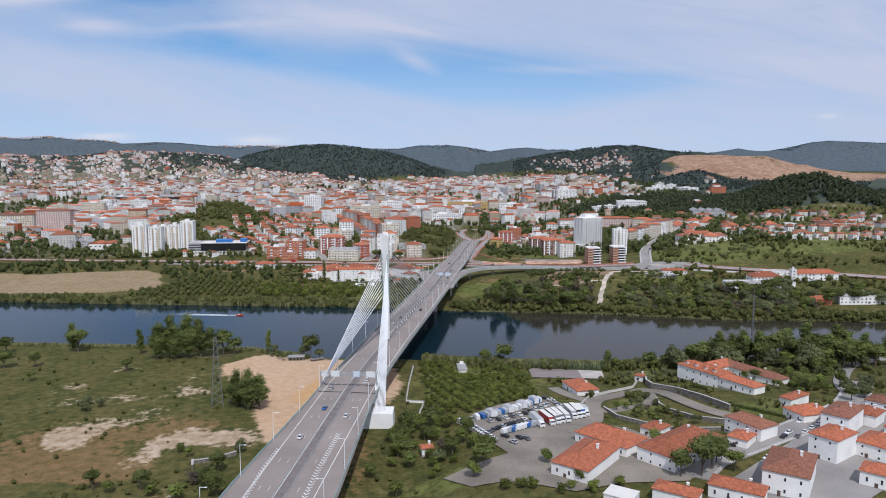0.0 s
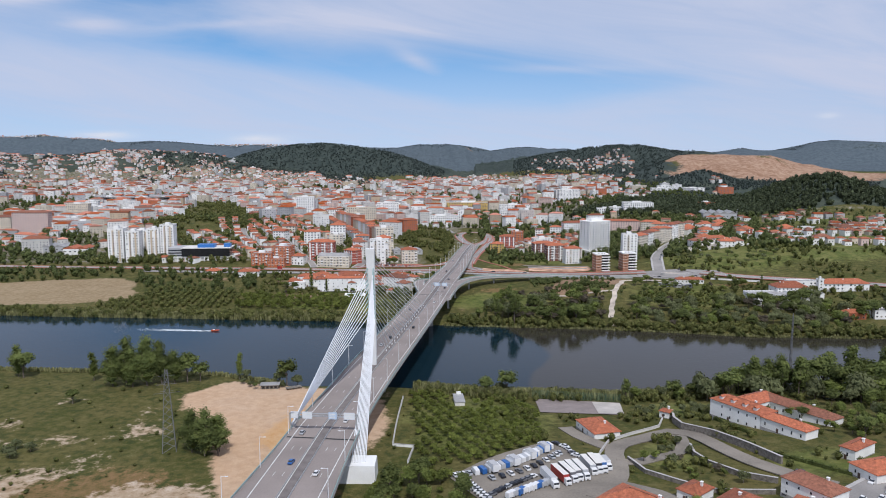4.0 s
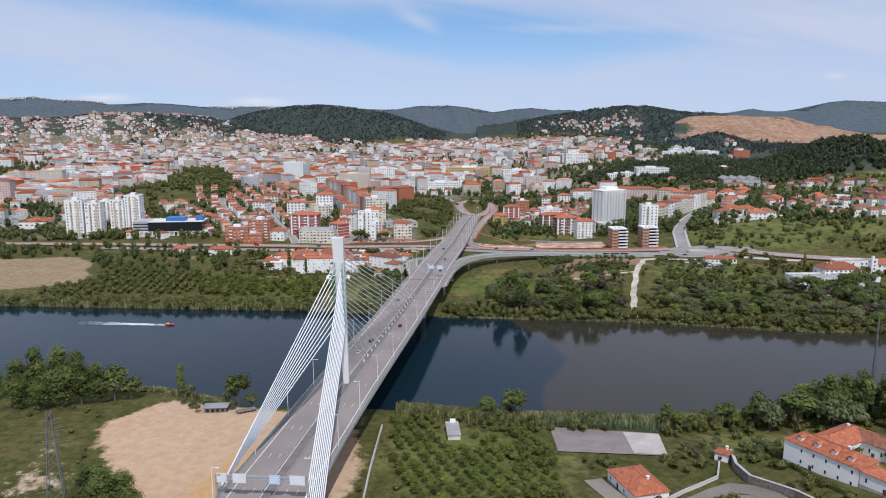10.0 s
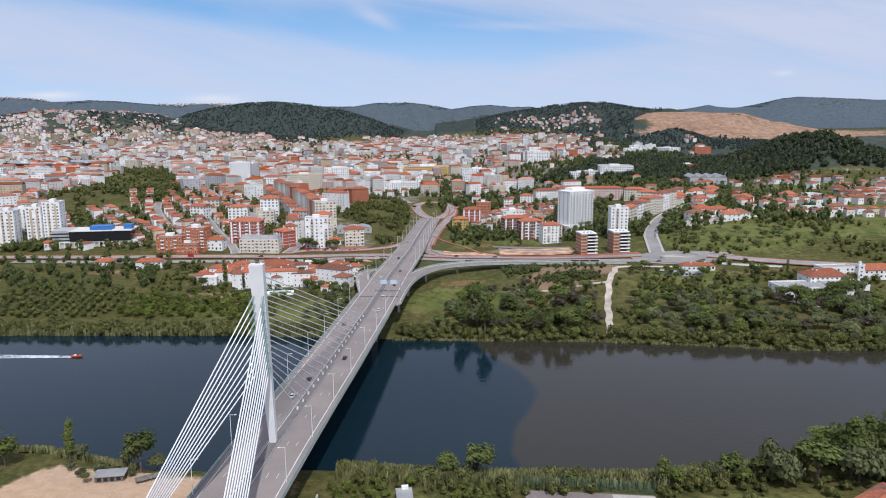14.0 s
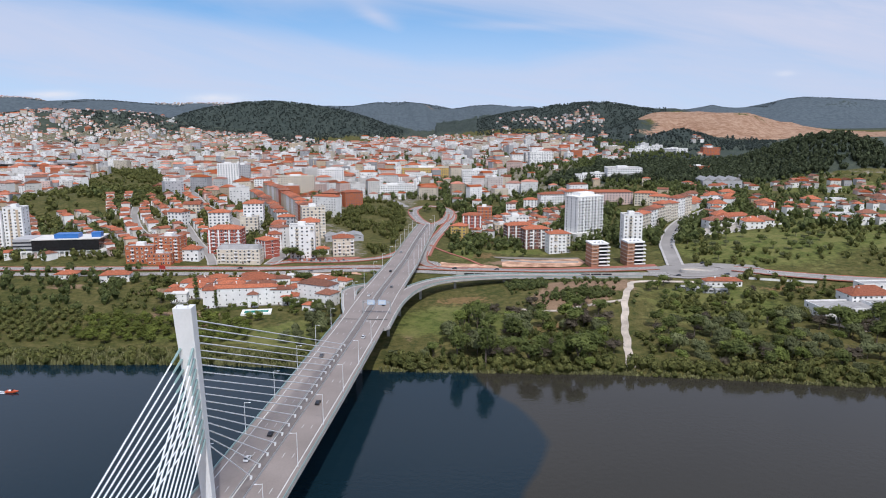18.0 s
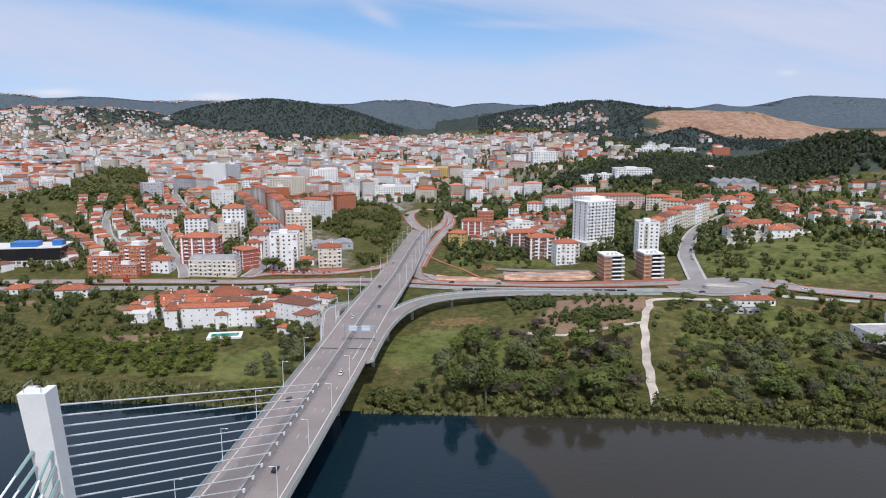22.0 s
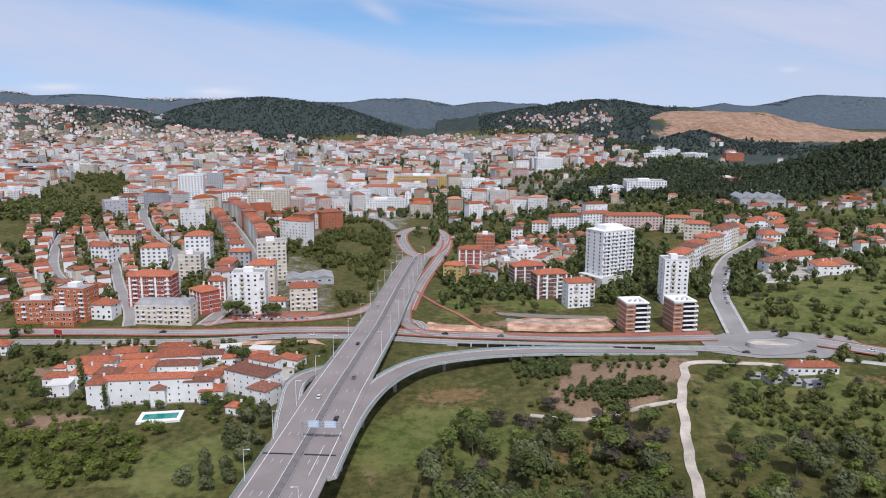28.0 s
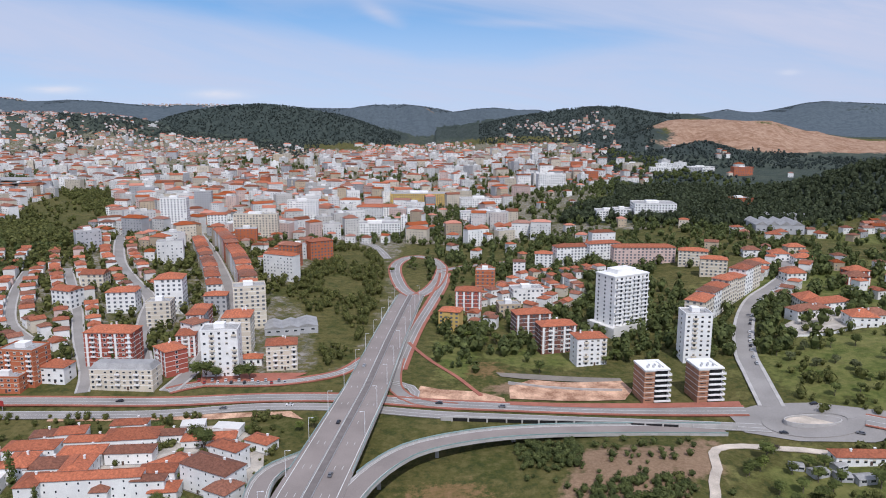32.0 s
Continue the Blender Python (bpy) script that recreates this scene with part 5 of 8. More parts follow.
def shed(x, y, w, d, h, yaw, wall="grey", roof="shed"):
    z = ground(x, y)
    t = thing("industrial_shed", x, y, z, yaw, "low industrial shed with a weathered %s roof" % ("clay tile" if wall == "tile" else "grey sheet"), "shed", "industrial sheds")
    part("wall", boxes("wall", [(-w / 2, w / 2, -d / 2, d / 2, -3, h * 0.7)], M["white"] if wall == "tile" else M["grey"]), t)
    n = max(1, int(w / 12))
    for i in range(n):
        v, f = hip_roof(w / n - 0.1, d, h * 0.3, 0.2, True)
        cx = -w / 2 + (i + 0.5) * w / n
        part("roof", mesh("roof", [(a + cx, b, c + h * 0.7 + 0.2) for a, b, c in v], f, M["tile"] if wall == "tile" else M["sheet"]), t)
    for i in range(max(2, int(w / 6))):
        o = part("window", WIN, t)
        o.matrix_basis = Matrix.LocRotScale((-w / 2 + (i + 0.5) * w / max(2, int(w / 6)), -d / 2, h * 0.3), None, (3, 1, 1.4))


def villa(x, y, w, d, h, yaw, wall="white"):
    """A low white house of the south bank or the old quarter."""
    h = max(h, 3.4)
    z = ground(x, y)
    flat = wall == "annex"
    t = thing("house", x, y, z, yaw, "white rendered old house with %s" % ("a flat terrace roof" if flat else "a clay tile roof and small windows"), "house", "old houses")
    part("wall", boxes("wall", [(-w / 2, w / 2, -d / 2, d / 2, -4, h)], M["white"]), t)
    part("plinth", boxes("plinth", [(-w / 2 - 0.05, w / 2 + 0.05, -d / 2 - 0.05, d / 2 + 0.05, -4, 0.5)], M["plinth"]), t)
    if flat:
        part("roof", boxes("roof", [(-w / 2 - 0.2, w / 2 + 0.2, -d / 2 - 0.2, d / 2 + 0.2, h, h + 0.3)], M["annex"]), t)
    else:
        v, f = hip_roof(w, d, min(w, d) * 0.23, 0.45)
        part("roof", mesh("roof", [(a, b, c + h + 0.25) for a, b, c in v], f, M["tile"] if rb.random() < 0.78 else M["tile_old"]), t)
        part("ridge", boxes("ridge", [((-w / 2 + d * 0.45) if w >= d else -0.15, (w / 2 - d * 0.45) if w >= d else 0.15, -0.15 if w >= d else -d / 2 + w * 0.45, 0.15 if w >= d else d / 2 - w * 0.45, h + min(w, d) * 0.23 + 0.1, h + min(w, d) * 0.23 + 0.35)], M["tile_old"]), t)
        c = part("chimney", CHIM, t)
        c.location = (w * 0.22, d * 0.1, h + min(w, d) * 0.16)
    floors = max(1, int(h / 3.0))
    for face, length in ((0, w), (90 if x < 20 else -90, d)):
        n = max(1, int(length / 4.2))
        for f in range(floors):
            for i in range(n):
                if rb.random() < 0.12:
                    continue
                u = -length / 2 + (i + 0.5) * length / n
                p = (u, -d / 2, 0) if face == 0 else ((w / 2 if face > 0 else -w / 2), u, 0)
                o = part("window", WIN, t)
                o.matrix_basis = Matrix.LocRotScale((p[0], p[1], f * h / floors + h / floors * 0.35), Euler((0, 0, radians(face))), (0.8, 1, h / floors * 0.34))
    o = part("door", DOOR, t)
    o.matrix_basis = Matrix.LocRotScale((-w * 0.12, -d / 2, 0), None, (1.1, 1, 2.1))
    return t


block(-143, 913, 30, 16, 21.8, -4, "brick","hip")
block(-124, 881, 37, 13, 12.6, -4, "cream","mansard")
block(-167, 889, 15, 12, 9.7, -8, "white","hip")
block(-185, 888, 22, 16, 21, -10, "orange","flat")
block(-105, 903, 17, 14, 15.5, -48, "redwhite","hip")
block(-100, 939, 13, 13, 19.2, -35, "white","hip")
block(-73, 902, 22, 15, 28.9, 4, "white","flat")
block(-71, 938, 18, 18, 25.8, 4, "cream","hip")
block(-38, 912, 19, 15, 16.4, 8, "cream","hip")
block(-58, 916, 13, 8, 4.6, 4, "white","hip")
shed(-50, 982, 25, 22, 6.8, 10, "grey","shed")
shed(-33, 990, 15, 24, 6.9, 10, "grey","shed")
block(-210, 1419, 25, 13, 24.0, 12, "white","hip")
block(-75, 991, 23, 16, 30.7, 14, "cream","flat")
block(-106, 1016, 17, 12, 14.0, 4, "grey","hip")
block(-138, 1010, 20, 18, 26.1, 6, "white","hip")
block(-136, 979, 17, 13, 17.8, 4, "cream","flat")
block(-147, 1364, 54, 14, 31.2, 0, "cream","flat")
block(-109, 1502, 44, 18, 34.7, 4, "white","flat")
block(-78, 1196, 20, 14, 22, -15, "orange","hip")
block(-54, 1240, 26, 14, 20.3, 30, "orange","hip")
block(-254, 1387, 32, 16, 46.9, 4, "white","flat")
block(-286, 1627, 27, 12, 34.1, 4, "grey","flat")
block(-224, 1339, 15, 12, 13.3, 12, "white","hip")
block(-214, 1007, 17, 14, 13.7, -20, "white","gable")
block(-212, 1051, 18, 14, 13.5, 0, "cream","gable")
block(-171, 1002, 21, 14, 15.5, 4, "white","hip")
block(-403, 1564, 19, 12, 19.2, 0, "white","hip")
block(-326, 1354, 18, 12, 15.6, 0, "white","hip")
block(75, 992, 16, 13, 14.7, -18, "yellow","hip")
block(92, 1035, 21, 14, 19.6, -8, "redwhite","hip")
block(115, 1121, 18, 14, 17.2, -8, "orange","flat")
block(153, 1161, 12, 10, 16.1, -8, "white","hip")
block(145, 1068, 27, 16, 12.4, 6, "white","flat")
block(124, 1028, 18, 14, 9.8, 4, "beige","flat")
block(133, 974, 27, 14, 17.8, 8, "brown","hip")
block(144, 939, 25, 14, 19.1, 8, "brown","hip")
block(160, 912, 20, 14, 18.2, 6, "white","hip")
block(185, 1200, 18, 12, 14.6, -10, "white","hip")
block(217, 1204, 42, 14, 18.5, 10, "white","hip")
block(248, 1204, 36, 13, 18.7, 14, "white","hip")
block(279, 1166, 62, 14, 18.0, -2, "pink","hip")
block(320, 1140, 27, 13, 14.8, -20, "cream","hip")
block(321, 1095, 23, 13, 15.6, -20, "cream","hip")
block(-388, 907, 18, 16, 40, 6, "tower", "flat")
block(-370, 911, 16, 16, 36, 6, "tower", "flat")
block(-351, 926, 14, 16, 36, 6, "tower", "flat")
block(-336, 931, 16, 16, 39.5, 6, "tower", "flat")
block(-372, 942, 19, 14, 31.2, 6, "tower","flat")
block(-208, 884, 24, 14, 14.0, 0, "orange","flat")
block(-190, 876, 20, 9, 9.0, -4, "orange","flat")
block(-714, 1190, 57, 16, 30, 4, "cream","hip")
block(-630, 1150, 53, 16, 36, 4, "pink","hip")
block(-730, 1485, 43, 16, 33.6, 4, "cream","flat")
block(-767, 1619, 26, 14, 29.8, 4, "white","flat")
shed(-501, 979, 33, 30, 9.5, 4, "grey","shed")
shed(-462, 960, 30, 26, 10.0, 4, "tile","shed")
block(-252, 840, 16, 10, 3.7, 0, "white","hip")
block(-210, 830, 22, 10, 5.4, 6, "white","hip")
block(226, 903, 17, 15, 31, -4, "white","flat")
block(363, 931, 18, 14, 7.0, 6, "white","hip")
block(430, 1057, 18, 14, 7.0, 6, "redwhite","hip")
block(498, 1081, 18, 14, 7.0, 0, "white","hip")
block(528, 1080, 18, 14, 7.0, 0, "white","flat")
block(456, 953, 18, 12, 7.0, -6, "white","flat")
block(485, 957, 18, 12, 7.0, -6, "white","hip")
block(582, 1078, 18, 14, 7.0, 0, "white","hip")
block(374, 1056, 18, 12, 7.0, 6, "white","hip")
block(331, 956, 30, 12, 6.5, 16, "white","hip")
block(352, 968, 34, 12, 6.5, 16, "white","hip")
block(436, 1168, 18, 12, 7.0, 0, "cream","hip")
block(304, 705, 36, 24, 6.5, 1, "white", "flat")
block(336, 704, 28, 20, 7.0, 1, "white", "flat")
block(331, 722, 30, 18, 8.0, 1, "white", "hip")
block(352, 742, 26, 12, 6.5, 1, "white", "flat")
block(388, 733, 44, 14, 6.5, 1, "white", "hip")
block(363, 727, 5, 5, 12.0, 1, "white", "flat")
block(391, 655, 46, 14, 6.0, 2, "white", "flat")
block(352, 652, 18, 10, 5.0, 2, "orange", "hip")
# institutes in the clearings of the pine wood and on the knoll
block(612, 2040, 60, 16, 12, -10, "white", "flat")
block(690, 2060, 34, 16, 10, 5, "grey", "flat")
block(712, 2075, 60, 20, 10, 0, "white", "flat")
block(766, 1985, 42, 18, 17, 0, "orange", "flat")
block(640, 2110, 40, 14, 14, -8, "white", "flat")
block(575, 2140, 46, 14, 13, -8, "cream", "flat")
block(320, 1440, 34, 26, 12, -6, "white", "flat")
shed(545, 1385, 60, 34, 8.0, -14)
block(254, 772, 27, 8, 4.0, -4, "white","hip")
block(-0, 1415, 64, 24, 16.1, 0, "white","flat")
block(37, 1435, 9, 10, 22.0, 0, "white","flat")
block(-5, 1582, 65, 20, 15.3, 0, "white","hip")
block(65, 1718, 106, 50, 19.9, 0, "yellow","flat")
block(152, 1481, 69, 26, 19.7, 0, "white","flat")
block(161, 1641, 65, 26, 19.0, 0, "white","flat")
shed(136, 1430, 32, 24, 9.4, 0, "tile","shed")
shed(183, 1428, 44, 26, 10.2, 0, "tile","shed")
block(337, 1431, 23, 24, 13.8, -8, "white","flat")
block(377, 1423, 55, 40, 20.2, -8, "white","flat")
shed(486, 1306, 55, 50, 14.3, -10, "grey","shed")
block(546, 1526, 34, 22, 10, 0, "orange","flat")
block(312, 1804, 53, 16, 28.5, 8, "white","flat")
block(415, 1114, 18, 14, 7.0, -8, "white","hip")
block(403, 1136, 18, 14, 7.0, -8, "white","hip")
block(365, 1101, 18, 14, 7.0, -8, "white","hip")
block(344, 978, 18, 20, 7.0, -8, "white","hip")
block(353, 930, 18, 16, 7.0, -8, "white","hip")
block(386, 1158, 17, 12, 7.0, -8, "white","hip")
block(377, 1063, 18, 12, 7.0, -8, "pink","hip")
block(417, 1036, 18, 14, 7.0, -8, "redwhite","hip")



def terrace_row(pts, off, length, deep, heights, walls, seed, face=0.0):
    """Attached blocks along a street, each a little higher or lower than the last; off: sideways from the street."""
    r = random.Random(seed)
    line = resample(pts, length)
    for k, ((x0, y0), (x1, y1)) in enumerate(zip(line, line[1:])):
        l = math.hypot(x1 - x0, y1 - y0)
        dx, dy = (x1 - x0) / l, (y1 - y0) / l
        x, y = (x0 + x1) / 2 + dy * off, (y0 + y1) / 2 - dx * off
        h = r.uniform(*heights)
        if face:
            block(x, y, l - 0.1, deep, h, math.degrees(math.atan2(dy, dx)), walls[k % len(walls)], "hip")
        else:
            block(x, y, deep, l - 0.1, h, math.degrees(math.atan2(dy, dx)) - 90, walls[k % len(walls)], "hip")


terrace_row([(-92, 996), (-99, 1040), (-128, 1130), (-190, 1292)], 13, 15, 13, (19, 23.5), ["white", "cream", "beige", "orange", "pink", "cream", "white", "cream"], 61)
terrace_row([(-104, 1050), (-128, 1125), (-178, 1262)], -12, 12, 12, (9.5, 12.5), ["white", "white", "annex", "white", "pink"], 62)
terrace_row([(-88, 925), (-92, 960), (-94, 990)], -14, 13, 12, (13, 16), ["redwhite", "white", "grey"], 63)
terrace_row([(246, 958), (262, 978), (284, 1002), (309, 1027), (334, 1052)], 2, 16, 14, (18.5, 21.5), ["cream", "white", "cream", "cream"], 64, 1.0)

# old quarters on both banks
villa(76, 380, 19, 13, 3.6, -75, "white")
villa(56, 265, 15, 29, 5.3, -37, "white")
villa(71, 288, 25, 16, 4.3, -46, "white")
villa(94, 302, 8, 11, 3.6, -50, "white")
villa(97, 277, 36, 17, 6.0, 40, "white")
villa(133, 295, 18, 11, 6.1, -60, "white")
villa(125, 285, 8, 10, 4.0, -43, "white")
villa(126, 246, 15, 24, 8.6, -33, "white")
villa(154, 269, 11, 16, 9.5, -54, "white")
villa(174, 298, 11, 20, 8.7, -46, "white")
villa(173, 270, 12, 16, 6.0, -51, "white")
# the manor: two wings and a range round a garden court open to the south-east
manor = villa(148, 390, 28, 12, 8.2, -60)
for u in (-9, -2.5, 4, 10):
    part("dormer", boxes("dormer", [(u - 0.9, u + 0.9, -4.6, -2.2, 8.6, 10.6)], M["white"]), manor, "white dormer window box")
    part("dormer_roof", mesh("dormer_roof", [(u - 1.2, -4.9, 10.6), (u + 1.2, -4.9, 10.6), (u + 1.2, -1.6, 10.6), (u - 1.2, -1.6, 10.6), (u, -4.9, 11.4), (u, -1.6, 11.4)], [(0, 1, 4), (2, 3, 5), (1, 2, 5, 4), (3, 0, 4, 5), (0, 3, 2, 1)], M["tile"]), manor)
villa(159.4, 367.3, 22, 9, 5.0, -60)
villa(161, 406, 28, 12, 8.0, 30)
villa(176, 396.5, 44, 10, 5.2, -60)
villa(172, 336, 6, 16, 4.8, -56, "white")
villa(167, 313, 12, 17, 4.2, -72, "white")
villa(192, 284, 11, 13, 6.5, -48, "white")
villa(190, 306, 10, 12, 5.5, -48, "white")
villa(184, 254, 12, 10, 5.0, -48, "white")
villa(158, 242, 14, 10, 5.5, -40, "white")
villa(104, 238, 18, 9, 5.0, -33, "white")
villa(82, 236, 15, 8, 4.5, -33, "white")
villa(62, 234, 10, 8, 4.0, -33, "annex")
villa(205, 320, 11, 10, 6.0, -48, "white")
villa(-95, 762, 46, 8, 13.0, 4, "white")
villa(-69, 762, 14, 6, 11.0, 2, "white")
villa(-138, 801, 24, 11, 6.8, 3, "white")
villa(-123, 784, 15, 12, 6.9, 3, "white")
villa(-155, 800, 7, 6, 3.7, -2, "white")
villa(-115, 810, 22, 8, 5.1, 2, "white")
villa(-95, 813, 26, 14, 5.7, 5, "white")
villa(-71, 791, 16, 6, 2.1, 45, "white")
villa(-44, 770, 27, 13, 12.4, -30, "white")
villa(-41, 788, 16, 9, 11.5, -30, "white")
villa(-143, 773, 11, 10, 6.2, 5, "annex")
# wings, gables and cloister ranges of the convent
villa(-117, 759, 9, 13, 13.0, 4)
villa(-88, 759, 7, 9, 9.0, 4)
villa(-63, 763, 12, 10, 6.0, 4)
villa(-70, 776, 16, 9, 7.5, 4)
villa(-107, 779, 12, 20, 8.5, 4)
villa(-36, 757, 12, 12, 9.0, -30)
villa(-127, 818, 14, 10, 5.5, 10)
villa(-102, 828, 18, 8, 4.5, 4)
villa(-140, 816, 11, 9, 5.0, 10)
villa(-69, 826, 12, 8, 4.5, 8, "annex")
villa(-50, 822, 14, 8, 4.5, -10, "annex")
villa(-47, 747, 9, 7, 4.0, -20)

TAKEN = [(o.matrix_basis.translation.x, o.matrix_basis.translation.y, 14) for o in bpy.data.objects if o.parent is None and o.get("category") in ("apartment building", "house", "shed")]


# the tall slab with white balconies all along its front
def balcony_tower(x, y, z, yaw, w, d, floors):
    t = thing("apartment_tower", x, y, z, yaw, "white apartment tower with long balconies on every floor", "apartment building", "city buildings")
    h = floors * 2.95
    part("wall", boxes("wall", [(-w / 2, w / 2, -d / 2, d / 2, -12, h)], M["tower"]), t)
    part("podium", boxes("podium", [(-w / 2 - 4, w / 2 + 5, -d / 2 - 5, d / 2 + 3, -12, -0.5), (-w / 2 - 4, w / 2 + 5, -d / 2 - 5, -d / 2 - 4.7, -0.5, 0.6)], M["annex"]), t)
    part("roof", boxes("roof", [(-w / 2 - 0.3, w / 2 + 0.3, -d / 2 - 0.3, d / 2 + 0.3, h, h + 0.9), (-w * 0.3, w * 0.25, -d * 0.25, d * 0.3, h + 0.9, h + 4.2)], M["white"]), t)
    part("mast", tube("mast", (0, 0, h + 4), (0, 0, h + 11), 0.12, 0.05, M["galv"]), t)
    for f in range(floors):
        zf = f * 2.95
        for i in range(8):
            px = -w / 2 + (i + 0.5) * w / 8
            o = part("window", WIN if i % 3 else SHUT, t)
            o.matrix_basis = Matrix.LocRotScale((px, -d / 2, zf + 0.5), None, (2.2 if i % 2 else 1.3, 1, 1.9))
        for i in range(4):
            b = part("balcony", BALC, t)
            b.matrix_basis = Matrix.LocRotScale((-w / 2 + (i + 0.5) * w / 4, -d / 2, zf), None, (w / 4 * (0.95 if (i + f) % 2 else 0.62), 1.3, 1.0))
        for i in range(3):
            o = part("window", WIN, t)
            o.matrix_basis = Matrix.LocRotScale((-w / 2, -d / 2 + (i + 0.5) * d / 3, zf + 0.7), Euler((0, 0, radians(-90))), (1.6, 1, 1.5))


balcony_tower(200, 975, 25.5, 27, 33, 20, 12)


def terrace_block(x, y, z, yaw):
    """New block: brick flank, white roof slab, dark glass and long terraces."""
    t = thing("apartment_building", x, y, z, yaw, "new apartment block with brick flank, dark glass and white terraces", "apartment building", "new terrace blocks")
    t.matrix_basis = t.matrix_basis @ Matrix.Diagonal((0.8, 0.8, 1.02, 1))
    part("wall", boxes("wall", [(-9, -1.5, -10, 10, -3, 18)], mat("flank_brick", (0.34, 0.17, 0.10), 0.9, var=0.2, scale=0.3, fine=20)), t, "brown brick flank")
    part("glazing", boxes("glazing", [(-1.5, 8.4, -8.6, 10, -3, 18)], M["black"]), t, "dark glass curtain wall")
    for f in range(6):
        part("terrace", boxes("terrace", [(-1.4, 10.5, -11.2, 9, f * 3 + 0.4, f * 3 + 0.75), (10.2, 10.5, -11.2, 9, f * 3 + 0.75, f * 3 + 1.5), (-1.4, 10.2, -11.2, -10.9, f * 3 + 0.75, f * 3 + 1.5)], M["white"]), t)
        part("floor_slab", boxes("floor_slab", [(-9.12, -1.4, -10.15, 10.1, f * 3 + 2.72, f * 3 + 3.0)], M["annex"]), t)
        part("slot_window", boxes("slot_window", [(-8, -3.5, -10.12, -9.9, f * 3 + 1.3, f * 3 + 1.75)], M["black"]), t)
    part("roof", boxes("roof", [(-9.4, 9.4, -10.4, -7, 18.4, 19.2), (-9.4, 9.4, 7, 10.4, 18.4, 19.2), (-9.4, -6.5, -7, 7, 18.4, 19.2), (6.5, 9.4, -7, 7, 18.4, 19.2), (-8.6, 8.2, -9.6, 9.6, 18.0, 18.35)], M["white"]), t, "white roof slab around an open roof court")
    for i in range(5):
        part("roof_plant", boxes("roof_plant", [(-5 + i * 2.2, -3.9 + i * 2.2, -4 + (i % 2) * 3, -2.6 + (i % 2) * 3, 18.35, 19.6)], M["grey"]), t)


terrace_block(181, 852, ground(181, 851) + 0.3, 4)
terrace_block(210, 848, ground(210, 847) + 0.3, 4)


def glass_office(x, y):
    z = ground(x, y)
    t = thing("office_building", x, y, z, 6, "low black glass office with white arcade and blue roof panels", "office building")
    part("arcade", boxes("arcade", [(-36, 36, -11, -10.5, 3.4, 4.4)] + [(-36 + i * 4.5, -35 + i * 4.5, -11, -10.4, -3, 3.4) for i in range(17)], M["white"]), t)
    part("base", boxes("base", [(-36, 36, -9.5, 18, -3, 4.4)], M["annex"]), t)
    part("glazing", boxes("glazing", [(-26, 30, -11.4, 17, 4.4, 14)], M["black"]), t)
    part("wing", boxes("wing", [(-42, -26, -9, 16, -3, 15)], M["grey"]), t)
    part("roof", boxes("roof", [(-27, 31, -12, 17.6, 14, 14.7)], M["annex"]), t)
    part("roof_panel", boxes("roof_panel", [(-8, 12, -8, 4, 14.7, 18.5)], M["blue"]), t, "blue cladding box")
    part("roof_panel", boxes("roof_panel", [(22, 30, -4, 4, 14.7, 19)], M["blue"]), t, "blue cladding box")
    for i in range(4):
        part("band", boxes("band", [(-42.1, -26.1, -9.15, -9.0, 1.5 + i * 3.2, 2.9 + i * 3.2)], M["glass"]), t)


glass_office(-285, 915)


def stadium(x, y):
    t = thing("stadium", x, y, ground(x, y), 0, "pale oval stadium with a dark ringed stand roof", "stadium")
    ring = [(104 * math.cos(a), 66 * math.sin(a), 0) for a in np.linspace(0, 2 * math.pi, 41)]
    part("stand", sweep("stand", ring, [(-4, 15), (10, 12), (10, -3), (-4, -3)], M["grey"]), t)
    part("stand_roof", sweep("stand_roof", ring, [(-16, 16), (13, 20), (13, 18.5), (-16, 15)], M["sheet"]), t)


stadium(-802, 1950)

# sheds beside the gravel track, low rear wings of the old quarter
for x, y, w, d, h, a in ((229, 764, 8, 6, 3.2, 12), (238, 760, 7, 6, 3.0, -8), (246, 757, 9, 6, 3.4, 4), (241, 768, 6, 5, 2.8, 20), (222, 770, 6, 5, 2.8, -15)):
    shed(x, y, w, d, h, a)
for x, y, w, d, h, a in ((-112, 796, 20, 10, 6.5, 4), (-90, 797, 22, 9, 6.0, 2), (-57, 812, 26, 9, 4.0, 6), (-80, 816, 18, 8, 4.5, 4), (-62, 786, 12, 10, 6.0, -20), (-30, 806, 14, 9, 5.0, -30), (-135, 785, 12, 16, 8.0, 3), (-150, 786, 14, 9, 4.5, 3), (-48, 800, 12, 8, 5.5, -30)):
    villa(x, y, w, d, h, a)

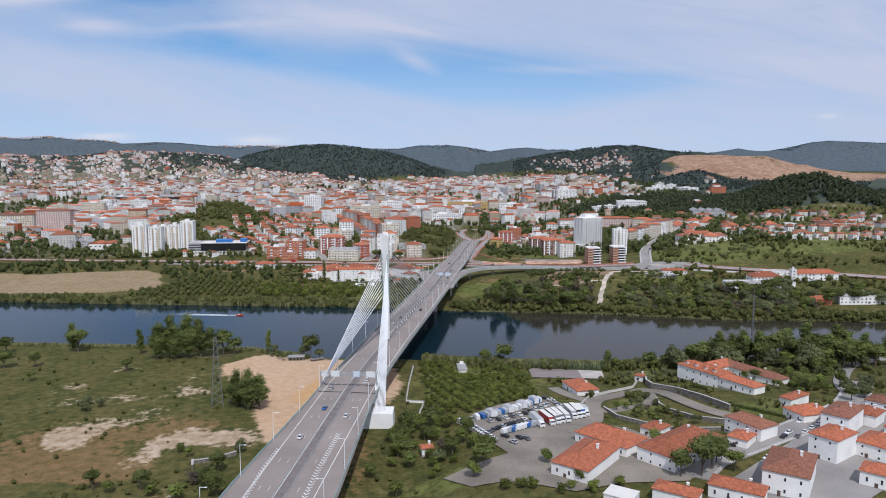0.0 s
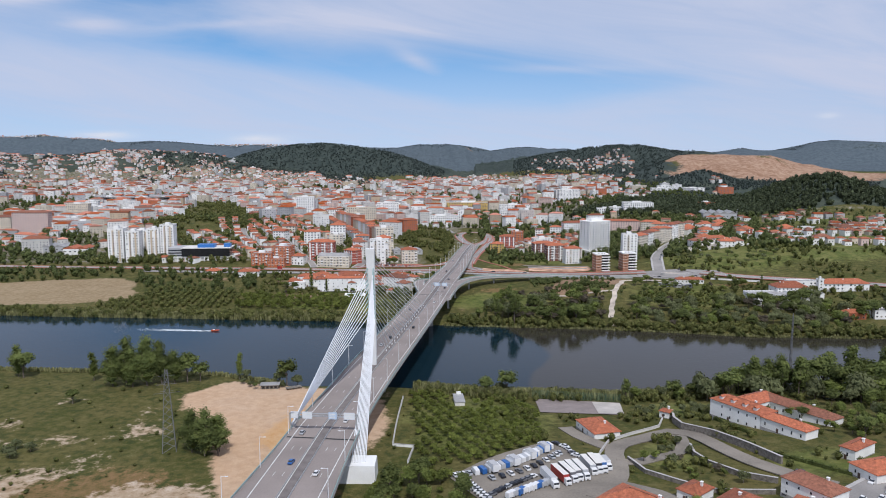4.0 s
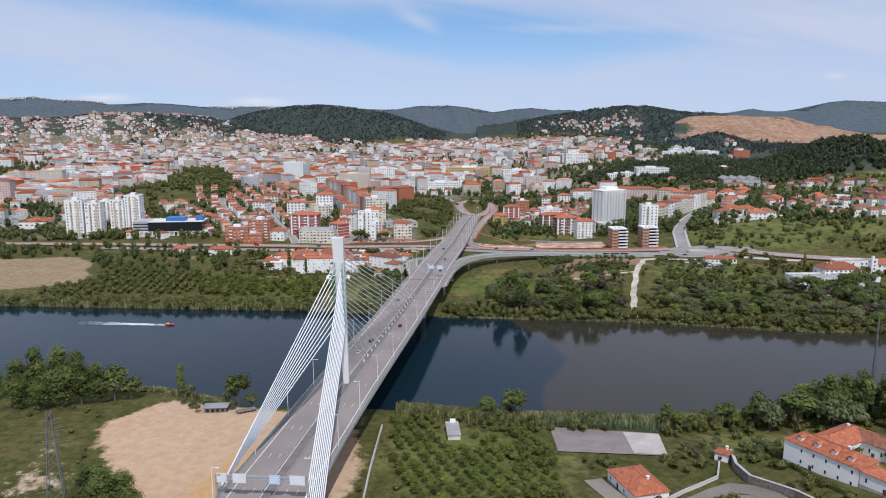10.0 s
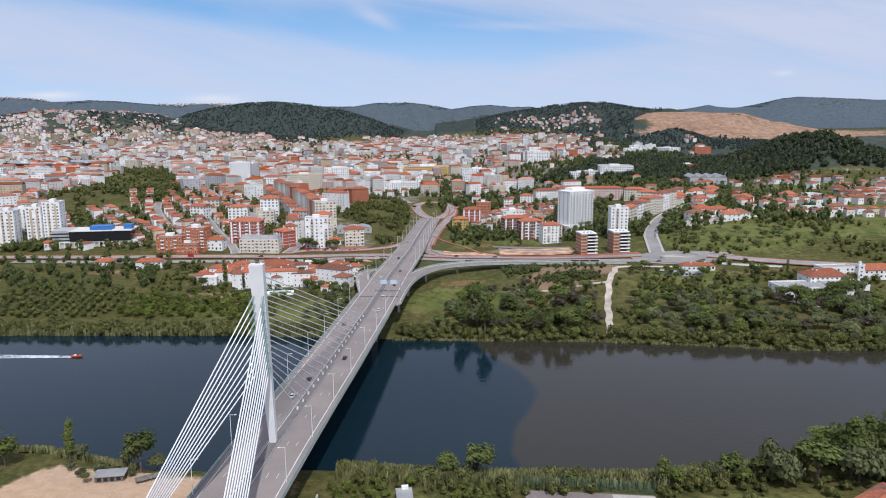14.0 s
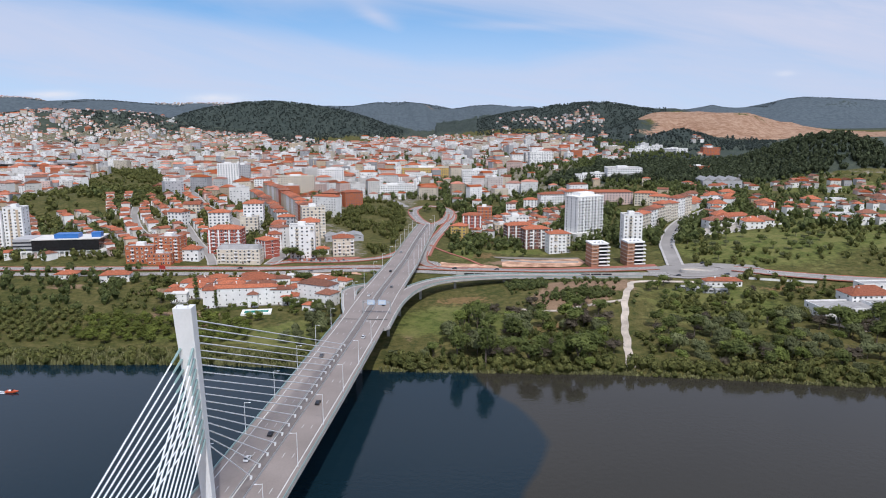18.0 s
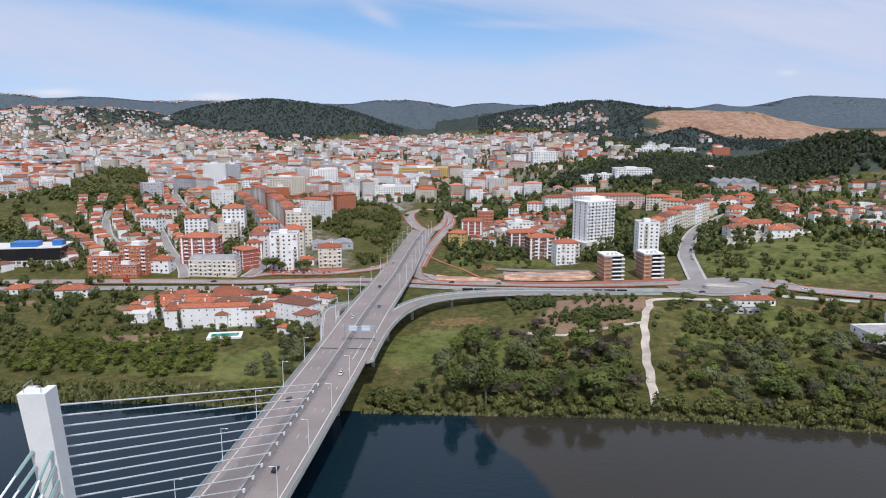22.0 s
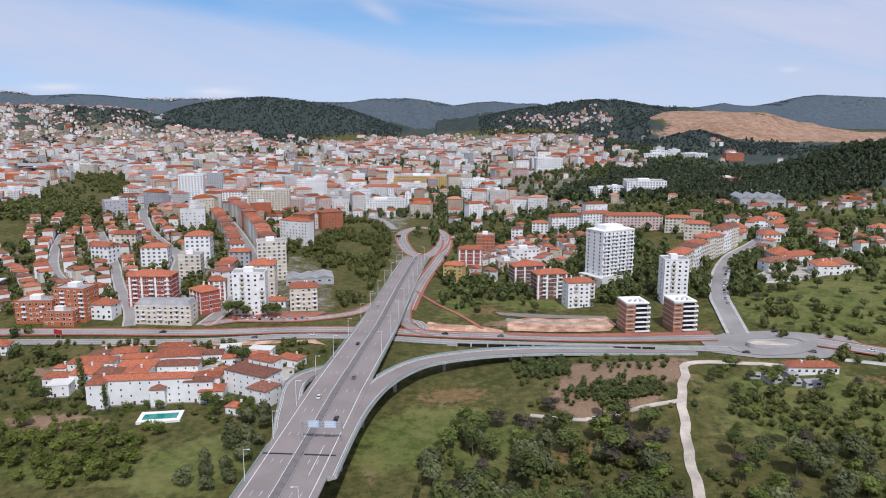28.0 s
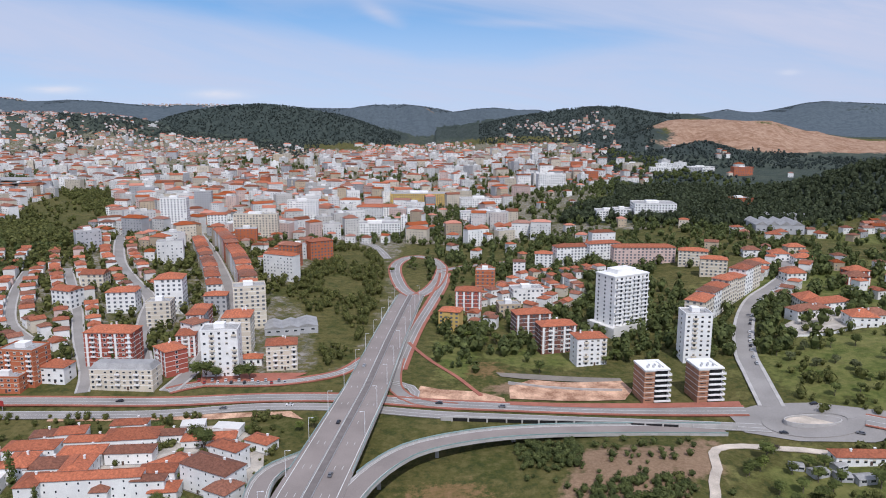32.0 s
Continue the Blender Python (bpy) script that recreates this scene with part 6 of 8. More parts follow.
# small houses stepping along the hill streets
def street_houses(pts, offs, step, seed, hmin=5.0, hmax=9.0, ymax=1250):
    r = random.Random(seed)
    line = resample(pts, 1.0)
    d = 0.0
    for side in offs:
        i = int(r.uniform(0, step))
        while i < len(line) - 2:
            (x0, y0), (x1, y1) = line[i], line[i + 1]
            l = math.hypot(x1 - x0, y1 - y0) or 1
            sx, sy = (y1 - y0) / l, -(x1 - x0) / l
            x, y = x0 + sx * side, y0 + sy * side
            i += int(step * r.uniform(0.9, 1.25))
            if any((x - q[0]) ** 2 + (y - q[1]) ** 2 < (q[2] + 5) ** 2 for q in TAKEN) or y > ymax:
                continue
            TAKEN.append((x, y, 6))
            yaw = math.degrees(math.atan2(sx * (-1 if side > 0 else 1), -sy * (-1 if side > 0 else 1)))
            if abs(yaw) > 90:
                yaw += 180
            w, dd, h = r.uniform(7, 10), r.uniform(7.5, 10.5), r.uniform(hmin, hmax)
            t = thing("house", x, y, ground(x, y), yaw, "small white terraced house with a clay tile roof", "house", "hill houses")
            part("wall", boxes("wall", [(-w / 2, w / 2, -dd / 2, dd / 2, -4, h)], M[r.choice(["white", "white", "white", "cream", "annex", "pink"])]), t)
            v, f = hip_roof(w, dd, 1.9, 0.4, r.random() < 0.45)
            part("roof", mesh("roof", [(a, b, c + h + 0.25) for a, b, c in v], f, M["tile"] if r.random() < 0.7 else M["tile_old"]), t)
            for k in range(2):
                o = part("window", WIN, t)
                o.matrix_basis = Matrix.LocRotScale(((-0.22 if k % 2 else 0.22) * w, -dd / 2, 1.0 + (3.0 if h > 6.5 else 0.0)), None, (1.3, 1, 1.4))


street_houses([(-181, 948), (-210, 1010), (-262, 1110), (-285, 1160)], (-10, 10), 9.5, 3)
street_houses([(-194, 925), (-238, 972), (-271, 1039), (-291, 1099), (-310, 1160)], (-10, 10), 9.5, 4)
street_houses([(-162, 1031), (-198, 1088), (-236, 1160), (-270, 1245)], (-12, 12), 10, 5)
street_houses([(-230, 905), (-262, 950), (-310, 1010), (-350, 1060)], (-9, 9), 10.5, 6)
street_houses([(-320, 905), (-345, 960), (-380, 1020), (-410, 1060)], (-9, 9), 11, 14)
street_houses([(-250, 1010), (-300, 1075), (-330, 1150)], (-9, 9), 11, 15)
street_houses([(-205, 905), (-225, 945), (-250, 990)], (-8, 8), 11, 16)
street_houses([(120, 1010), (160, 1040), (190, 1080), (180, 1130)], (-9, 9), 11, 8)
street_houses([(95, 1062), (140, 1088), (200, 1112)], (-9, 9), 11, 17)
street_houses([(105, 1100), (160, 1135), (230, 1155)], (-9, 9), 12, 18)
street_houses([(85, 1010), (110, 1000), (150, 1020)], (-8, 8), 11, 19)
street_houses([(318, 1008), (352, 1042), (400, 1110), (430, 1180)], (-16, 16), 15, 9)
street_houses([(400, 1000), (470, 1020), (560, 1040), (640, 1060)], (-12, 12), 18, 10)
street_houses([(420, 940), (520, 930), (640, 950)], (-12, 12), 17, 12)
street_houses([(-300, 880), (-330, 900), (-420, 930)], (18, 34), 16, 13)

ROADP = np.array(ROADS)


def off_road(x, y, gap):
    return bool(np.min((ROADP[:, 0] - x) ** 2 + (ROADP[:, 1] - y) ** 2) > gap * gap)


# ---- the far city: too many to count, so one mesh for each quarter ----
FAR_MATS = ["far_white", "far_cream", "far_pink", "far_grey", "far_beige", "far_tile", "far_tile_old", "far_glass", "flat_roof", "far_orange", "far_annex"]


def far_city(name, label, n, box, seed, hlo, hhi, tall, keep, small=1.0, bare=0.15):
    r = np.random.RandomState(seed)
    v, f, mi = [], [], []
    made = 0
    cell = {}
    for _ in range(n * 6):
        if made >= n:
            break
        x, y = r.uniform(box[0], box[1]), r.uniform(box[2], box[3])
        if not keep(x, y, r):
            continue
        key = (int(x // 60), int(y // 60))
        rs = np.random.RandomState((key[0] * 7919 + key[1] * 104729) % 100003)
        yaw = rs.uniform(-0.6, 0.6)
        x = (x // 22 + 0.5) * 22 + r.uniform(-4, 4)
        y = (y // 24 + 0.5) * 24 + r.uniform(-4, 4)
        k2 = (int(x // 20), int(y // 22))
        if k2 in cell or any((x - q[0]) ** 2 + (y - q[1]) ** 2 < (q[2] + 8) ** 2 for q in TAKEN if abs(q[1] - y) < 60):
            continue
        cell[k2] = 1
        made += 1
        big = r.rand() < tall(x, y)
        w, d = (r.uniform(14, 34), r.uniform(11, 15)) if big else (r.uniform(8, 15) * small, r.uniform(8, 12) * small)
        h = r.uniform(hhi * 0.55, hhi) if big else r.uniform(hlo, hlo * 1.7)
        z = float(height(x, y))
        ca, sa = math.cos(yaw), math.sin(yaw)

        def P(a, b, c):
            return (x + a * ca - b * sa, y + a * sa + b * ca, z + c)

        wmi = int(r.choice([0, 0, 0, 0, 0, 0, 1, 1, 2, 4, 3, 10, 10, 9 if big and r.rand() < 0.4 else 0]))
        n0 = len(v)
        v += [P(*q) for q in box_verts(-w / 2, w / 2, -d / 2, d / 2, -6, h)]
        f += [tuple(i + n0 for i in q) for q in BOXF[2:]]
        mi += [wmi] * 4
        if big and r.rand() < 0.38:
            f.append(tuple(i + n0 for i in BOXF[1]))
            mi.append(8)
            n0 = len(v)
            v += [P(*q) for q in box_verts(-w * 0.15, w * 0.15, -d * 0.2, d * 0.2, h, h + 2.8)]
            f += [tuple(i + n0 for i in q) for q in BOXF[1:]]
            mi += [0] * 5
        else:
            rv, rf = hip_roof(w, d, min(w, d) * r.uniform(0.2, 0.28), 0.5, r.rand() < 0.3)
            n0 = len(v)
            v += [P(a, b, c + h + 0.2) for a, b, c in rv[:6]]
            rf = [q for q in rf if max(q) < 6]
            f += [tuple(i + n0 for i in q) for q in rf]
            mi += [5 if r.rand() < 0.6 else 6] * len(rf)
        for fl in range(max(1, int(h / 3.2))):
            z0 = fl * 3.2 + 1.0
            cols = max(1, int(w / 3.6))
            for c in range(cols):
                if z0 + 1.4 > h or r.rand() < bare:
                    continue
                px = -w / 2 + (c + 0.5) * w / cols
                n0 = len(v)
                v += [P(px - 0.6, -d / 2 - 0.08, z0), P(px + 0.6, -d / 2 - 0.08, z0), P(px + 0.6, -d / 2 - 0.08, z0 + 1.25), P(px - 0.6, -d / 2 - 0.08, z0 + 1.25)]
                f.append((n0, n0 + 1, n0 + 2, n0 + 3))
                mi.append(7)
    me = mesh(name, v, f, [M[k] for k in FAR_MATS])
    me.polygons.foreach_set("material_index", mi)
    ob = tagged(new(name, me), label, "city", kind="stuff")


def free(x, y, r):
    return not (inside(x, y, WOODS) or inside(x, y, GREENHILL) or inside(x, y, THICKET) or math.hypot(x - 45, (y - 1190) * 0.6) < 60 or (-70 < x < 95 and y < 1340))


def keep_mid(x, y, r):
    if y < 1330 and (not off_road(x, y, 13) or (x > 60 and r.rand() < 0.75)):
        return False
    if x > -60 and y < 1850 and r.rand() < 0.6:
        return False
    return bool(free(x, y, r)) and abs(x) < 0.66 * (y - 60) and not (x > 215 and y < 1800 and r.rand() < 0.8)


def keep_far(x, y, r):
    p = 0.85 if math.sin(x * 0.006 + 1) * math.cos(y * 0.005) > -0.15 else 0.12
    if x > 0.25 * (y - ORG_Y):
        p *= 0.04
    return bool(free(x, y, r)) and abs(x) < 0.66 * (y - 60) and r.rand() < p


def keep_hill(x, y, r):
    """Streets of houses stepping up the slopes, thickest in the west."""
    d = y - ORG_Y
    u = (x - ORG_X) / d
    if abs(u) > 0.66 or inside(x, y, WOODS):
        return False
    patch_n = math.sin(x * 0.008 + 1) + math.cos(y * 0.007 + x * 0.002) + 0.6 * math.sin(x * 0.021 + y * 0.013)
    if u < -0.09 and d < 3560:
        if u > -0.3 and d > 3050 - 900 * (u + 0.3) * 0.3:
            return patch_n > 0.6 and d < 3150 and r.rand() < 0.7
        step_up = (ground(x, y) * 0.055 + math.sin(x * 0.005)) % 1 < 0.6
        return bool(r.rand() < (0.85 if step_up and patch_n > -0.4 else 0.06))
    if u < 0.12:
        return bool(d < 3080 and patch_n > -0.5 and r.rand() < 0.8)
    if u < 0.27:
        return bool(d < 3430 and r.rand() < (0.4 if patch_n > 0.2 and (d < 2800 or (u > 0.14 and d > 3150)) else 0.03))
    if u < 0.32:
        return bool(d < 2500 and patch_n > 0.9 and r.rand() < 0.2)
    return False


def keep_crest(x, y, r):
    d = y - ORG_Y
    u = (x - ORG_X) / d
    return bool((u < -0.47 or -0.33 < u < -0.21) and 4380 < d < 4440 and r.rand() < 0.8)


far_city("near_city_quarter", "dense quarter of white apartment blocks and tiled houses", 1000, (-900, 520, 1130, 1950), 21, 6.5, 25, lambda x, y: (0.42 if y > 1300 else 0.16) if x < 250 else 0.1, keep_mid, 1.0, 0.2)
far_city("middle_city_quarter", "crowded white and red-roofed city quarter", 1700, (-1650, 900, 1900, 2750), 22, 6, 26, lambda x, y: 0.34, keep_far, 1.0, 0.35)
far_city("hillside_suburbs", "white houses in rows up the hillsides", 2700, (-2500, 1150, 2600, 3800), 23, 5, 15, lambda x, y: 0.10, keep_hill, 0.8, 0.5)
far_city("ridge_houses", "white houses along the crest of the last ridge", 130, (-2900, -850, 4520, 4620), 26, 5, 9, lambda x, y: 0.05, keep_crest, 0.9, 0.7)
far_city("eastern_suburbs", "white houses with tiled roofs among trees", 95, (420, 1000, 1080, 1330), 24, 5, 8, lambda x, y: 0.02, lambda x, y, r: bool(free(x, y, r)) and math.sin(x * 0.02 + 1) + math.cos(y * 0.035) > -0.2 and r.rand() < 0.5, 1.1, 0.5)
far_city("western_suburbs", "white houses and blocks west of the hill", 150, (-1100, -420, 930, 1290), 25, 6, 22, lambda x, y: 0.2, lambda x, y, r: bool(free(x, y, r)) and r.rand() < 0.5)


# ---- trees ----
def crown_mesh(name, seed, lobes, n, leaf, material, droop=0.0):
    """Leaf clumps set on the shells of several lobes, with gaps; lobes: x, y, z, radius, height factor."""
    r = np.random.RandomState(seed)
    v, f = [], []
    wgt = np.array([l[3] ** 2 for l in lobes])
    pick = r.choice(len(lobes), n, p=wgt / wgt.sum())
    for k in pick:
        cx, cy, cz, rad, hf = lobes[k]
        u = r.normal(size=3)
        u /= np.linalg.norm(u)
        if u[2] < -0.35:
            u[2] *= -0.6
        rr = rad * r.uniform(0.7, 1.18)
        c = np.array([cx, cy, cz]) + u * rr * np.array([1, 1, hf])
        a = np.cross(u + r.normal(size=3) * 0.5, [0.3, 0.2, 1.0])
        a /= np.linalg.norm(a) + 1e-6
        b = np.cross(u, a) + np.array([0, 0, -droop])
        s = leaf * r.uniform(0.55, 1.35)
        n0 = len(v)
        v += [tuple(c - a * s), tuple(c - b * s * 0.7 - u * s * 0.3), tuple(c + a * s), tuple(c + b * s * 0.7 + u * s * 0.25)]
        f += [(n0, n0 + 1, n0 + 2), (n0 + 2, n0 + 3, n0)]
    for cx, cy, cz, rad, hf in lobes:
        n0 = len(v)
        q = rad * 0.74
        ring = [(cx + q * math.cos(t) * r.uniform(0.8, 1.1), cy + q * math.sin(t) * r.uniform(0.8, 1.1), cz + r.uniform(-0.2, 0.2) * q) for t in np.linspace(0, 2 * math.pi, 7)[:-1]]
        v += ring + [(cx, cy, cz + q * hf), (cx, cy, cz - q * hf * 0.8)]
        for i in range(6):
            f += [(n0 + i, n0 + (i + 1) % 6, n0 + 6), (n0 + (i + 1) % 6, n0 + i, n0 + 7)]
    return mesh(name, v, f, material)


def trunk_mesh(name, h, r0, limbs, seed):
    rr = random.Random(seed)
    v, f = [], []

    def limb(a, b, ra, rb_):
        n0 = len(v)
        q = (Vector(b) - Vector(a)).to_track_quat("Z", "Y").to_matrix()
        for c, rad in ((a, ra), (b, rb_)):
            for i in range(5):
                t = 2 * math.pi * i / 5
                v.append(tuple(Vector(c) + q @ Vector((rad * math.cos(t), rad * math.sin(t), 0))))
        f.extend((n0 + i, n0 + (i + 1) % 5, n0 + 5 + (i + 1) % 5, n0 + 5 + i) for i in range(5))

    limb((0, 0, -1.0), (0.1, 0, h * 0.45), r0, r0 * 0.7)
    for k in range(limbs):
        an = k * 2.4 + rr.uniform(-0.4, 0.4)
        limb((0.1, 0, h * rr.uniform(0.35, 0.45)), (math.cos(an) * h * 0.22, math.sin(an) * h * 0.22, h * rr.uniform(0.65, 0.85)), r0 * 0.5, r0 * 0.15)
    return mesh(name, v, f, M["bark"])


def lobes_round(seed, rad, z, n=5):
    r = random.Random(seed)
    out = [(0, 0, z, rad * 0.75, 0.85)]
    for k in range(n):
        a = k * 2.4 + r.uniform(-0.5, 0.5)
        out.append((math.cos(a) * rad * 0.5, math.sin(a) * rad * 0.5, z + r.uniform(-0.35, 0.45) * rad, rad * r.uniform(0.4, 0.62), r.uniform(0.75, 1.0)))
    return out


def lobes_tall(seed, rad, z0, z1, n=5):
    r = random.Random(seed)
    return [(r.uniform(-0.3, 0.3) * rad, r.uniform(-0.3, 0.3) * rad, z0 + (z1 - z0) * k / (n - 1), rad * (1.0 - 0.5 * abs(k / (n - 1) - 0.35)) * r.uniform(0.8, 1.05), 1.25) for k in range(n)]


KINDS = {
    "citrus": [(trunk_mesh("citrus_trunk", 2.6, 0.14, 3, s), crown_mesh("citrus_crown", s, lobes_round(s, 2.7, 2.6), 330, 0.36, M["green_leaf"])) for s in (1, 2, 3)],
    "broadleaf": [(trunk_mesh("broadleaf_trunk", 8, 0.3, 5, s), crown_mesh("broadleaf_crown", s, lobes_round(s, 4.2, 6.6, 7), 720, 0.46, M["dark_leaf"])) for s in (4, 5, 6)],
    "willow": [(trunk_mesh("willow_trunk", 6, 0.25, 6, s), crown_mesh("willow_crown", s, lobes_round(s, 4.0, 5.0, 8), 700, 0.44, M["grey_leaf"], 0.7)) for s in (7, 8, 9)],
    "poplar": [(trunk_mesh("poplar_trunk", 14, 0.32, 6, s), crown_mesh("poplar_crown", s, lobes_tall(s, 2.9, 5, 17, 6), 1100, 0.45, M["fresh_leaf"])) for s in (10, 11)],
    "gum": [(trunk_mesh("gum_trunk", 13, 0.28, 6, s), crown_mesh("gum_crown", s, lobes_tall(s, 2.6, 7, 13, 4) + lobes_round(s, 2.6, 9, 3), 760, 0.42, M["dark_leaf"], 0.3)) for s in (12, 13)],
    "fresh": [(trunk_mesh("fresh_trunk", 7, 0.25, 5, s), crown_mesh("fresh_crown", s, lobes_round(s, 3.6, 5.2, 7), 620, 0.42, M["fresh_leaf"])) for s in (14, 15)],
    "grove": [(trunk_mesh("grove_trunk", 21, 0.38, 9, s), crown_mesh("grove_crown", s, lobes_tall(s, 5.2, 5, 21, 7) + lobes_round(s, 7.0, 11, 8), 4200, 0.46, M["dark_leaf"])) for s in (17, 18, 19)],
    "bare": [(trunk_mesh("bare_trunk", 7, 0.2, 10, s), crown_mesh("bare_crown", s, lobes_round(s, 3.4, 4.2, 7), 520, 0.26, M["bare_leaf"])) for s in (20, 21)],
    "cypress": [(trunk_mesh("cypress_trunk", 6, 0.2, 2, 16), crown_mesh("cypress_crown", 16, lobes_tall(16, 1.3, 2.5, 10, 6), 480, 0.3, M["dark_leaf"]))],
}
TREE_LABEL = {"citrus": ("orchard_tree", "low round dark green citrus tree in orchard grass", "orchard trees"), "broadleaf": ("broadleaf_tree", "dark green broad-crowned tree", "broadleaf trees"),
              "willow": ("willow_tree", "grey-green bushy willow beside the river", "willow trees"), "poplar": ("poplar_tree", "tall green poplar on the river bank", "poplar trees"),
              "gum": ("eucalyptus_tree", "slender dark eucalyptus with a bare pale trunk", "eucalyptus trees"), "fresh": ("young_tree", "bright green young leafy tree", "young trees"), "grove": ("riverside_tree", "very tall dense dark green riverside tree", "riverside trees"), "bare": ("bare_tree", "grey-brown bush with few leaves on the river bank", "bare bushes"), "cypress": ("cypress_tree", "narrow dark green cypress", "cypress trees")}
rt = random.Random(5)


def tree(kind, x, y, s=1.0):
    tm, cm = rt.choice(KINDS[kind])
    nm, lab, grp = TREE_LABEL[kind]
    t = tagged(new(nm), lab, "tree", grp)
    t.matrix_basis = pose(x, y, ground(x, y) - 0.1, 0, 0, rt.uniform(0, 360)) @ Matrix.Diagonal((s * rt.uniform(0.9, 1.1), s * rt.uniform(0.9, 1.1), s * rt.uniform(0.88, 1.15), 1))
    part("trunk", tm, t)
    part("crown", cm, t)


def spread(poly, n, seed, gap):
    r = random.Random(seed)
    xs, ys_ = [p[0] for p in poly], [p[1] for p in poly]
    out = []
    for _ in range(n * 30):
        if len(out) >= n:
            break
        x, y = r.uniform(min(xs), max(xs)), r.uniform(min(ys_), max(ys_))
        if inside(x, y, poly) and all((x - a) ** 2 + (y - b) ** 2 > gap * gap for a, b in out):
            out.append((x, y))
    return out


def rows_in(poly, step, turn, jitter, seed, skip=0.0):
    r = random.Random(seed)
    ca, sa = math.cos(turn), math.sin(turn)
    out = []
    for i in range(-80, 81):
        for j in range(-80, 81):
            x = sum(p[0] for p in poly) / len(poly) + step * (i * ca - j * sa) + r.uniform(-jitter, jitter)
            y = sum(p[1] for p in poly) / len(poly) + step * (i * sa + j * ca) + r.uniform(-jitter, jitter)
            if inside(x, y, poly) and r.random() > skip:
                out.append((x, y))
    return out


GLADE = [(4, 452), (30, 452), (38, 425), (20, 412), (4, 425)]
for x, y in rows_in([(-16, 452), (34, 458), (52, 423), (49, 366), (20, 338), (-6, 344)], 5.5, 0.35, 0.5, 31, 0.03):
    if not inside(x, y, LOT) and not (inside(x, y, GLADE) and rt.random() < 0.75):
        tree("citrus", x, y, rt.uniform(0.64, 0.90))
for x, y in rows_in([(-185, 742), (-146, 740), (-80, 733), (-64, 690), (-90, 682), (-170, 690), (-190, 700)], 7.0, 0.15, 1.6, 32, 0.15):
    if not (-78 < x < -52 and y < 722):
        tree("citrus", x, y, rt.uniform(1.0, 1.6))
BANK = [(24, 648), (70, 640), (128, 634), (140, 655), (150, 690), (150, 728), (105, 738), (72, 742), (56, 716), (34, 676)]
for x, y in spread(BANK, 84, 33, 6.8):
    if y < 690 + 14 * math.sin(x * 0.07) or rt.random() < 0.7:
        tree(rt.choice(["broadleaf", "broadleaf", "gum", "willow", "fresh", "bare", "bare"]), x, y, rt.uniform(0.8, 1.75) if x > 40 else rt.uniform(0.5, 0.9))
for x, y, k, s_ in ((70, 648, "grove", 0.62), (76, 652, "grove", 0.55), (104, 644, "grove", 0.66), (111, 650, "grove", 0.58), (98, 652, "grove", 0.6), (118, 646, "grove", 0.5), (64, 700, "gum", 1.2), (57, 712, "gum", 1.0), (12, 652, "willow", 0.8), (20, 650, "fresh", 0.6), (122, 690, "bare", 1.6), (132, 700, "bare", 1.5), (138, 688, "bare", 1.4), (88, 694, "bare", 1.7)):
    tree(k, x, y, s_)
for x, y in spread([(158, 640), (200, 622), (250, 608), (330, 606), (345, 640), (300, 690), (230, 708), (178, 700)], 92, 34, 6.5):
    tree(rt.choice(["willow", "willow", "willow", "broadleaf", "bare", "fresh"]), x, y, rt.uniform(0.9, 1.45))
for x, y in ((212, 778), (218, 783), (197, 764), (204, 768), (250, 751), (228, 722), (202, 726), (236, 728), (186, 712), (258, 742), (268, 752), (276, 738), (290, 742), (300, 750), (308, 735)):
    tree(rt.choice(["broadleaf", "fresh", "bare"]), x, y, rt.uniform(0.7, 1.05))
for x, y in ((-45, 725), (-39, 735), (-30, 730), (-34, 702), (-47, 690), (-41, 712), (-36, 718), (-50, 700), (-40, 695), (-33, 742), (-44, 680), (-54, 684), (-36, 685), (-30, 715)):
    tree("willow", x, y, rt.uniform(0.75, 1.1))
for x, y, k, s in ((-57, 803, "broadleaf", 1.2), (-14, 824, "fresh", 0.7), (-7, 826, "broadleaf", 0.7), (-130, 768, "cypress", 1.9), (-100, 752, "fresh", 0.5), (-40, 822, "fresh", 0.6), (-122, 800, "fresh", 0.7), (-68, 800, "fresh", 0.6), (-62, 778, "fresh", 0.6), (-30, 762, "broadleaf", 0.8), (-24, 770, "willow", 0.8), (-60, 748, "cypress", 1.0), (-52, 752, "broadleaf", 0.7), (-47, 748, "fresh", 0.7), (-56, 744, "broadleaf", 0.6), (-42, 752, "broadleaf", 0.6), (-145, 760, "broadleaf", 0.9), (-155, 768, "broadleaf", 0.8), (-160, 778, "fresh", 0.8), (-168, 790, "broadleaf", 0.8), (-150, 745, "bare", 0.7), (-120, 752, "fresh", 0.5), (-165, 812, "broadleaf", 0.9), (-178, 818, "broadleaf", 0.8), (-105, 822, "fresh", 0.6), (-88, 826, "broadleaf", 0.6)):
    tree(k, x, y, s)
for x, y in spread([(190, 770), (240, 775), (240, 745), (200, 735)], 12, 35, 6):
    tree("broadleaf", x, y, rt.uniform(0.55, 0.85))
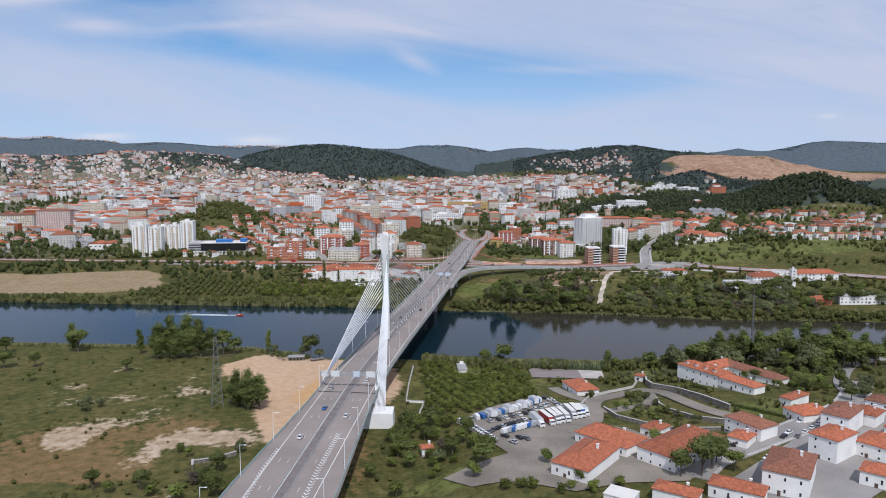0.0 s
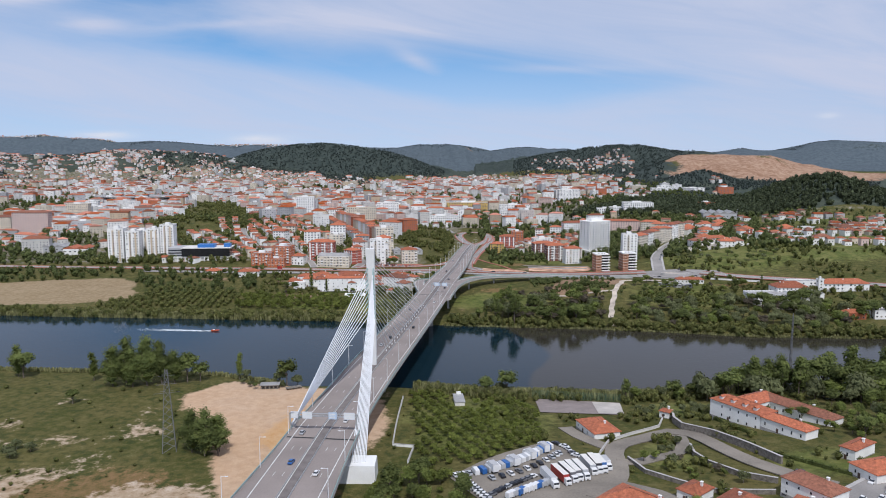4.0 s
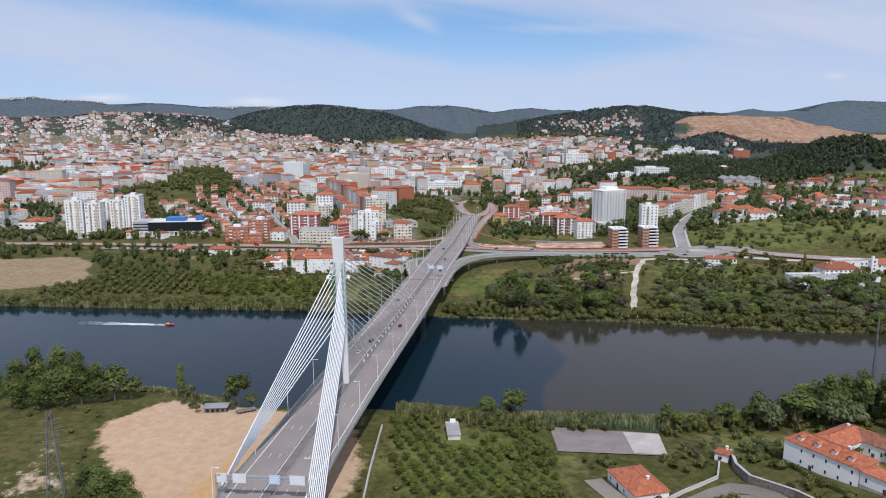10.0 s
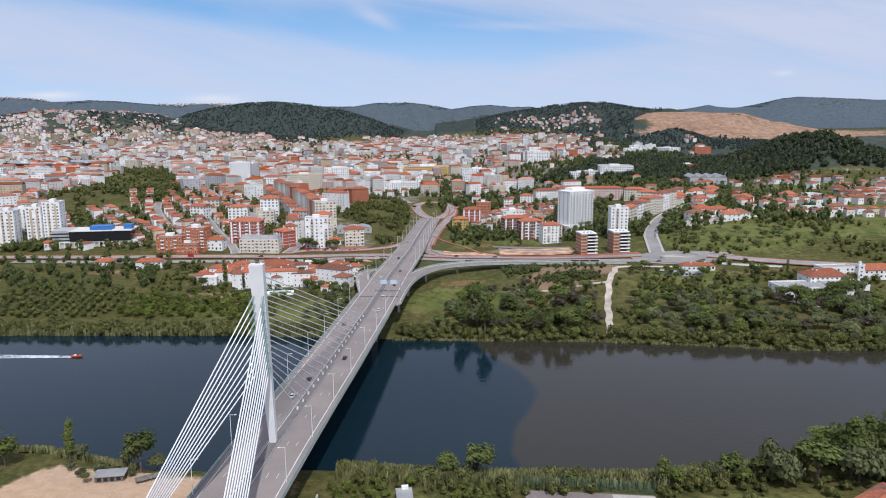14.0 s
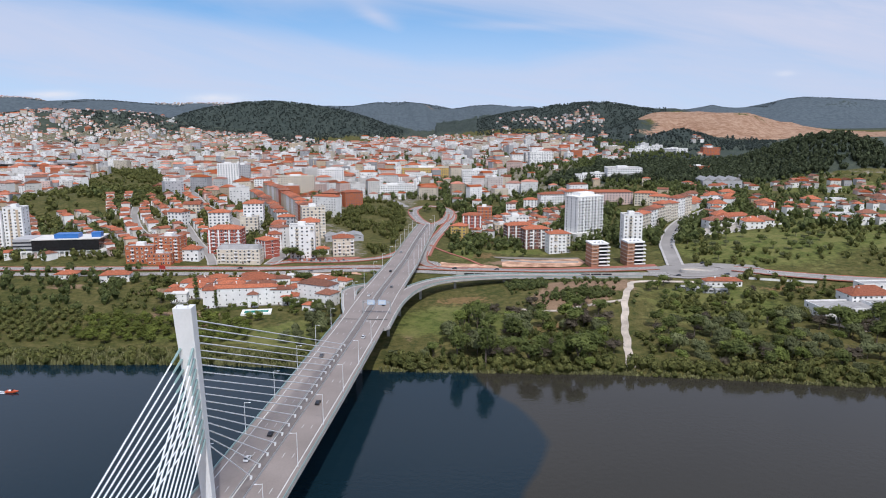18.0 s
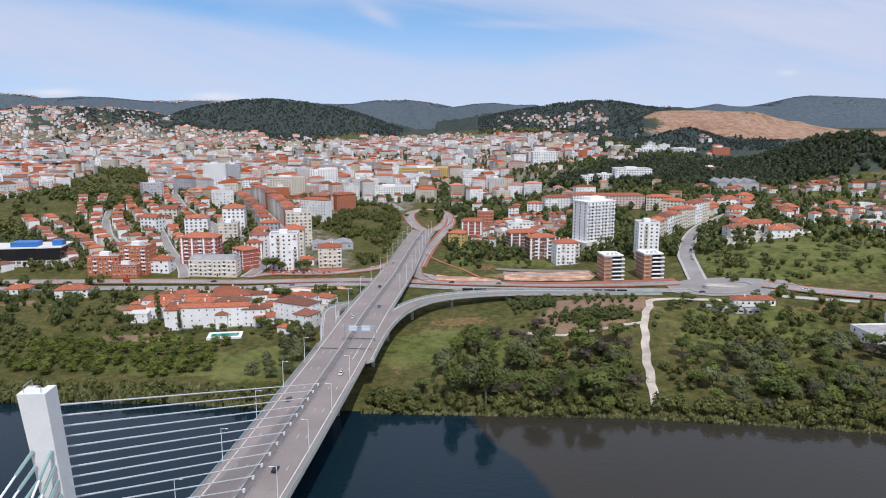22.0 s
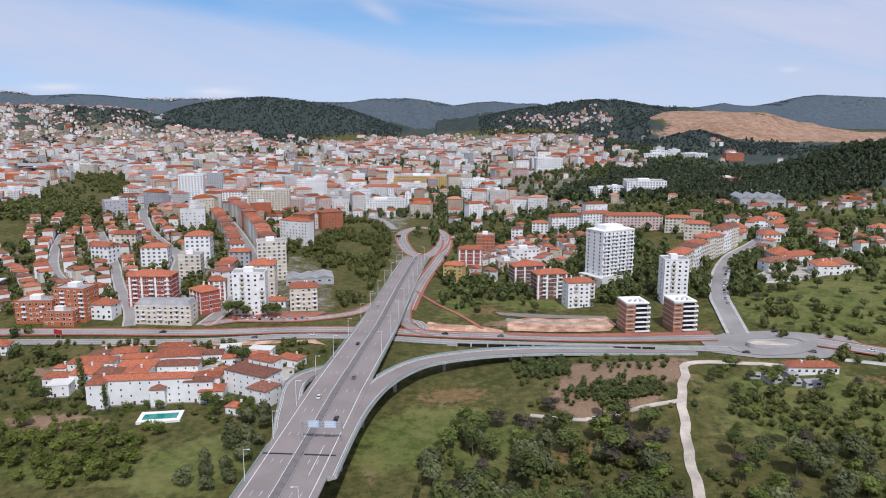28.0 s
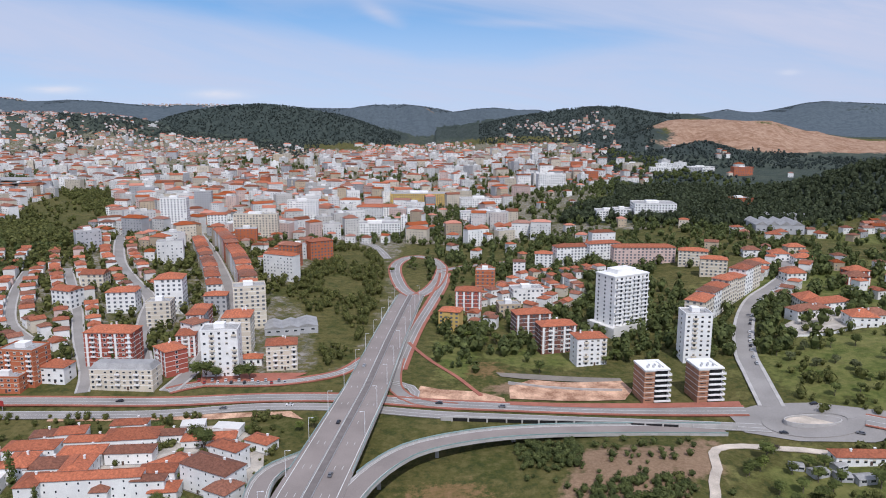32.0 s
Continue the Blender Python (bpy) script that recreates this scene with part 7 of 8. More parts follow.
for x, y, k, s in ((-190, 462, "grove", 0.95), (-184, 466, "grove", 1.1), (-178, 461, "grove", 1.0), (-171, 464, "grove", 1.15), (-164, 468, "grove", 1.1), (-157, 470, "grove", 0.95), (-150, 472, "broadleaf", 1.6), (-143, 474, "broadleaf", 1.3), (-175, 472, "poplar", 1.2),
                   (-207, 474, "poplar", 1.0), (-258, 483, "grove", 0.75), (-253, 480, "broadleaf", 1.6), (-301, 477, "broadleaf", 1.3), (-121, 480, "poplar", 0.75), (-117, 481, "willow", 0.7), (-90, 470, "broadleaf", 1.4), (-95, 473, "willow", 1.0), (-84, 471, "willow", 0.8),
                   (-110, 366, "grove", 0.8), (-103, 362, "grove", 0.85), (-98, 367, "grove", 0.78), (-112, 373, "grove", 0.7), (-104, 370, "broadleaf", 1.7), (-97, 362, "broadleaf", 1.3), (-104, 467, "willow", 0.6), (-110, 464, "willow", 0.5), (-91, 464, "willow", 0.45), (-106, 459, "broadleaf", 0.45), (-116, 470, "willow", 0.5), (-260, 440, "broadleaf", 1.0), (-197, 430, "broadleaf", 0.8), (-246, 410, "broadleaf", 0.7), (-278, 437, "broadleaf", 1.4), (-262, 384, "broadleaf", 1.3), (-272, 392, "broadleaf", 1.4), (-286, 410, "broadleaf", 1.3), (-191, 369, "willow", 0.6), (-188, 359, "willow", 0.8), (-183, 366, "willow", 0.6),
                   (-139, 268, "broadleaf", 0.8), (-132, 266, "fresh", 0.7), (-120, 268, "broadleaf", 0.8), (-114, 264, "fresh", 0.8), (-101, 274, "bare", 1.0), (-95, 286, "broadleaf", 0.9), (-91, 306, "willow", 0.7), (-93, 268, "broadleaf", 1.0), (-103, 260, "fresh", 0.9), (-98, 280, "bare", 0.8), (-88, 262, "broadleaf", 0.9), (-112, 300, "fresh", 0.6), (-118, 306, "fresh", 0.6),
                   (-20, 300, "fresh", 0.9), (-14, 288, "broadleaf", 0.8), (-4, 312, "fresh", 0.8), (-24, 318, "fresh", 0.8), (-18, 326, "broadleaf", 1.1), (-10, 330, "fresh", 1.0), (4, 288, "broadleaf", 0.9), (16, 268, "broadleaf", 1.2), (12, 262, "fresh", 0.9), (-18, 262, "fresh", 0.9), (-30, 280, "broadleaf", 0.7), (0, 296, "bare", 0.9), (-2, 286, "willow", 0.9), (8, 300, "fresh", 0.9), (14, 290, "fresh", 0.9), (20, 284, "broadleaf", 0.7), (-8, 320, "citrus", 1.2), (2, 326, "citrus", 1.3),
                   (28, 458, "broadleaf", 1.0), (40, 456, "broadleaf", 1.3), (37, 460, "willow", 1.0), (104, 262, "broadleaf", 1.5), (98, 256, "broadleaf", 1.4), (108, 268, "fresh", 1.2), (90, 256, "broadleaf", 1.1), (112, 260, "fresh", 1.0), (89, 285, "fresh", 0.9), (41, 269, "fresh", 0.7), (51, 251, "fresh", 0.6), (23, 247, "citrus", 0.9), (29, 247, "citrus", 0.9), (33, 246, "citrus", 0.9), (43, 242, "citrus", 0.8), (54, 243, "citrus", 0.9), (65, 248, "citrus", 0.9), (47, 246, "citrus", 0.7)):
    tree(k, x, y, s)
for x, y in spread([(-22, 268), (-24, 340), (-4, 348), (6, 330), (18, 296), (24, 280), (0, 270)], 34, 51, 4.5):
    tree(rt.choice(["citrus", "fresh", "broadleaf", "citrus"]), x, y, rt.uniform(0.5, 0.95))
for x, y in spread([(160, 432), (182, 432), (184, 385), (164, 385)], 12, 52, 6):
    tree(rt.choice(["fresh", "citrus", "broadleaf"]), x, y, rt.uniform(0.5, 0.8))
for x, y in spread([(84, 342), (110, 368), (112, 330), (122, 312), (100, 312), (88, 326)], 16, 53, 5):
    tree(rt.choice(["bare", "fresh", "willow"]), x, y, rt.uniform(0.35, 0.6))
for x, y in spread([(104, 452), (150, 452), (200, 470), (290, 480), (300, 440), (230, 420), (190, 440), (150, 438), (106, 440)], 70, 36, 5.5):
    tree(rt.choice(["broadleaf", "broadleaf", "gum", "willow", "fresh"]), x, y, rt.uniform(0.9, 1.6) * (1.3 if x > 150 else 0.8))
for x, y in ((196, 452), (204, 446), (190, 456)):
    tree("grove", x, y, 0.95)
for x, y in spread([(104, 434), (150, 420), (128, 400), (104, 410)], 12, 37, 5):
    tree("willow", x, y, rt.uniform(0.4, 0.6))
for x, y in spread([(172, 385), (205, 395), (210, 350), (180, 350)], 16, 39, 5):
    tree("fresh", x, y, rt.uniform(0.45, 0.65))
for x, y, s in ((-86, 890, 1.1), (-80, 889, 1.15), (-74, 889, 1.1), (-60, 890, 1.1), (-54, 890, 1.05), (-64, 812, 1.0), (333, 962, 0.9), (340, 945, 1.0), (318, 940, 0.8), (360, 952, 0.8), (238, 900, 0.9), (240, 912, 0.9), (242, 924, 0.9), (170, 905, 0.7), (178, 912, 0.8), (186, 905, 0.8), (125, 895, 0.9), (26, 1180, 0.7), (44, 1205, 0.9), (48, 1214, 1.0), (50, 1196, 0.8)):
    tree("broadleaf", x, y, s)
for x, y in spread([(280, 690), (330, 700), (420, 680), (420, 640), (300, 640)], 34, 54, 8):
    tree(rt.choice(["broadleaf", "willow", "broadleaf", "fresh"]), x, y, rt.uniform(1.0, 1.7))
for x, y in spread([(185, 370), (215, 440), (250, 450), (235, 380), (205, 330), (190, 340)], 26, 55, 6):
    tree(rt.choice(["broadleaf", "fresh", "willow"]), x, y, rt.uniform(0.6, 1.2))
for x, y in ((-112, 752), (-116, 757), (314, 742), (-141, 905)):
    tree("cypress", x, y, 1.2)
for x, y in spread([(80, 985), (100, 985), (120, 945), (110, 925), (85, 950)], 16, 40, 5):
    tree(rt.choice(["broadleaf", "fresh"]), x, y, rt.uniform(0.6, 0.95))
for x, y in spread([(270, 905), (360, 890), (420, 860), (330, 800), (270, 830)], 30, 41, 9):
    tree(rt.choice(["broadleaf", "willow"]), x, y, rt.uniform(0.5, 0.85))
for x, y in spread([(-100, 765), (-40, 752), (-36, 735), (-56, 735), (-66, 748), (-100, 752)], 14, 42, 4.5):
    tree(rt.choice(["broadleaf", "fresh"]), x, y, rt.uniform(0.5, 0.8))


# joined masses of far trees, scrub and reeds
def low_tree(seed, n, leaf):
    r = np.random.RandomState(seed)
    v, f = [], []
    for k in range(n):
        u = r.normal(size=3)
        u /= np.linalg.norm(u)
        u[2] = abs(u[2]) * 1.0 if r.rand() < 0.75 else u[2]
        c = u * r.uniform(0.65, 1.05) * np.array([1, 1, 1.05]) + np.array([0, 0, 1.0])
        a = np.cross(u, r.normal(size=3))
        a /= np.linalg.norm(a) + 1e-6
        b = np.cross(u, a)
        s = leaf * r.uniform(0.6, 1.3)
        n0 = len(v)
        v += [c - a * s, c - b * s, c + a * s, c + b * s]
        f += [(n0, n0 + 1, n0 + 2, n0 + 3)]
    n0 = len(v)
    for t in np.linspace(0, 2 * math.pi, 6)[:-1]:
        q = r.uniform(0.62, 0.85)
        v.append(np.array([q * math.cos(t), q * math.sin(t), 0.9 + r.uniform(-0.2, 0.2)]))
    v += [np.array([0, 0, 1.8]), np.array([0, 0, -0.4])]
    for i in range(5):
        f += [(n0 + i, n0 + (i + 1) % 5, n0 + 5), (n0 + (i + 1) % 5, n0 + i, n0 + 6)]
    return np.array(v), f


LOW = [low_tree(s, 18, 0.36) for s in range(50, 55)]
NEARLOW = [low_tree(s, 56, 0.2) for s in range(55, 60)]
LOWER = [low_tree(s, 9, 0.45) for s in range(60, 64)]


def mass(name, label, pts, rmin, rmax, tall, material, seed, kinds=LOW):
    r = np.random.RandomState(seed)
    v, f = [], []
    for x, y in pts:
        tv, tf = kinds[r.randint(len(kinds))]
        s = r.uniform(rmin, rmax)
        a = r.uniform(0, 6.28)
        ca, sa = math.cos(a), math.sin(a)
        zz = float(height(x, y))
        q = tv * s * np.array([1, 1, r.uniform(0.8, 1.2) * tall])
        n0 = len(v)
        v += [(x + p[0] * ca - p[1] * sa, y + p[0] * sa + p[1] * ca, zz + p[2]) for p in q]
        f += [tuple(i + n0 for i in t) for t in tf]
    tagged(new(name, mesh(name, v, f, material)), label, "vegetation", kind="stuff")


def wide_spread(n, box, seed, keep):
    r = np.random.RandomState(seed)
    out = []
    for _ in range(n * 12):
        if len(out) >= n:
            break
        x, y = r.uniform(box[0], box[1]), r.uniform(box[2], box[3])
        if keep(x, y, r):
            out.append((x, y))
    return out


def clear(x, y):
    return not any((x - q[0]) ** 2 + (y - q[1]) ** 2 < (q[2] * 0.75) ** 2 for q in TAKEN if abs(q[1] - y) < 40)


def keep_ridge(x, y, r):
    d = y - ORG_Y
    u = (x - ORG_X) / d
    return bool(abs(u) < 0.66 and 4330 < d < 4450)


def keep_slope(x, y, r):
    """Pine woods on the nearer hills, patches between the hillside streets."""
    d = y - ORG_Y
    u = (x - ORG_X) / d
    if abs(u) > 0.66:
        return False
    if -0.31 < u < 0.0 and 3130 < d < 3680:
        return True
    if 0.1 < u < (0.36 if d > 3080 else 0.318) and 2900 < d < 3830:
        return bool(r.rand() < 0.8)
    if 0.26 < u < 0.5 and 1950 < d < 2450:
        return True
    if 0.24 < u < 0.64 and 1650 < d < (2750 if u < 0.31 else 2400):
        return bool(r.rand() < 0.55 and math.sin(x * 0.013) + math.cos(y * 0.011) > -0.9)
    if 0.29 < u < 0.32 and d < 3000:
        return bool(d > 2400)
    if u < -0.3 and 3480 < d < 3700:
        return True
    return bool(u < -0.1 and 2500 < d < 3500 and math.sin(x * 0.008 + 1) + math.cos(y * 0.007 + x * 0.002) < 0.3 and r.rand() < 0.8)


mass("hill_woods", "dense dark pine and eucalyptus wood", wide_spread(4200, (60, 1400, 1290, 2100), 71, lambda x, y, r: bool(inside(x, y, WOODS)) and x < 0.7 * y and clear(x, y)), 3.0, 6.0, 1.25, M["dark_wood"], 71)
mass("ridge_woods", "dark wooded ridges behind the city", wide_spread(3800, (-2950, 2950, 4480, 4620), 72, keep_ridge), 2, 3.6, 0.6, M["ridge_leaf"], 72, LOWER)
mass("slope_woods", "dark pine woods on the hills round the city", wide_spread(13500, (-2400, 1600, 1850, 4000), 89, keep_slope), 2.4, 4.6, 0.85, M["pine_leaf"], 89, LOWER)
def keep_city_tree(x, y, r):
    if y < 1400 and not off_road(x, y, 6):
        return False
    return bool(free(x, y, r)) and abs(x) < 0.66 * y and clear(x, y) and not (-130 < x < 60 and y < 905) and r.rand() < (0.95 if math.sin(x * 0.011) + math.cos(y * 0.009) > 0.1 else 0.4)


mass("city_trees", "trees between the houses of the city", wide_spread(4200, (-1500, 700, 1300, 2700), 73, keep_city_tree), 2.6, 5.4, 1.1, M["wood_leaf"], 73)
mass("quarter_trees", "green trees and gardens between the near apartment blocks", wide_spread(1500, (-420, 60, 890, 1330), 85, keep_city_tree), 1.6, 4.2, 1.1, M["shrub_leaf"], 85)
mass("eastern_park_trees", "dense trees between the eastern apartment blocks", wide_spread(1250, (62, 470, 895, 1330), 86, lambda x, y, r: off_road(x, y, 7) and clear(x, y) and (x < 330 or r.rand() < 0.4) and not inside(x, y, REDSOIL) and not (100 < x < 225 and y < 905) and r.rand() < (0.95 if math.sin(x * 0.03 + 1) + math.cos(y * 0.026) > -0.3 else 0.12)), 1.8, 4.8, 1.15, M["wood_leaf"], 86)
mass("suburb_garden_trees", "garden trees between the eastern houses", wide_spread(620, (330, 1000, 1000, 1345), 91, lambda x, y, r: clear(x, y) and off_road(x, y, 7) and math.sin(x * 0.024 + 2) + math.cos(y * 0.031 + x * 0.01) > -0.6), 1.6, 4.4, 1.15, M["wood_leaf"], 91)
mass("west_park_trees", "dark trees round the western tower blocks", wide_spread(480, (-800, -290, 890, 1180), 92, lambda x, y, r: clear(x, y) and off_road(x, y, 7) and math.sin(x * 0.019) + math.cos(y * 0.023 + x * 0.008) > -0.5), 2.0, 5.0, 1.15, M["wood_leaf"], 92)
mass("campus_trees", "trees and lawns between the large white campus buildings", wide_spread(1100, (-60, 460, 1335, 1900), 88, lambda x, y, r: clear(x, y) and off_road(x, y, 8) and r.rand() < (0.95 if math.sin(x * 0.021) + math.cos(y * 0.017) > 0 else 0.2)), 2.2, 4.8, 1.1, M["wood_leaf"], 88)
mass("green_hill_scrub", "scrub and trees on the green hill", wide_spread(1300, (-670, -280, 1030, 1950), 74, lambda x, y, r: bool(inside(x, y, GREENHILL)) and r.rand() < (0.95 if math.sin(x * 0.03 + y * 0.02) > -0.2 else 0.15)), 2.2, 4.6, 1.0, M["shrub_leaf"], 74)
mass("thicket", "rough green thicket beside the bridge approach", wide_spread(430, (-70, 25, 900, 1345), 75, lambda x, y, r: math.sin(x * 0.09) + math.sin(y * 0.05 + x * 0.05) > -0.6 and bool(inside(x, y, THICKET)) and off_road(x, y, 6) and clear(x, y) and r.rand() < 0.85), 1.0, 3.8, 1.1, M["shrub_leaf"], 75, NEARLOW)
mass("west_orchard", "rows of orchard trees on the far bank", rows_in([(-198, 696), (-188, 748), (-280, 775), (-298, 725), (-320, 700), (-300, 692)], 6.4, 0.1, 1.2, 76, 0.12), 2.2, 3.4, 0.85, M["shrub_leaf"], 76, NEARLOW)
mass("bank_scrub", "low scrub on the river bank", wide_spread(950, (-10, 440, 604, 800), 77, lambda x, y, r: math.sin(x * 0.06) + math.sin(y * 0.08 + x * 0.03) > 0.1 and (x > 45 or r.rand() < 0.2) and (bool(inside(x, y, BANK)) or (x > 160 and y < 770 - (x - 160) * 0.2)) and r.rand() < 0.55 and y > shore_far(x) + 2 and off_road(x, y, 5) and abs(x - axis(y)) > 18), 0.7, 2.7, 0.95, M["shrub_leaf"], 77, NEARLOW)
mass("shore_bushes", "bushes along the far shore", wide_spread(900, (-500, 450, 596, 690), 78, lambda x, y, r: 1 < y - shore_far(x) < 14 and not -24 < x < 6), 1.2, 3.6, 1.0, M["shrub_leaf"], 78, NEARLOW)
mass("west_shore_trees", "trees and bushes on the western far bank", wide_spread(260, (-620, -190, 745, 860), 79, lambda x, y, r: not inside(x, y, TAN) and r.rand() < 0.5), 1.8, 4.2, 1.1, M["wood_leaf"], 79, NEARLOW)
mass("east_field_scrub", "scattered scrub in the eastern field", wide_spread(520, (258, 640, 700, 930), 80, lambda x, y, r: off_road(x, y, 9) and math.sin(x * 0.05) + math.sin(y * 0.07 + x * 0.02) > 0.0), 1.0, 3.6, 1.0, M["shrub_leaf"], 80, NEARLOW)
mass("south_scrub", "scrub in the meadow and under the bridge", wide_spread(260, (-330, -6, 225, 470), 81, lambda x, y, r: (r.rand() < 0.25 or (y < 285 and x > -150)) and not inside(x, y, SAND) and abs(x - axis(y)) > 19), 0.5, 1.7, 0.8, M["shrub_leaf"], 81, NEARLOW)
mass("garden_shrubs", "garden shrubs and hedges round the old houses", wide_spread(600, (30, 290, 245, 450), 82, lambda x, y, r: clear(x, y) and off_road(x, y, 5.5) and (y > 300 or x > 170) and (math.sin(x * 0.2) + math.cos(y * 0.17) > 0.4) and not inside(x, y, LOT) and not inside(x, y, [(14, 246), (27, 278), (69, 319), (80, 312), (60, 270)]) and not inside(x, y, [(50, 450), (104, 442), (100, 408), (50, 412)])), 0.5, 2.3, 1.0, M["shrub_leaf"], 82, NEARLOW)
mass("brown_hill_scrub", "dark gorse on the bare mound", wide_spread(330, (94, 184, 722, 800), 83, lambda x, y, r: off_road(x, y, 5) and (math.hypot((x - 110) / 16, (y - 790) / 18) < 1 or math.hypot((x - 140) / 26, (y - 750) / 8) < 1 or r.rand() < 0.1)), 1.0, 2.4, 0.9, M["wood_leaf"], 83, NEARLOW)
mass("convent_gardens", "shrubs and small trees in the gardens of the old quarter", wide_spread(330, (-185, -22, 738, 842), 87, lambda x, y, r: clear(x, y) and not inside(x, y, [(-97, 752), (-70, 754), (-70, 736), (-97, 736)]) and r.rand() < (0.9 if math.sin(x * 0.13) + math.sin(y * 0.21) > 0 else 0.15)), 0.6, 2.3, 1.0, M["shrub_leaf"], 87, NEARLOW)
mass("roadside_trees", "dark trees along the roads of the valley floor", wide_spread(150, (-700, -170, 880, 1000), 84, lambda x, y, r: 6 < y - 884 < 60 and clear(x, y) and r.rand() < 0.6), 2.0, 4.0, 1.1, M["wood_leaf"], 84)


mass("near_shore_bushes", "bushes and young willows along the near shore", wide_spread(170, (-16, 160, 430, 470), 90, lambda x, y, r: 3 < shore_near(x) - y < 20 and math.sin(x * 0.11) + math.sin(x * 0.043 + 1) > -0.5), 0.9, 2.6, 1.1, M["shrub_leaf"], 90, NEARLOW)


def reeds(name, label, n, seed, line, x0, x1, deep, hmin, hmax, sign):
    r = np.random.RandomState(seed)
    v, f = [], []
    for _ in range(n):
        x = r.uniform(x0, x1)
        y = line(x) + sign * r.uniform(1, deep) * r.uniform(0.5, 1)
        z = max(float(height(x, y)), 0) - 0.2
        for k in range(3):
            a = r.uniform(0, 3.14)
            w, h = r.uniform(0.35, 0.7), r.uniform(hmin, hmax)
            dx, dy = math.cos(a) * w, math.sin(a) * w
            lx, ly = r.normal(0, 0.35), r.normal(0, 0.35)
            n0 = len(v)
            v += [(x - dx, y - dy, z), (x + dx, y + dy, z), (x + dx * 0.9 + lx * 0.5, y + dy * 0.9 + ly * 0.5, z + h * 0.65), (x + lx, y + ly, z + h), (x - dx * 0.9 + lx * 0.5, y - dy * 0.9 + ly * 0.5, z + h * 0.6)]
            f.append((n0, n0 + 1, n0 + 2, n0 + 3, n0 + 4))
    tagged(new(name, mesh(name, v, f, M["reed"])), label, "reeds", kind="stuff")


reeds("near_reeds", "tall yellow-green reeds along the near shore", 6500, 91, shore_near, -14, 200, 16, 1.6, 5.4, -1)
reeds("near_reeds_west", "reeds along the meadow shore", 2200, 92, shore_near, -330, -92, 10, 1.4, 3.2, -1)
reeds("far_reeds", "pale reeds along the far shore", 5200, 93, shore_far, -520, -22, 17, 2.2, 4.4, 1)
reeds("far_reeds_east", "reeds and grasses at the eastern far shore", 1400, 94, shore_far, 4, 330, 6, 0.8, 2.0, 1)


# ---- vehicles ----
PAINT = {n: mat("car_paint_" + n, c, 0.3, var=0.05) for n, c in (("white", (0.7, 0.7, 0.7)), ("silver", (0.4, 0.41, 0.43)), ("black", (0.02, 0.02, 0.025)), ("red", (0.35, 0.03, 0.025)), ("blue", (0.03, 0.12, 0.35)), ("grey", (0.14, 0.14, 0.15)))}
WHEEL = tube("wheel", (-0.11, 0, 0.33), (0.11, 0, 0.33), 0.33, 0.33, M["rubber"], 10)


def loft(name, rings, material):
    """A closed body from cross rings of equal count."""
    v, f, k = [p for r in rings for p in r], [], len(rings[0])
    for i in range(len(rings) - 1):
        for j in range(k):
            f.append((i * k + j, i * k + (j + 1) % k, (i + 1) * k + (j + 1) % k, (i + 1) * k + j))
    f += [tuple(range(k))[::-1], tuple(range((len(rings) - 1) * k, len(rings) * k))]
    return mesh(name, v, f, material)


def car_body(material):
    prof = [(-2.1, 0.35, 0.75), (-2.05, 0.3, 0.95), (-1.2, 0.28, 1.0), (1.2, 0.28, 0.98), (2.0, 0.3, 0.82), (2.15, 0.38, 0.66)]
    return loft("car_body", [[(-0.86, y, a), (0.86, y, a), (0.88, y, (a + b) / 2), (0.8, y, b), (-0.8, y, b), (-0.88, y, (a + b) / 2)] for y, a, b in prof], material)


def gear_mesh(half, rear, front, k):
    """Four wheels on their axles under a floor pan."""
    v, f = [], []
    for wx in (-half, half):
        for wy in (rear, front):
            n = len(v)
            for dx in (-0.11 * k, 0.11 * k):
                v += [(wx + dx, wy + 0.33 * k * math.cos(a), 0.33 * k + 0.33 * k * math.sin(a)) for a in np.linspace(0, 2 * math.pi, 11)[:-1]]
            f += [(n + i, n + (i + 1) % 10, n + 10 + (i + 1) % 10, n + 10 + i) for i in range(10)] + [tuple(range(n, n + 10))[::-1], tuple(range(n + 10, n + 20))]
    n = len(v)
    v += box_verts(-half * 0.9, half * 0.9, rear - 0.5, front + 0.4, 0.25, 0.4)
    f += [tuple(i + n for i in q) for q in BOXF]
    return mesh("running_gear", v, f, M["rubber"])


GEAR, VAN_GEAR = gear_mesh(0.8, -1.3, 1.35, 1.0), gear_mesh(0.86, -1.7, 1.75, 1.05)
CAB = loft("car_cabin", [[(-0.78, -1.75, 0.9), (0.78, -1.75, 0.9), (0.74, -1.7, 0.95), (-0.74, -1.7, 0.95)], [(-0.78, -1.2, 0.95), (0.78, -1.2, 0.95), (0.62, -1.15, 1.42), (-0.62, -1.15, 1.42)], [(-0.78, 0.3, 0.95), (0.78, 0.3, 0.95), (0.62, 0.25, 1.45), (-0.62, 0.25, 1.45)], [(-0.78, 1.15, 0.93), (0.78, 1.15, 0.93), (0.76, 1.1, 0.96), (-0.76, 1.1, 0.96)]], M["glass"])
BODY = {k: car_body(m) for k, m in PAINT.items()}
ROOF = {k: boxes("car_roof", [(-0.6, 0.6, -1.12, 0.22, 1.41, 1.48)], m) for k, m in PAINT.items()}


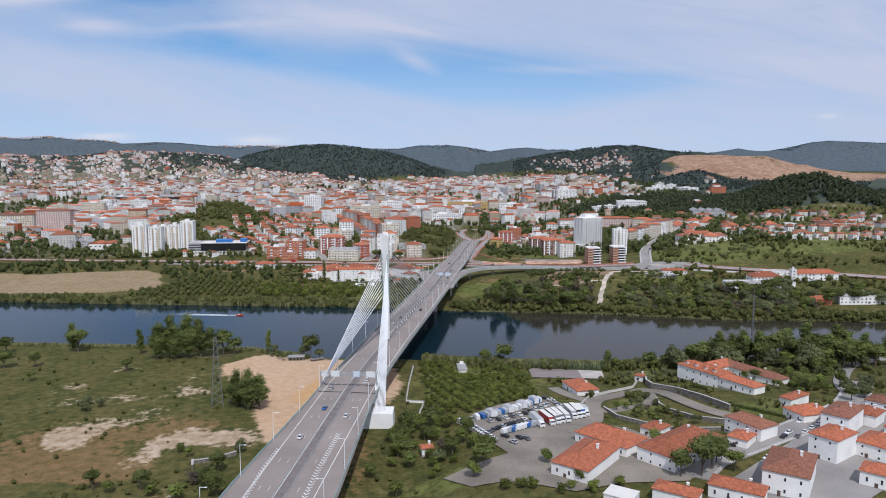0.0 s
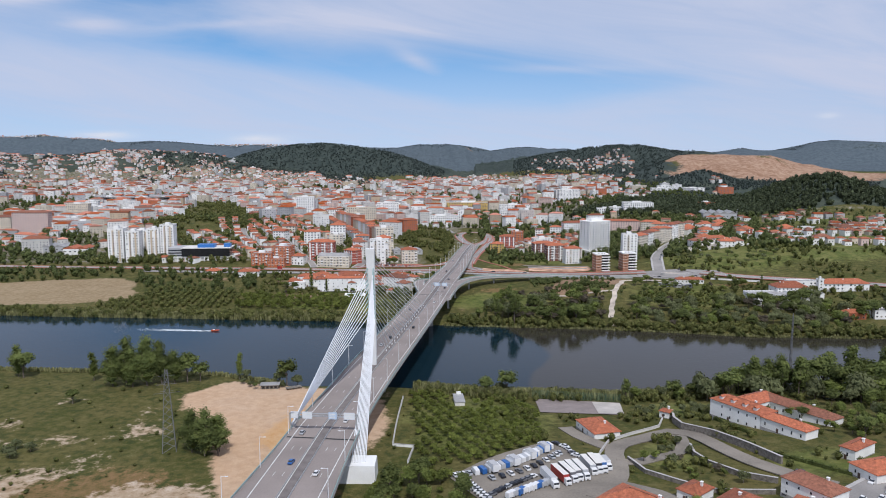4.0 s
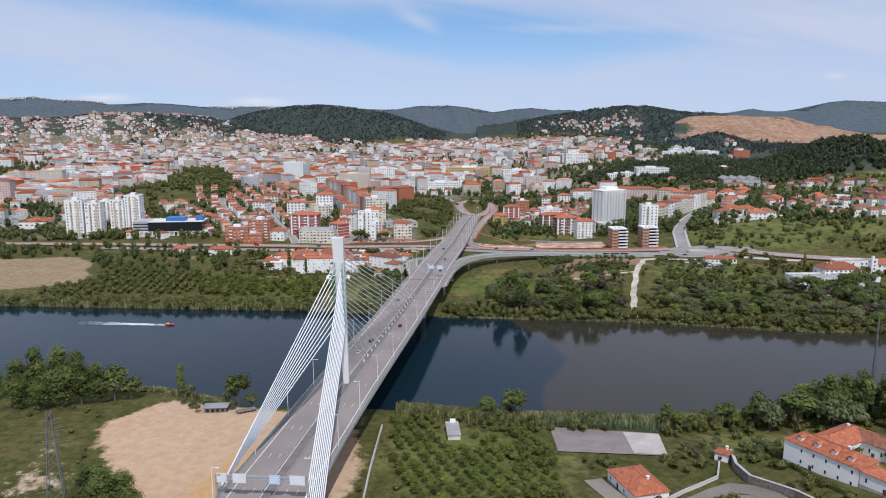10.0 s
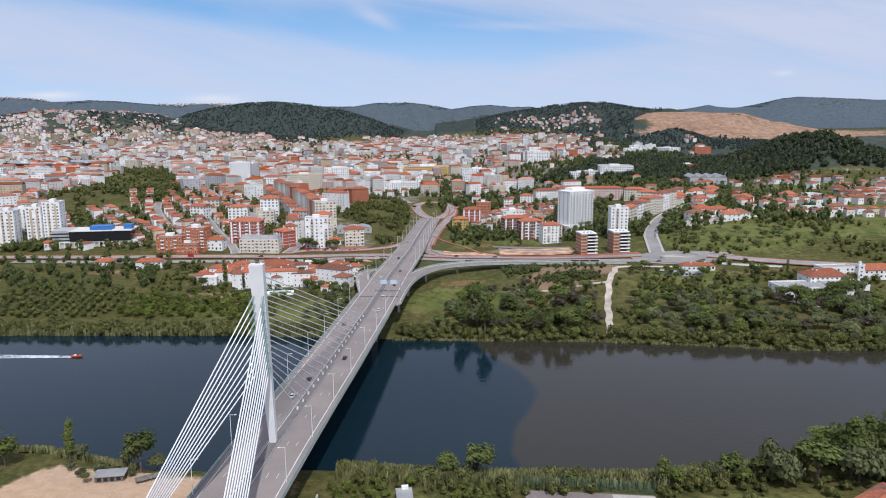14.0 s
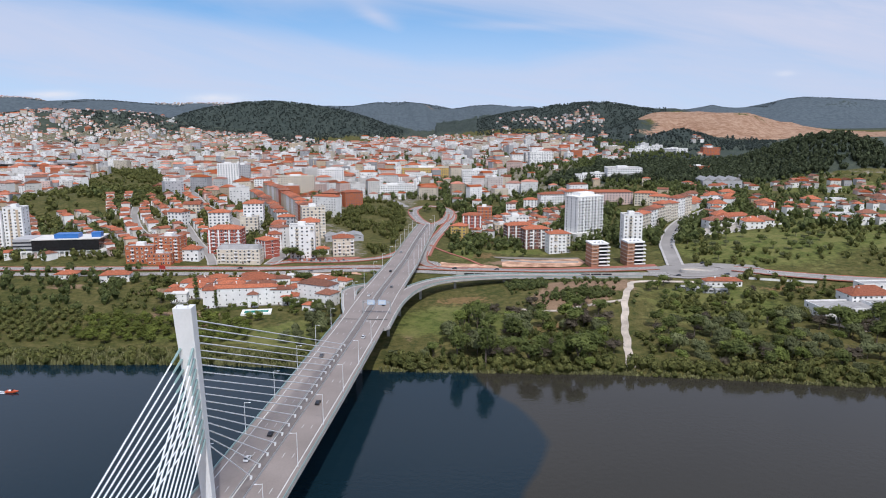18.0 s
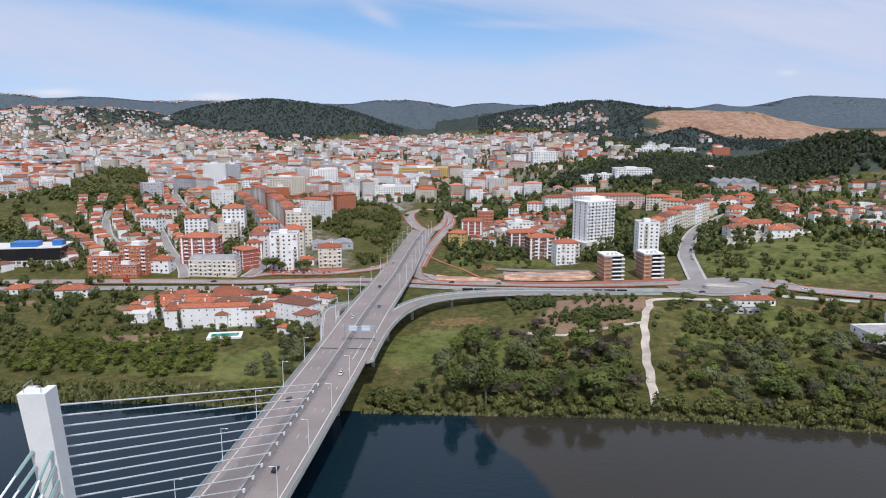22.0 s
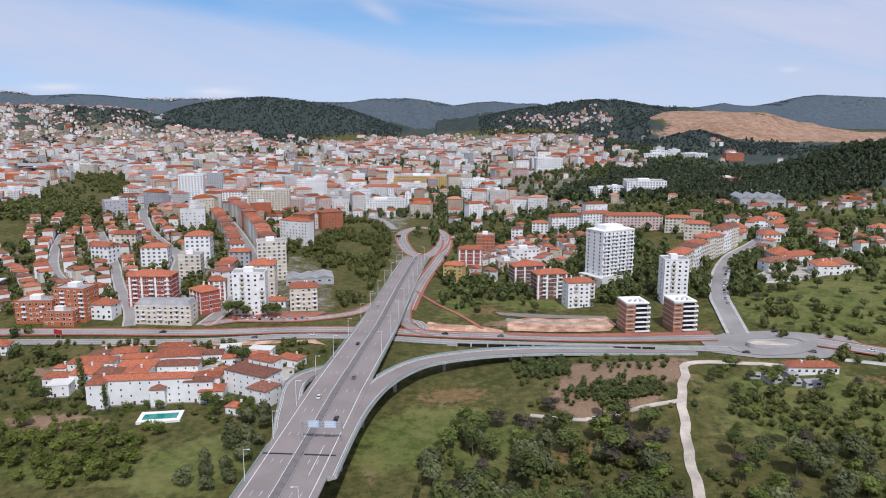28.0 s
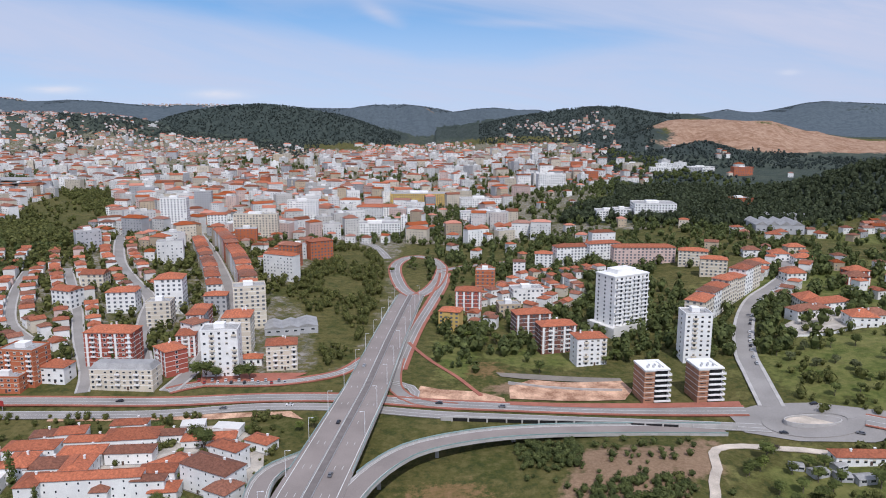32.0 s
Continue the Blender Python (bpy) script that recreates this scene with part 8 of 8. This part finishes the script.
def car(x, y, yaw, colour, z=None):
    t = thing("car", x, y, ground(x, y) + 0.45 if z is None else z, yaw, "%s passenger car on the road" % colour, "car", "cars")
    part("body", BODY[colour], t)
    part("cabin", CAB, t, "dark car windows")
    part("roof", ROOF[colour], t)
    part("running_gear", GEAR, t, "black wheels and underbody")


def truck(x, y, yaw, colour, length=9.0):
    t = thing("lorry", x, y, ground(x, y) + 0.4, yaw, "%s box lorry parked in the yard" % colour, "lorry", "parked lorries")
    part("box", boxes("lorry_box", [(-1.25, 1.25, -length / 2, length / 2 - 2.3, 1.0, 3.9)], PAINT[colour]), t)
    part("box_roof", boxes("lorry_box_roof", [(-1.2, 1.2, -length / 2 + 0.05, length / 2 - 2.35, 3.9, 3.96)], M["annex"] if colour != "white" else M["grey"]), t)
    part("chassis", boxes("chassis", [(-0.5, 0.5, -length / 2, length / 2, 0.6, 0.98)], M["black"]), t)
    cab = part("cab", loft("lorry_cab", [[(-1.2, length / 2 - 2.1, 0.7), (1.2, length / 2 - 2.1, 0.7), (1.15, length / 2 - 2.1, 3.0), (-1.15, length / 2 - 2.1, 3.0)], [(-1.2, length / 2 - 0.3, 0.7), (1.2, length / 2 - 0.3, 0.7), (1.1, length / 2 - 0.5, 2.9), (-1.1, length / 2 - 0.5, 2.9)], [(-1.2, length / 2, 0.7), (1.2, length / 2, 0.7), (1.2, length / 2, 1.7), (-1.2, length / 2, 1.7)]], PAINT["white"]), t)
    part("windscreen", boxes("windscreen", [(-1.0, 1.0, length / 2 - 0.28, length / 2 - 0.12, 1.75, 2.7)], M["glass"]), cab)
    for wx in (-1.05, 1.05):
        for wy in (-length / 2 + 1.2, length / 2 - 1.3):
            w = part("wheel", WHEEL, t)
            w.matrix_basis = Matrix.LocRotScale((wx, wy, 0), None, (2, 1.45, 1.45))


VAN = {k: loft("van_body", [[(-0.95, y, 0.35), (0.95, y, 0.35), (0.97, y, 1.2), (0.85, y, h), (-0.85, y, h), (-0.97, y, 1.2)] for y, h in ((-2.7, 2.2), (-2.6, 2.35), (1.0, 2.4), (1.5, 2.2), (2.2, 1.35), (2.75, 1.1))], PAINT[k]) for k in ("white", "silver", "blue")}
VAN_GLASS = mesh("van_windscreen", [(-0.8, 1.56, 2.13), (0.8, 1.56, 2.13), (0.84, 2.18, 1.42), (-0.84, 2.18, 1.42)], [(0, 3, 2, 1)], M["glass"])


def van(x, y, yaw, colour):
    t = thing("van", x, y, ground(x, y) + 0.42, yaw, "%s panel van parked in the yard" % colour, "van", "parked vans")
    part("body", VAN[colour], t)
    part("windscreen", VAN_GLASS, t)
    part("running_gear", VAN_GEAR, t, "black wheels and underbody")


rc = random.Random(9)
ends_a = [(41, 326), (47, 329), (51, 331), (55, 334), (61, 342), (65, 339), (68, 336)]
ends_b = [(46, 303), (53, 308), (55, 312), (59, 312), (64, 318), (66, 321), (69, 325)]
for i in range(9):
    s = i / 8 * 6
    ax, ay = (float(np.interp(s, range(7), [p[k] for p in ends_a])) for k in (0, 1))
    bx, by = (float(np.interp(s, range(7), [p[k] for p in ends_b])) for k in (0, 1))
    l = math.hypot(ax - bx, ay - by)
    truck((ax + bx) / 2, (ay + by) / 2, math.degrees(math.atan2(by - ay, bx - ax)) - 90 + 3, rc.choice(["white", "silver", "grey", "white", "red", "blue", "black"]), max(7.0, min(13.0, l * 0.7)))
row = resample(curve_pts([(8, 329), (21, 328), (35, 338), (49, 355)], 2), 2.7)
for k, (x, y) in enumerate(row[::1]):
    if k < 4:
        car(x, y, 22, rc.choice(["white", "white", "silver"]))
    elif k % 5 == 2:
        truck(x, y - 1, 24 + rc.uniform(-3, 3), rc.choice(["white", "white", "blue"]), 7.2)
    else:
        van(x, y, 23 + rc.uniform(-7, 7), rc.choice(["white", "blue", "silver", "silver"]))
    if k > 3 and k % 2:
        car(x + 3.4, y - 8.2, 22 + rc.uniform(-6, 6), rc.choice(["white", "black", "grey", "silver"]))
for i in range(12):
    car(11 + i * 0.95, 324 - i * 2.7, 68 + rc.uniform(-3, 3), rc.choice(["white", "white", "white", "silver"]))
for i in range(9):
    van(28 + i * 1.9, 301 + i * 1.5, -40 + rc.uniform(-8, 8), rc.choice(["white", "blue", "silver"]))
for i in range(9):
    car(21 + i * 2.1, 303.5 + i * 2.0, -48 + rc.uniform(-6, 6), rc.choice(["black", "black", "grey", "white", "silver"]))
for x, y, c in ((27, 296, "black"), (33, 294, "black"), (36, 293, "grey"), (30, 289, "silver"), (53, 360, "black"), (57, 352, "white"), (58, 347, "grey"), (59, 344, "white"), (56, 356, "white"), (64, 271, "black")):
    car(x, y, rc.uniform(20, 60), c)
for i in range(6):
    car(118 + i * 2.6, 282 + i * 1.6, 132, rc.choice(["black", "grey", "black", "silver"]))
for i in range(4):
    car(128 + i * 2.7, 268 + i * 2.1, 132, rc.choice(["white", "white", "black"]))
for i in range(5):
    car(150 + i * 5.6, 288 + i * 5.0, -42, rc.choice(["white", "black", "grey"]))
for i, (off, y, colour) in enumerate(((-7, 287, "white"), (-5.2, 322, "blue"), (7, 312, "white"), (-9, 352, "silver"), (6.5, 366, "white"), (-6, 500, "white"), (-4.5, 520, "black"), (5.5, 549, "black"), (7, 640, "white"), (-8, 610, "grey"), (-6, 735, "white"), (7.5, 710, "black"), (-4.5, 815, "black"), (-7.5, 900, "silver"), (5.2, 760, "grey"))):
    car(axis(y) + off, y, -7, colour, deck_z(y) + 0.05)
for x, y, a, c in ((-120, 860, 92, "black"), (-60, 850, 86, "grey"), (-24, 853, 86, "white"), (60, 852, 80, "black"), (95, 846, 80, "grey"), (232, 800, 70, "black"), (268, 794, 60, "grey"), (262, 826, 100, "black"), (300, 790, 60, "white"), (150, 640, 10, "white"),
                   (126, 300, 130, "black"), (140, 318, 40, "black"), (148, 292, 130, "white"), (144, 288, 130, "black"), (160, 306, 130, "white"), (176, 318, 130, "grey"), (120, 283, 40, "black"), (80, 392, 20, "grey"), (72, 375, 20, "white")):
    car(x, y, a, c)
hill_line = curve_pts([(250, 868), (261, 905), (288, 962), (318, 1008), (352, 1042), (383, 1080)], 9)
for k, ((x0, y0), (x1, y1)) in enumerate(zip(hill_line[2:], hill_line[3:])):
    l = math.hypot(x1 - x0, y1 - y0)
    if rc.random() < 0.8:
        car(x0 + (y1 - y0) / l * 4.0, y0 - (x1 - x0) / l * 4.0, math.degrees(math.atan2(y1 - y0, x1 - x0)) - 90, rc.choice(["white", "grey", "black", "silver"]))
for i in range(14):
    car(-84 + i * 4.0, 888 - (i % 2) * 3, 10, rc.choice(["white", "grey", "black", "silver", "red"]))

# boat
boat = thing("speed_boat", -181, 621, 0, -98, "small orange speedboat with a low windscreen", "boat")
part("hull", loft("hull", [[(-1.1, -3.2, 0.1), (1.1, -3.2, 0.1), (1.2, -3.2, 0.9), (-1.2, -3.2, 0.9)], [(-1.1, 0.5, 0.1), (1.1, 0.5, 0.1), (1.25, 0.5, 1.0), (-1.25, 0.5, 1.0)], [(-0.1, 3.4, 0.6), (0.1, 3.4, 0.6), (0.15, 3.6, 1.2), (-0.15, 3.6, 1.2)]], M["boat_red"]), boat)
part("windscreen", boxes("windscreen", [(-0.8, 0.8, 0.2, 0.35, 1.0, 1.7)], M["glass"]), boat)
part("console", boxes("console", [(-0.6, 0.6, -1.6, 0.1, 0.95, 1.3)], M["white"]), boat)
wake_v, wake_f = [], []
rw = random.Random(3)
for i in range(260):
    s = i / 260
    x = -184.5 - s * 62
    for side in (-1, -0.5, 0, 0.5, 1):
        if rw.random() < s * 0.75:
            continue
        yy = 621 + s * 5 + side * (0.9 + s * 2.6) + rw.uniform(-0.5, 0.5)
        n0, q = len(wake_v), rw.uniform(0.4, 0.9) * (1.25 - s)
        wake_v += [(x - q * 1.4, yy - q * 0.5, 0.06 + 0.001 * (i % 7)), (x + q, yy - q * 0.4, 0.06 + 0.001 * (i % 7)), (x + q * 0.8, yy + q * 0.5, 0.06 + 0.001 * (i % 7)), (x - q * 1.2, yy + q * 0.4, 0.06 + 0.001 * (i % 7))]
        wake_f.append((n0, n0 + 1, n0 + 2, n0 + 3))
tagged(new("wake", mesh("wake", wake_v, wake_f, M["foam"])), "white foam wake behind the boat", "wake", kind="stuff")


# ---- smaller fixed things ----
def lattice(x, y, h, w0, arms, label):
    z = ground(x, y)
    t = thing("transmission_pylon", x, y, z, 20, label, "pylon")
    w1 = w0 * 0.18
    for sx in (-1, 1):
        for sy in (-1, 1):
            part("leg", tube("pylon_leg", (sx * w0, sy * w0, -0.5), (sx * w1, sy * w1, h), 0.2, 0.13, M["old_steel"], 4), t)
    n = 11
    for k in range(n):
        a, b = k / n, (k + 1) / n
        wa, wb = w0 + (w1 - w0) * a, w0 + (w1 - w0) * b
        for c0, c1 in (((-1, -1), (1, -1)), ((1, -1), (1, 1)), ((1, 1), (-1, 1)), ((-1, 1), (-1, -1))):
            part("brace", tube("pylon_brace", (c0[0] * wa, c0[1] * wa, a * h), (c1[0] * wb, c1[1] * wb, b * h), 0.11, 0.11, M["old_steel"], 4), t)
    for za, l in arms:
        part("cross_arm", boxes("cross_arm", [(-l, l, -0.06, 0.06, za, za + 0.12), (-l * 0.5, l * 0.5, -0.06, 0.06, za + 0.8, za + 0.9)], M["old_steel"]), t)


lattice(-121, 368, 38, 3.0, ((27, 5.5), (31, 4.5), (35, 3.5)), "tall grey lattice transmission pylon in the meadow")
lattice(206, 462, 46, 0.7, ((40, 0.9),), "slender grey lattice pylon among riverside trees")

pool = thing("swimming_pool", -83, 744, ground(-83, 744) + 0.5, 6, "outdoor swimming pool with white surround and green water", "swimming pool")
part("surround", boxes("surround", [(-10, 10, -6, -3.4, -1.5, 0.3), (-10, 10, 3.4, 6, -1.5, 0.3), (-10, -8, -3.4, 3.4, -1.5, 0.3), (8, 10, -3.4, 3.4, -1.5, 0.3)], M["white"]), pool)
part("water", boxes("water", [(-8, 8, -3.4, 3.4, -1.4, 0.1)], M["pool_water"]), pool)

fence = thing("court_fence", 0, 0, 0, 0, "tall green mesh fence behind the sports court", "fence")
fl = [(54, 448), (70, 446), (86, 443), (102, 440)]
for (x0, y0), (x1, y1) in zip(fl, fl[1:]):
    for k in range(4):
        x, y = x0 + (x1 - x0) * k / 4, y0 + (y1 - y0) * k / 4
        part("post", tube("fence_post", (x, y, ground(x, y) - 0.5), (x, y, ground(x, y) + 5), 0.07, 0.07, M["fence_green"], 5), fence)
for k in range(16):
    part("rail", sweep("fence_rail", [(x, y, ground(x, y)) for x, y in resample(fl, 8)], [(-0.02, 0.3 + k * 0.3), (0.02, 0.3 + k * 0.3), (0.02, 0.36 + k * 0.3), (-0.02, 0.36 + k * 0.3)], M["fence_green"]), fence)


def low_wall(name, label, pts, h, material, thick=0.35):
    t = thing(name, 0, 0, 0, 0, label, "wall")
    line = resample(pts, 4)
    part("wall", sweep(name, [(x, y, ground(x, y)) for x, y in line], [(-thick, h), (thick, h), (thick, -1), (-thick, -1)], M[material]), t)
    part("coping", sweep("coping", [(x, y, ground(x, y) + h) for x, y in line], [(-thick - 0.08, 0.12), (thick + 0.08, 0.12), (thick + 0.08, 0), (-thick - 0.08, 0)], M["concrete"]), t)


low_wall("garden_wall", "white garden wall along the orchard", [(-19, 443), (-20, 400), (-20, 374)], 1.4, "white", 0.2)
low_wall("garden_wall", "white garden wall at the orchard corner", [(-20, 374), (-10, 370), (-12, 353)], 1.2, "white", 0.2)
low_wall("stone_wall", "high grey stone retaining wall below the manor", [(121, 411), (117, 396), (117, 384), (126, 369), (133, 347), (138, 329)], 3.2, "stone", 0.5)
low_wall("stone_wall", "curved grey stone retaining wall of the drive", [(111, 356), (109, 345), (111, 334), (118, 320), (128, 311)], 2.2, "stone", 0.4)
low_wall("stone_wall", "low grey stone wall round the terraced garden", [(80, 341), (83, 326), (93, 315), (102, 307), (123, 302)], 1.7, "stone", 0.35)
low_wall("garden_wall", "pale garden wall along the drive", [(70, 348), (78, 366), (92, 378), (108, 390), (114, 404)], 1.2, "annex", 0.25)
low_wall("retaining_wall", "pale concrete retaining wall of the building site", [(103, 879), (122, 872), (145, 866), (168, 862)], 1.6, "concrete", 0.3)
low_wall("garden_wall", "white wall along the front of the school yard", [(297, 919), (322, 915), (352, 923), (386, 936)], 1.5, "white", 0.25)
low_wall("garden_wall", "white yard wall beside the works", [(278, 782), (300, 772), (322, 764)], 1.6, "white", 0.25)
low_wall("ruined_wall", "broken stone wall of a ruin in the meadow", [(-108, 293), (-100, 296), (-92, 303)], 1.8, "stone", 0.4)
low_wall("ruined_wall", "short broken stone wall in the meadow", [(-108, 293), (-106, 287)], 2.4, "stone", 0.4)


def hedge(pts, w, h, seed):
    """A clipped hedge with an uneven leafy top."""
    r = random.Random(seed)
    t = thing("hedge", 0, 0, 0, 0, "clipped dark green garden hedge", "hedge", "hedges")
    v, f = [], []
    for x, y in resample(pts, 0.6):
        for _ in range(5):
            c = Vector((x + r.uniform(-w, w), y + r.uniform(-w, w), ground(x, y) + r.uniform(0.2, h)))
            a, b_ = Vector((r.uniform(-1, 1), r.uniform(-1, 1), r.uniform(-0.5, 0.5))).normalized() * 0.5, Vector((r.uniform(-0.4, 0.4), r.uniform(-0.4, 0.4), 1)).normalized() * 0.45
            n = len(v)
            v += [c - a, c - b_, c + a, c + b_]
            f.append((n, n + 1, n + 2, n + 3))
    part("foliage", mesh("hedge", v, f, M["dark_leaf"]), t)
    part("core", sweep("hedge_core", [(x, y, ground(x, y)) for x, y in resample(pts, 4)], [(-w * 0.8, h * 0.85), (w * 0.8, h * 0.85), (w, -0.3), (-w, -0.3)], M["dark_leaf"]), t)


hedge([(140, 428), (137, 404), (139, 380), (144, 366)], 0.8, 1.8, 1)
hedge([(119, 384), (128, 372), (137, 352)], 0.7, 1.6, 2)
hedge([(140, 340), (150, 326), (160, 312)], 0.7, 1.5, 3)
hedge([(-118, 748), (-100, 751), (-92, 753)], 0.8, 2.0, 4)
hedge([(-60, 757), (-48, 759), (-40, 757)], 0.8, 2.0, 5)

hut = thing("river_hut", -98, 462, ground(-98, 462), 6, "grey boarded riverside hut with a flat roof", "hut")
part("wall", boxes("hut_wall", [(-5, 5, -2.5, 2.5, -1, 2.4)], M["stone"]), hut)
part("roof", boxes("hut_roof", [(-5.6, 5.6, -3.1, 3.1, 2.4, 2.7)], M["sheet"]), hut)
# black blocks on the closed wall stand in for shade inside openings
for i in range(4):
    part("opening", boxes("hut_opening", [(-4.2 + i * 2.3, -2.8 + i * 2.3, -2.56, -2.4, 0.5, 1.8)], M["black"]), hut)
dock = thing("river_jetty", -84, 461, ground(-84, 461), 30, "old grey timber jetty", "jetty")
part("planking", boxes("planking", [(-4.5, 4.5, -1.8, 1.8, 0.9, 1.15)], M["stone"]), dock)
for i in range(6):
    part("pile", boxes("pile", [(-4.2 + i * 1.65, -3.9 + i * 1.65, -1.7, -1.4, -2, 0.9)], M["bark"]), dock)

shed_o = thing("orchard_shed", 12, 436, ground(12, 436), 4, "long grey flat-roofed shed in the orchard", "shed")
part("wall", boxes("shed_wall", [(-2.6, 2.6, -7, 7, -1, 2.6)], M["annex"]), shed_o)
part("roof", boxes("shed_roof", [(-2.9, 2.9, -7.3, 7.3, 2.6, 2.85)], M["sheet"]), shed_o)
part("tank", boxes("water_tank", [(-0.8, 1.6, 5.8, 7.0, 2.85, 4.1)], M["white"]), shed_o)
villa(-7, 299, 5, 4.5, 2.8, 10)
villa(117, 408, 5, 5, 3.4, -40)
board = thing("billboard", -181, 851, ground(-181, 851), -20, "red advertising board on two posts", "billboard")
part("panel", boxes("panel", [(-3, 3, -0.15, 0.15, 3, 6)], PAINT["red"]), board)
for s in (-2, 2):
    part("post", boxes("board_post", [(s - 0.12, s + 0.12, -0.1, 0.1, -0.5, 3)], M["galv"]), board)
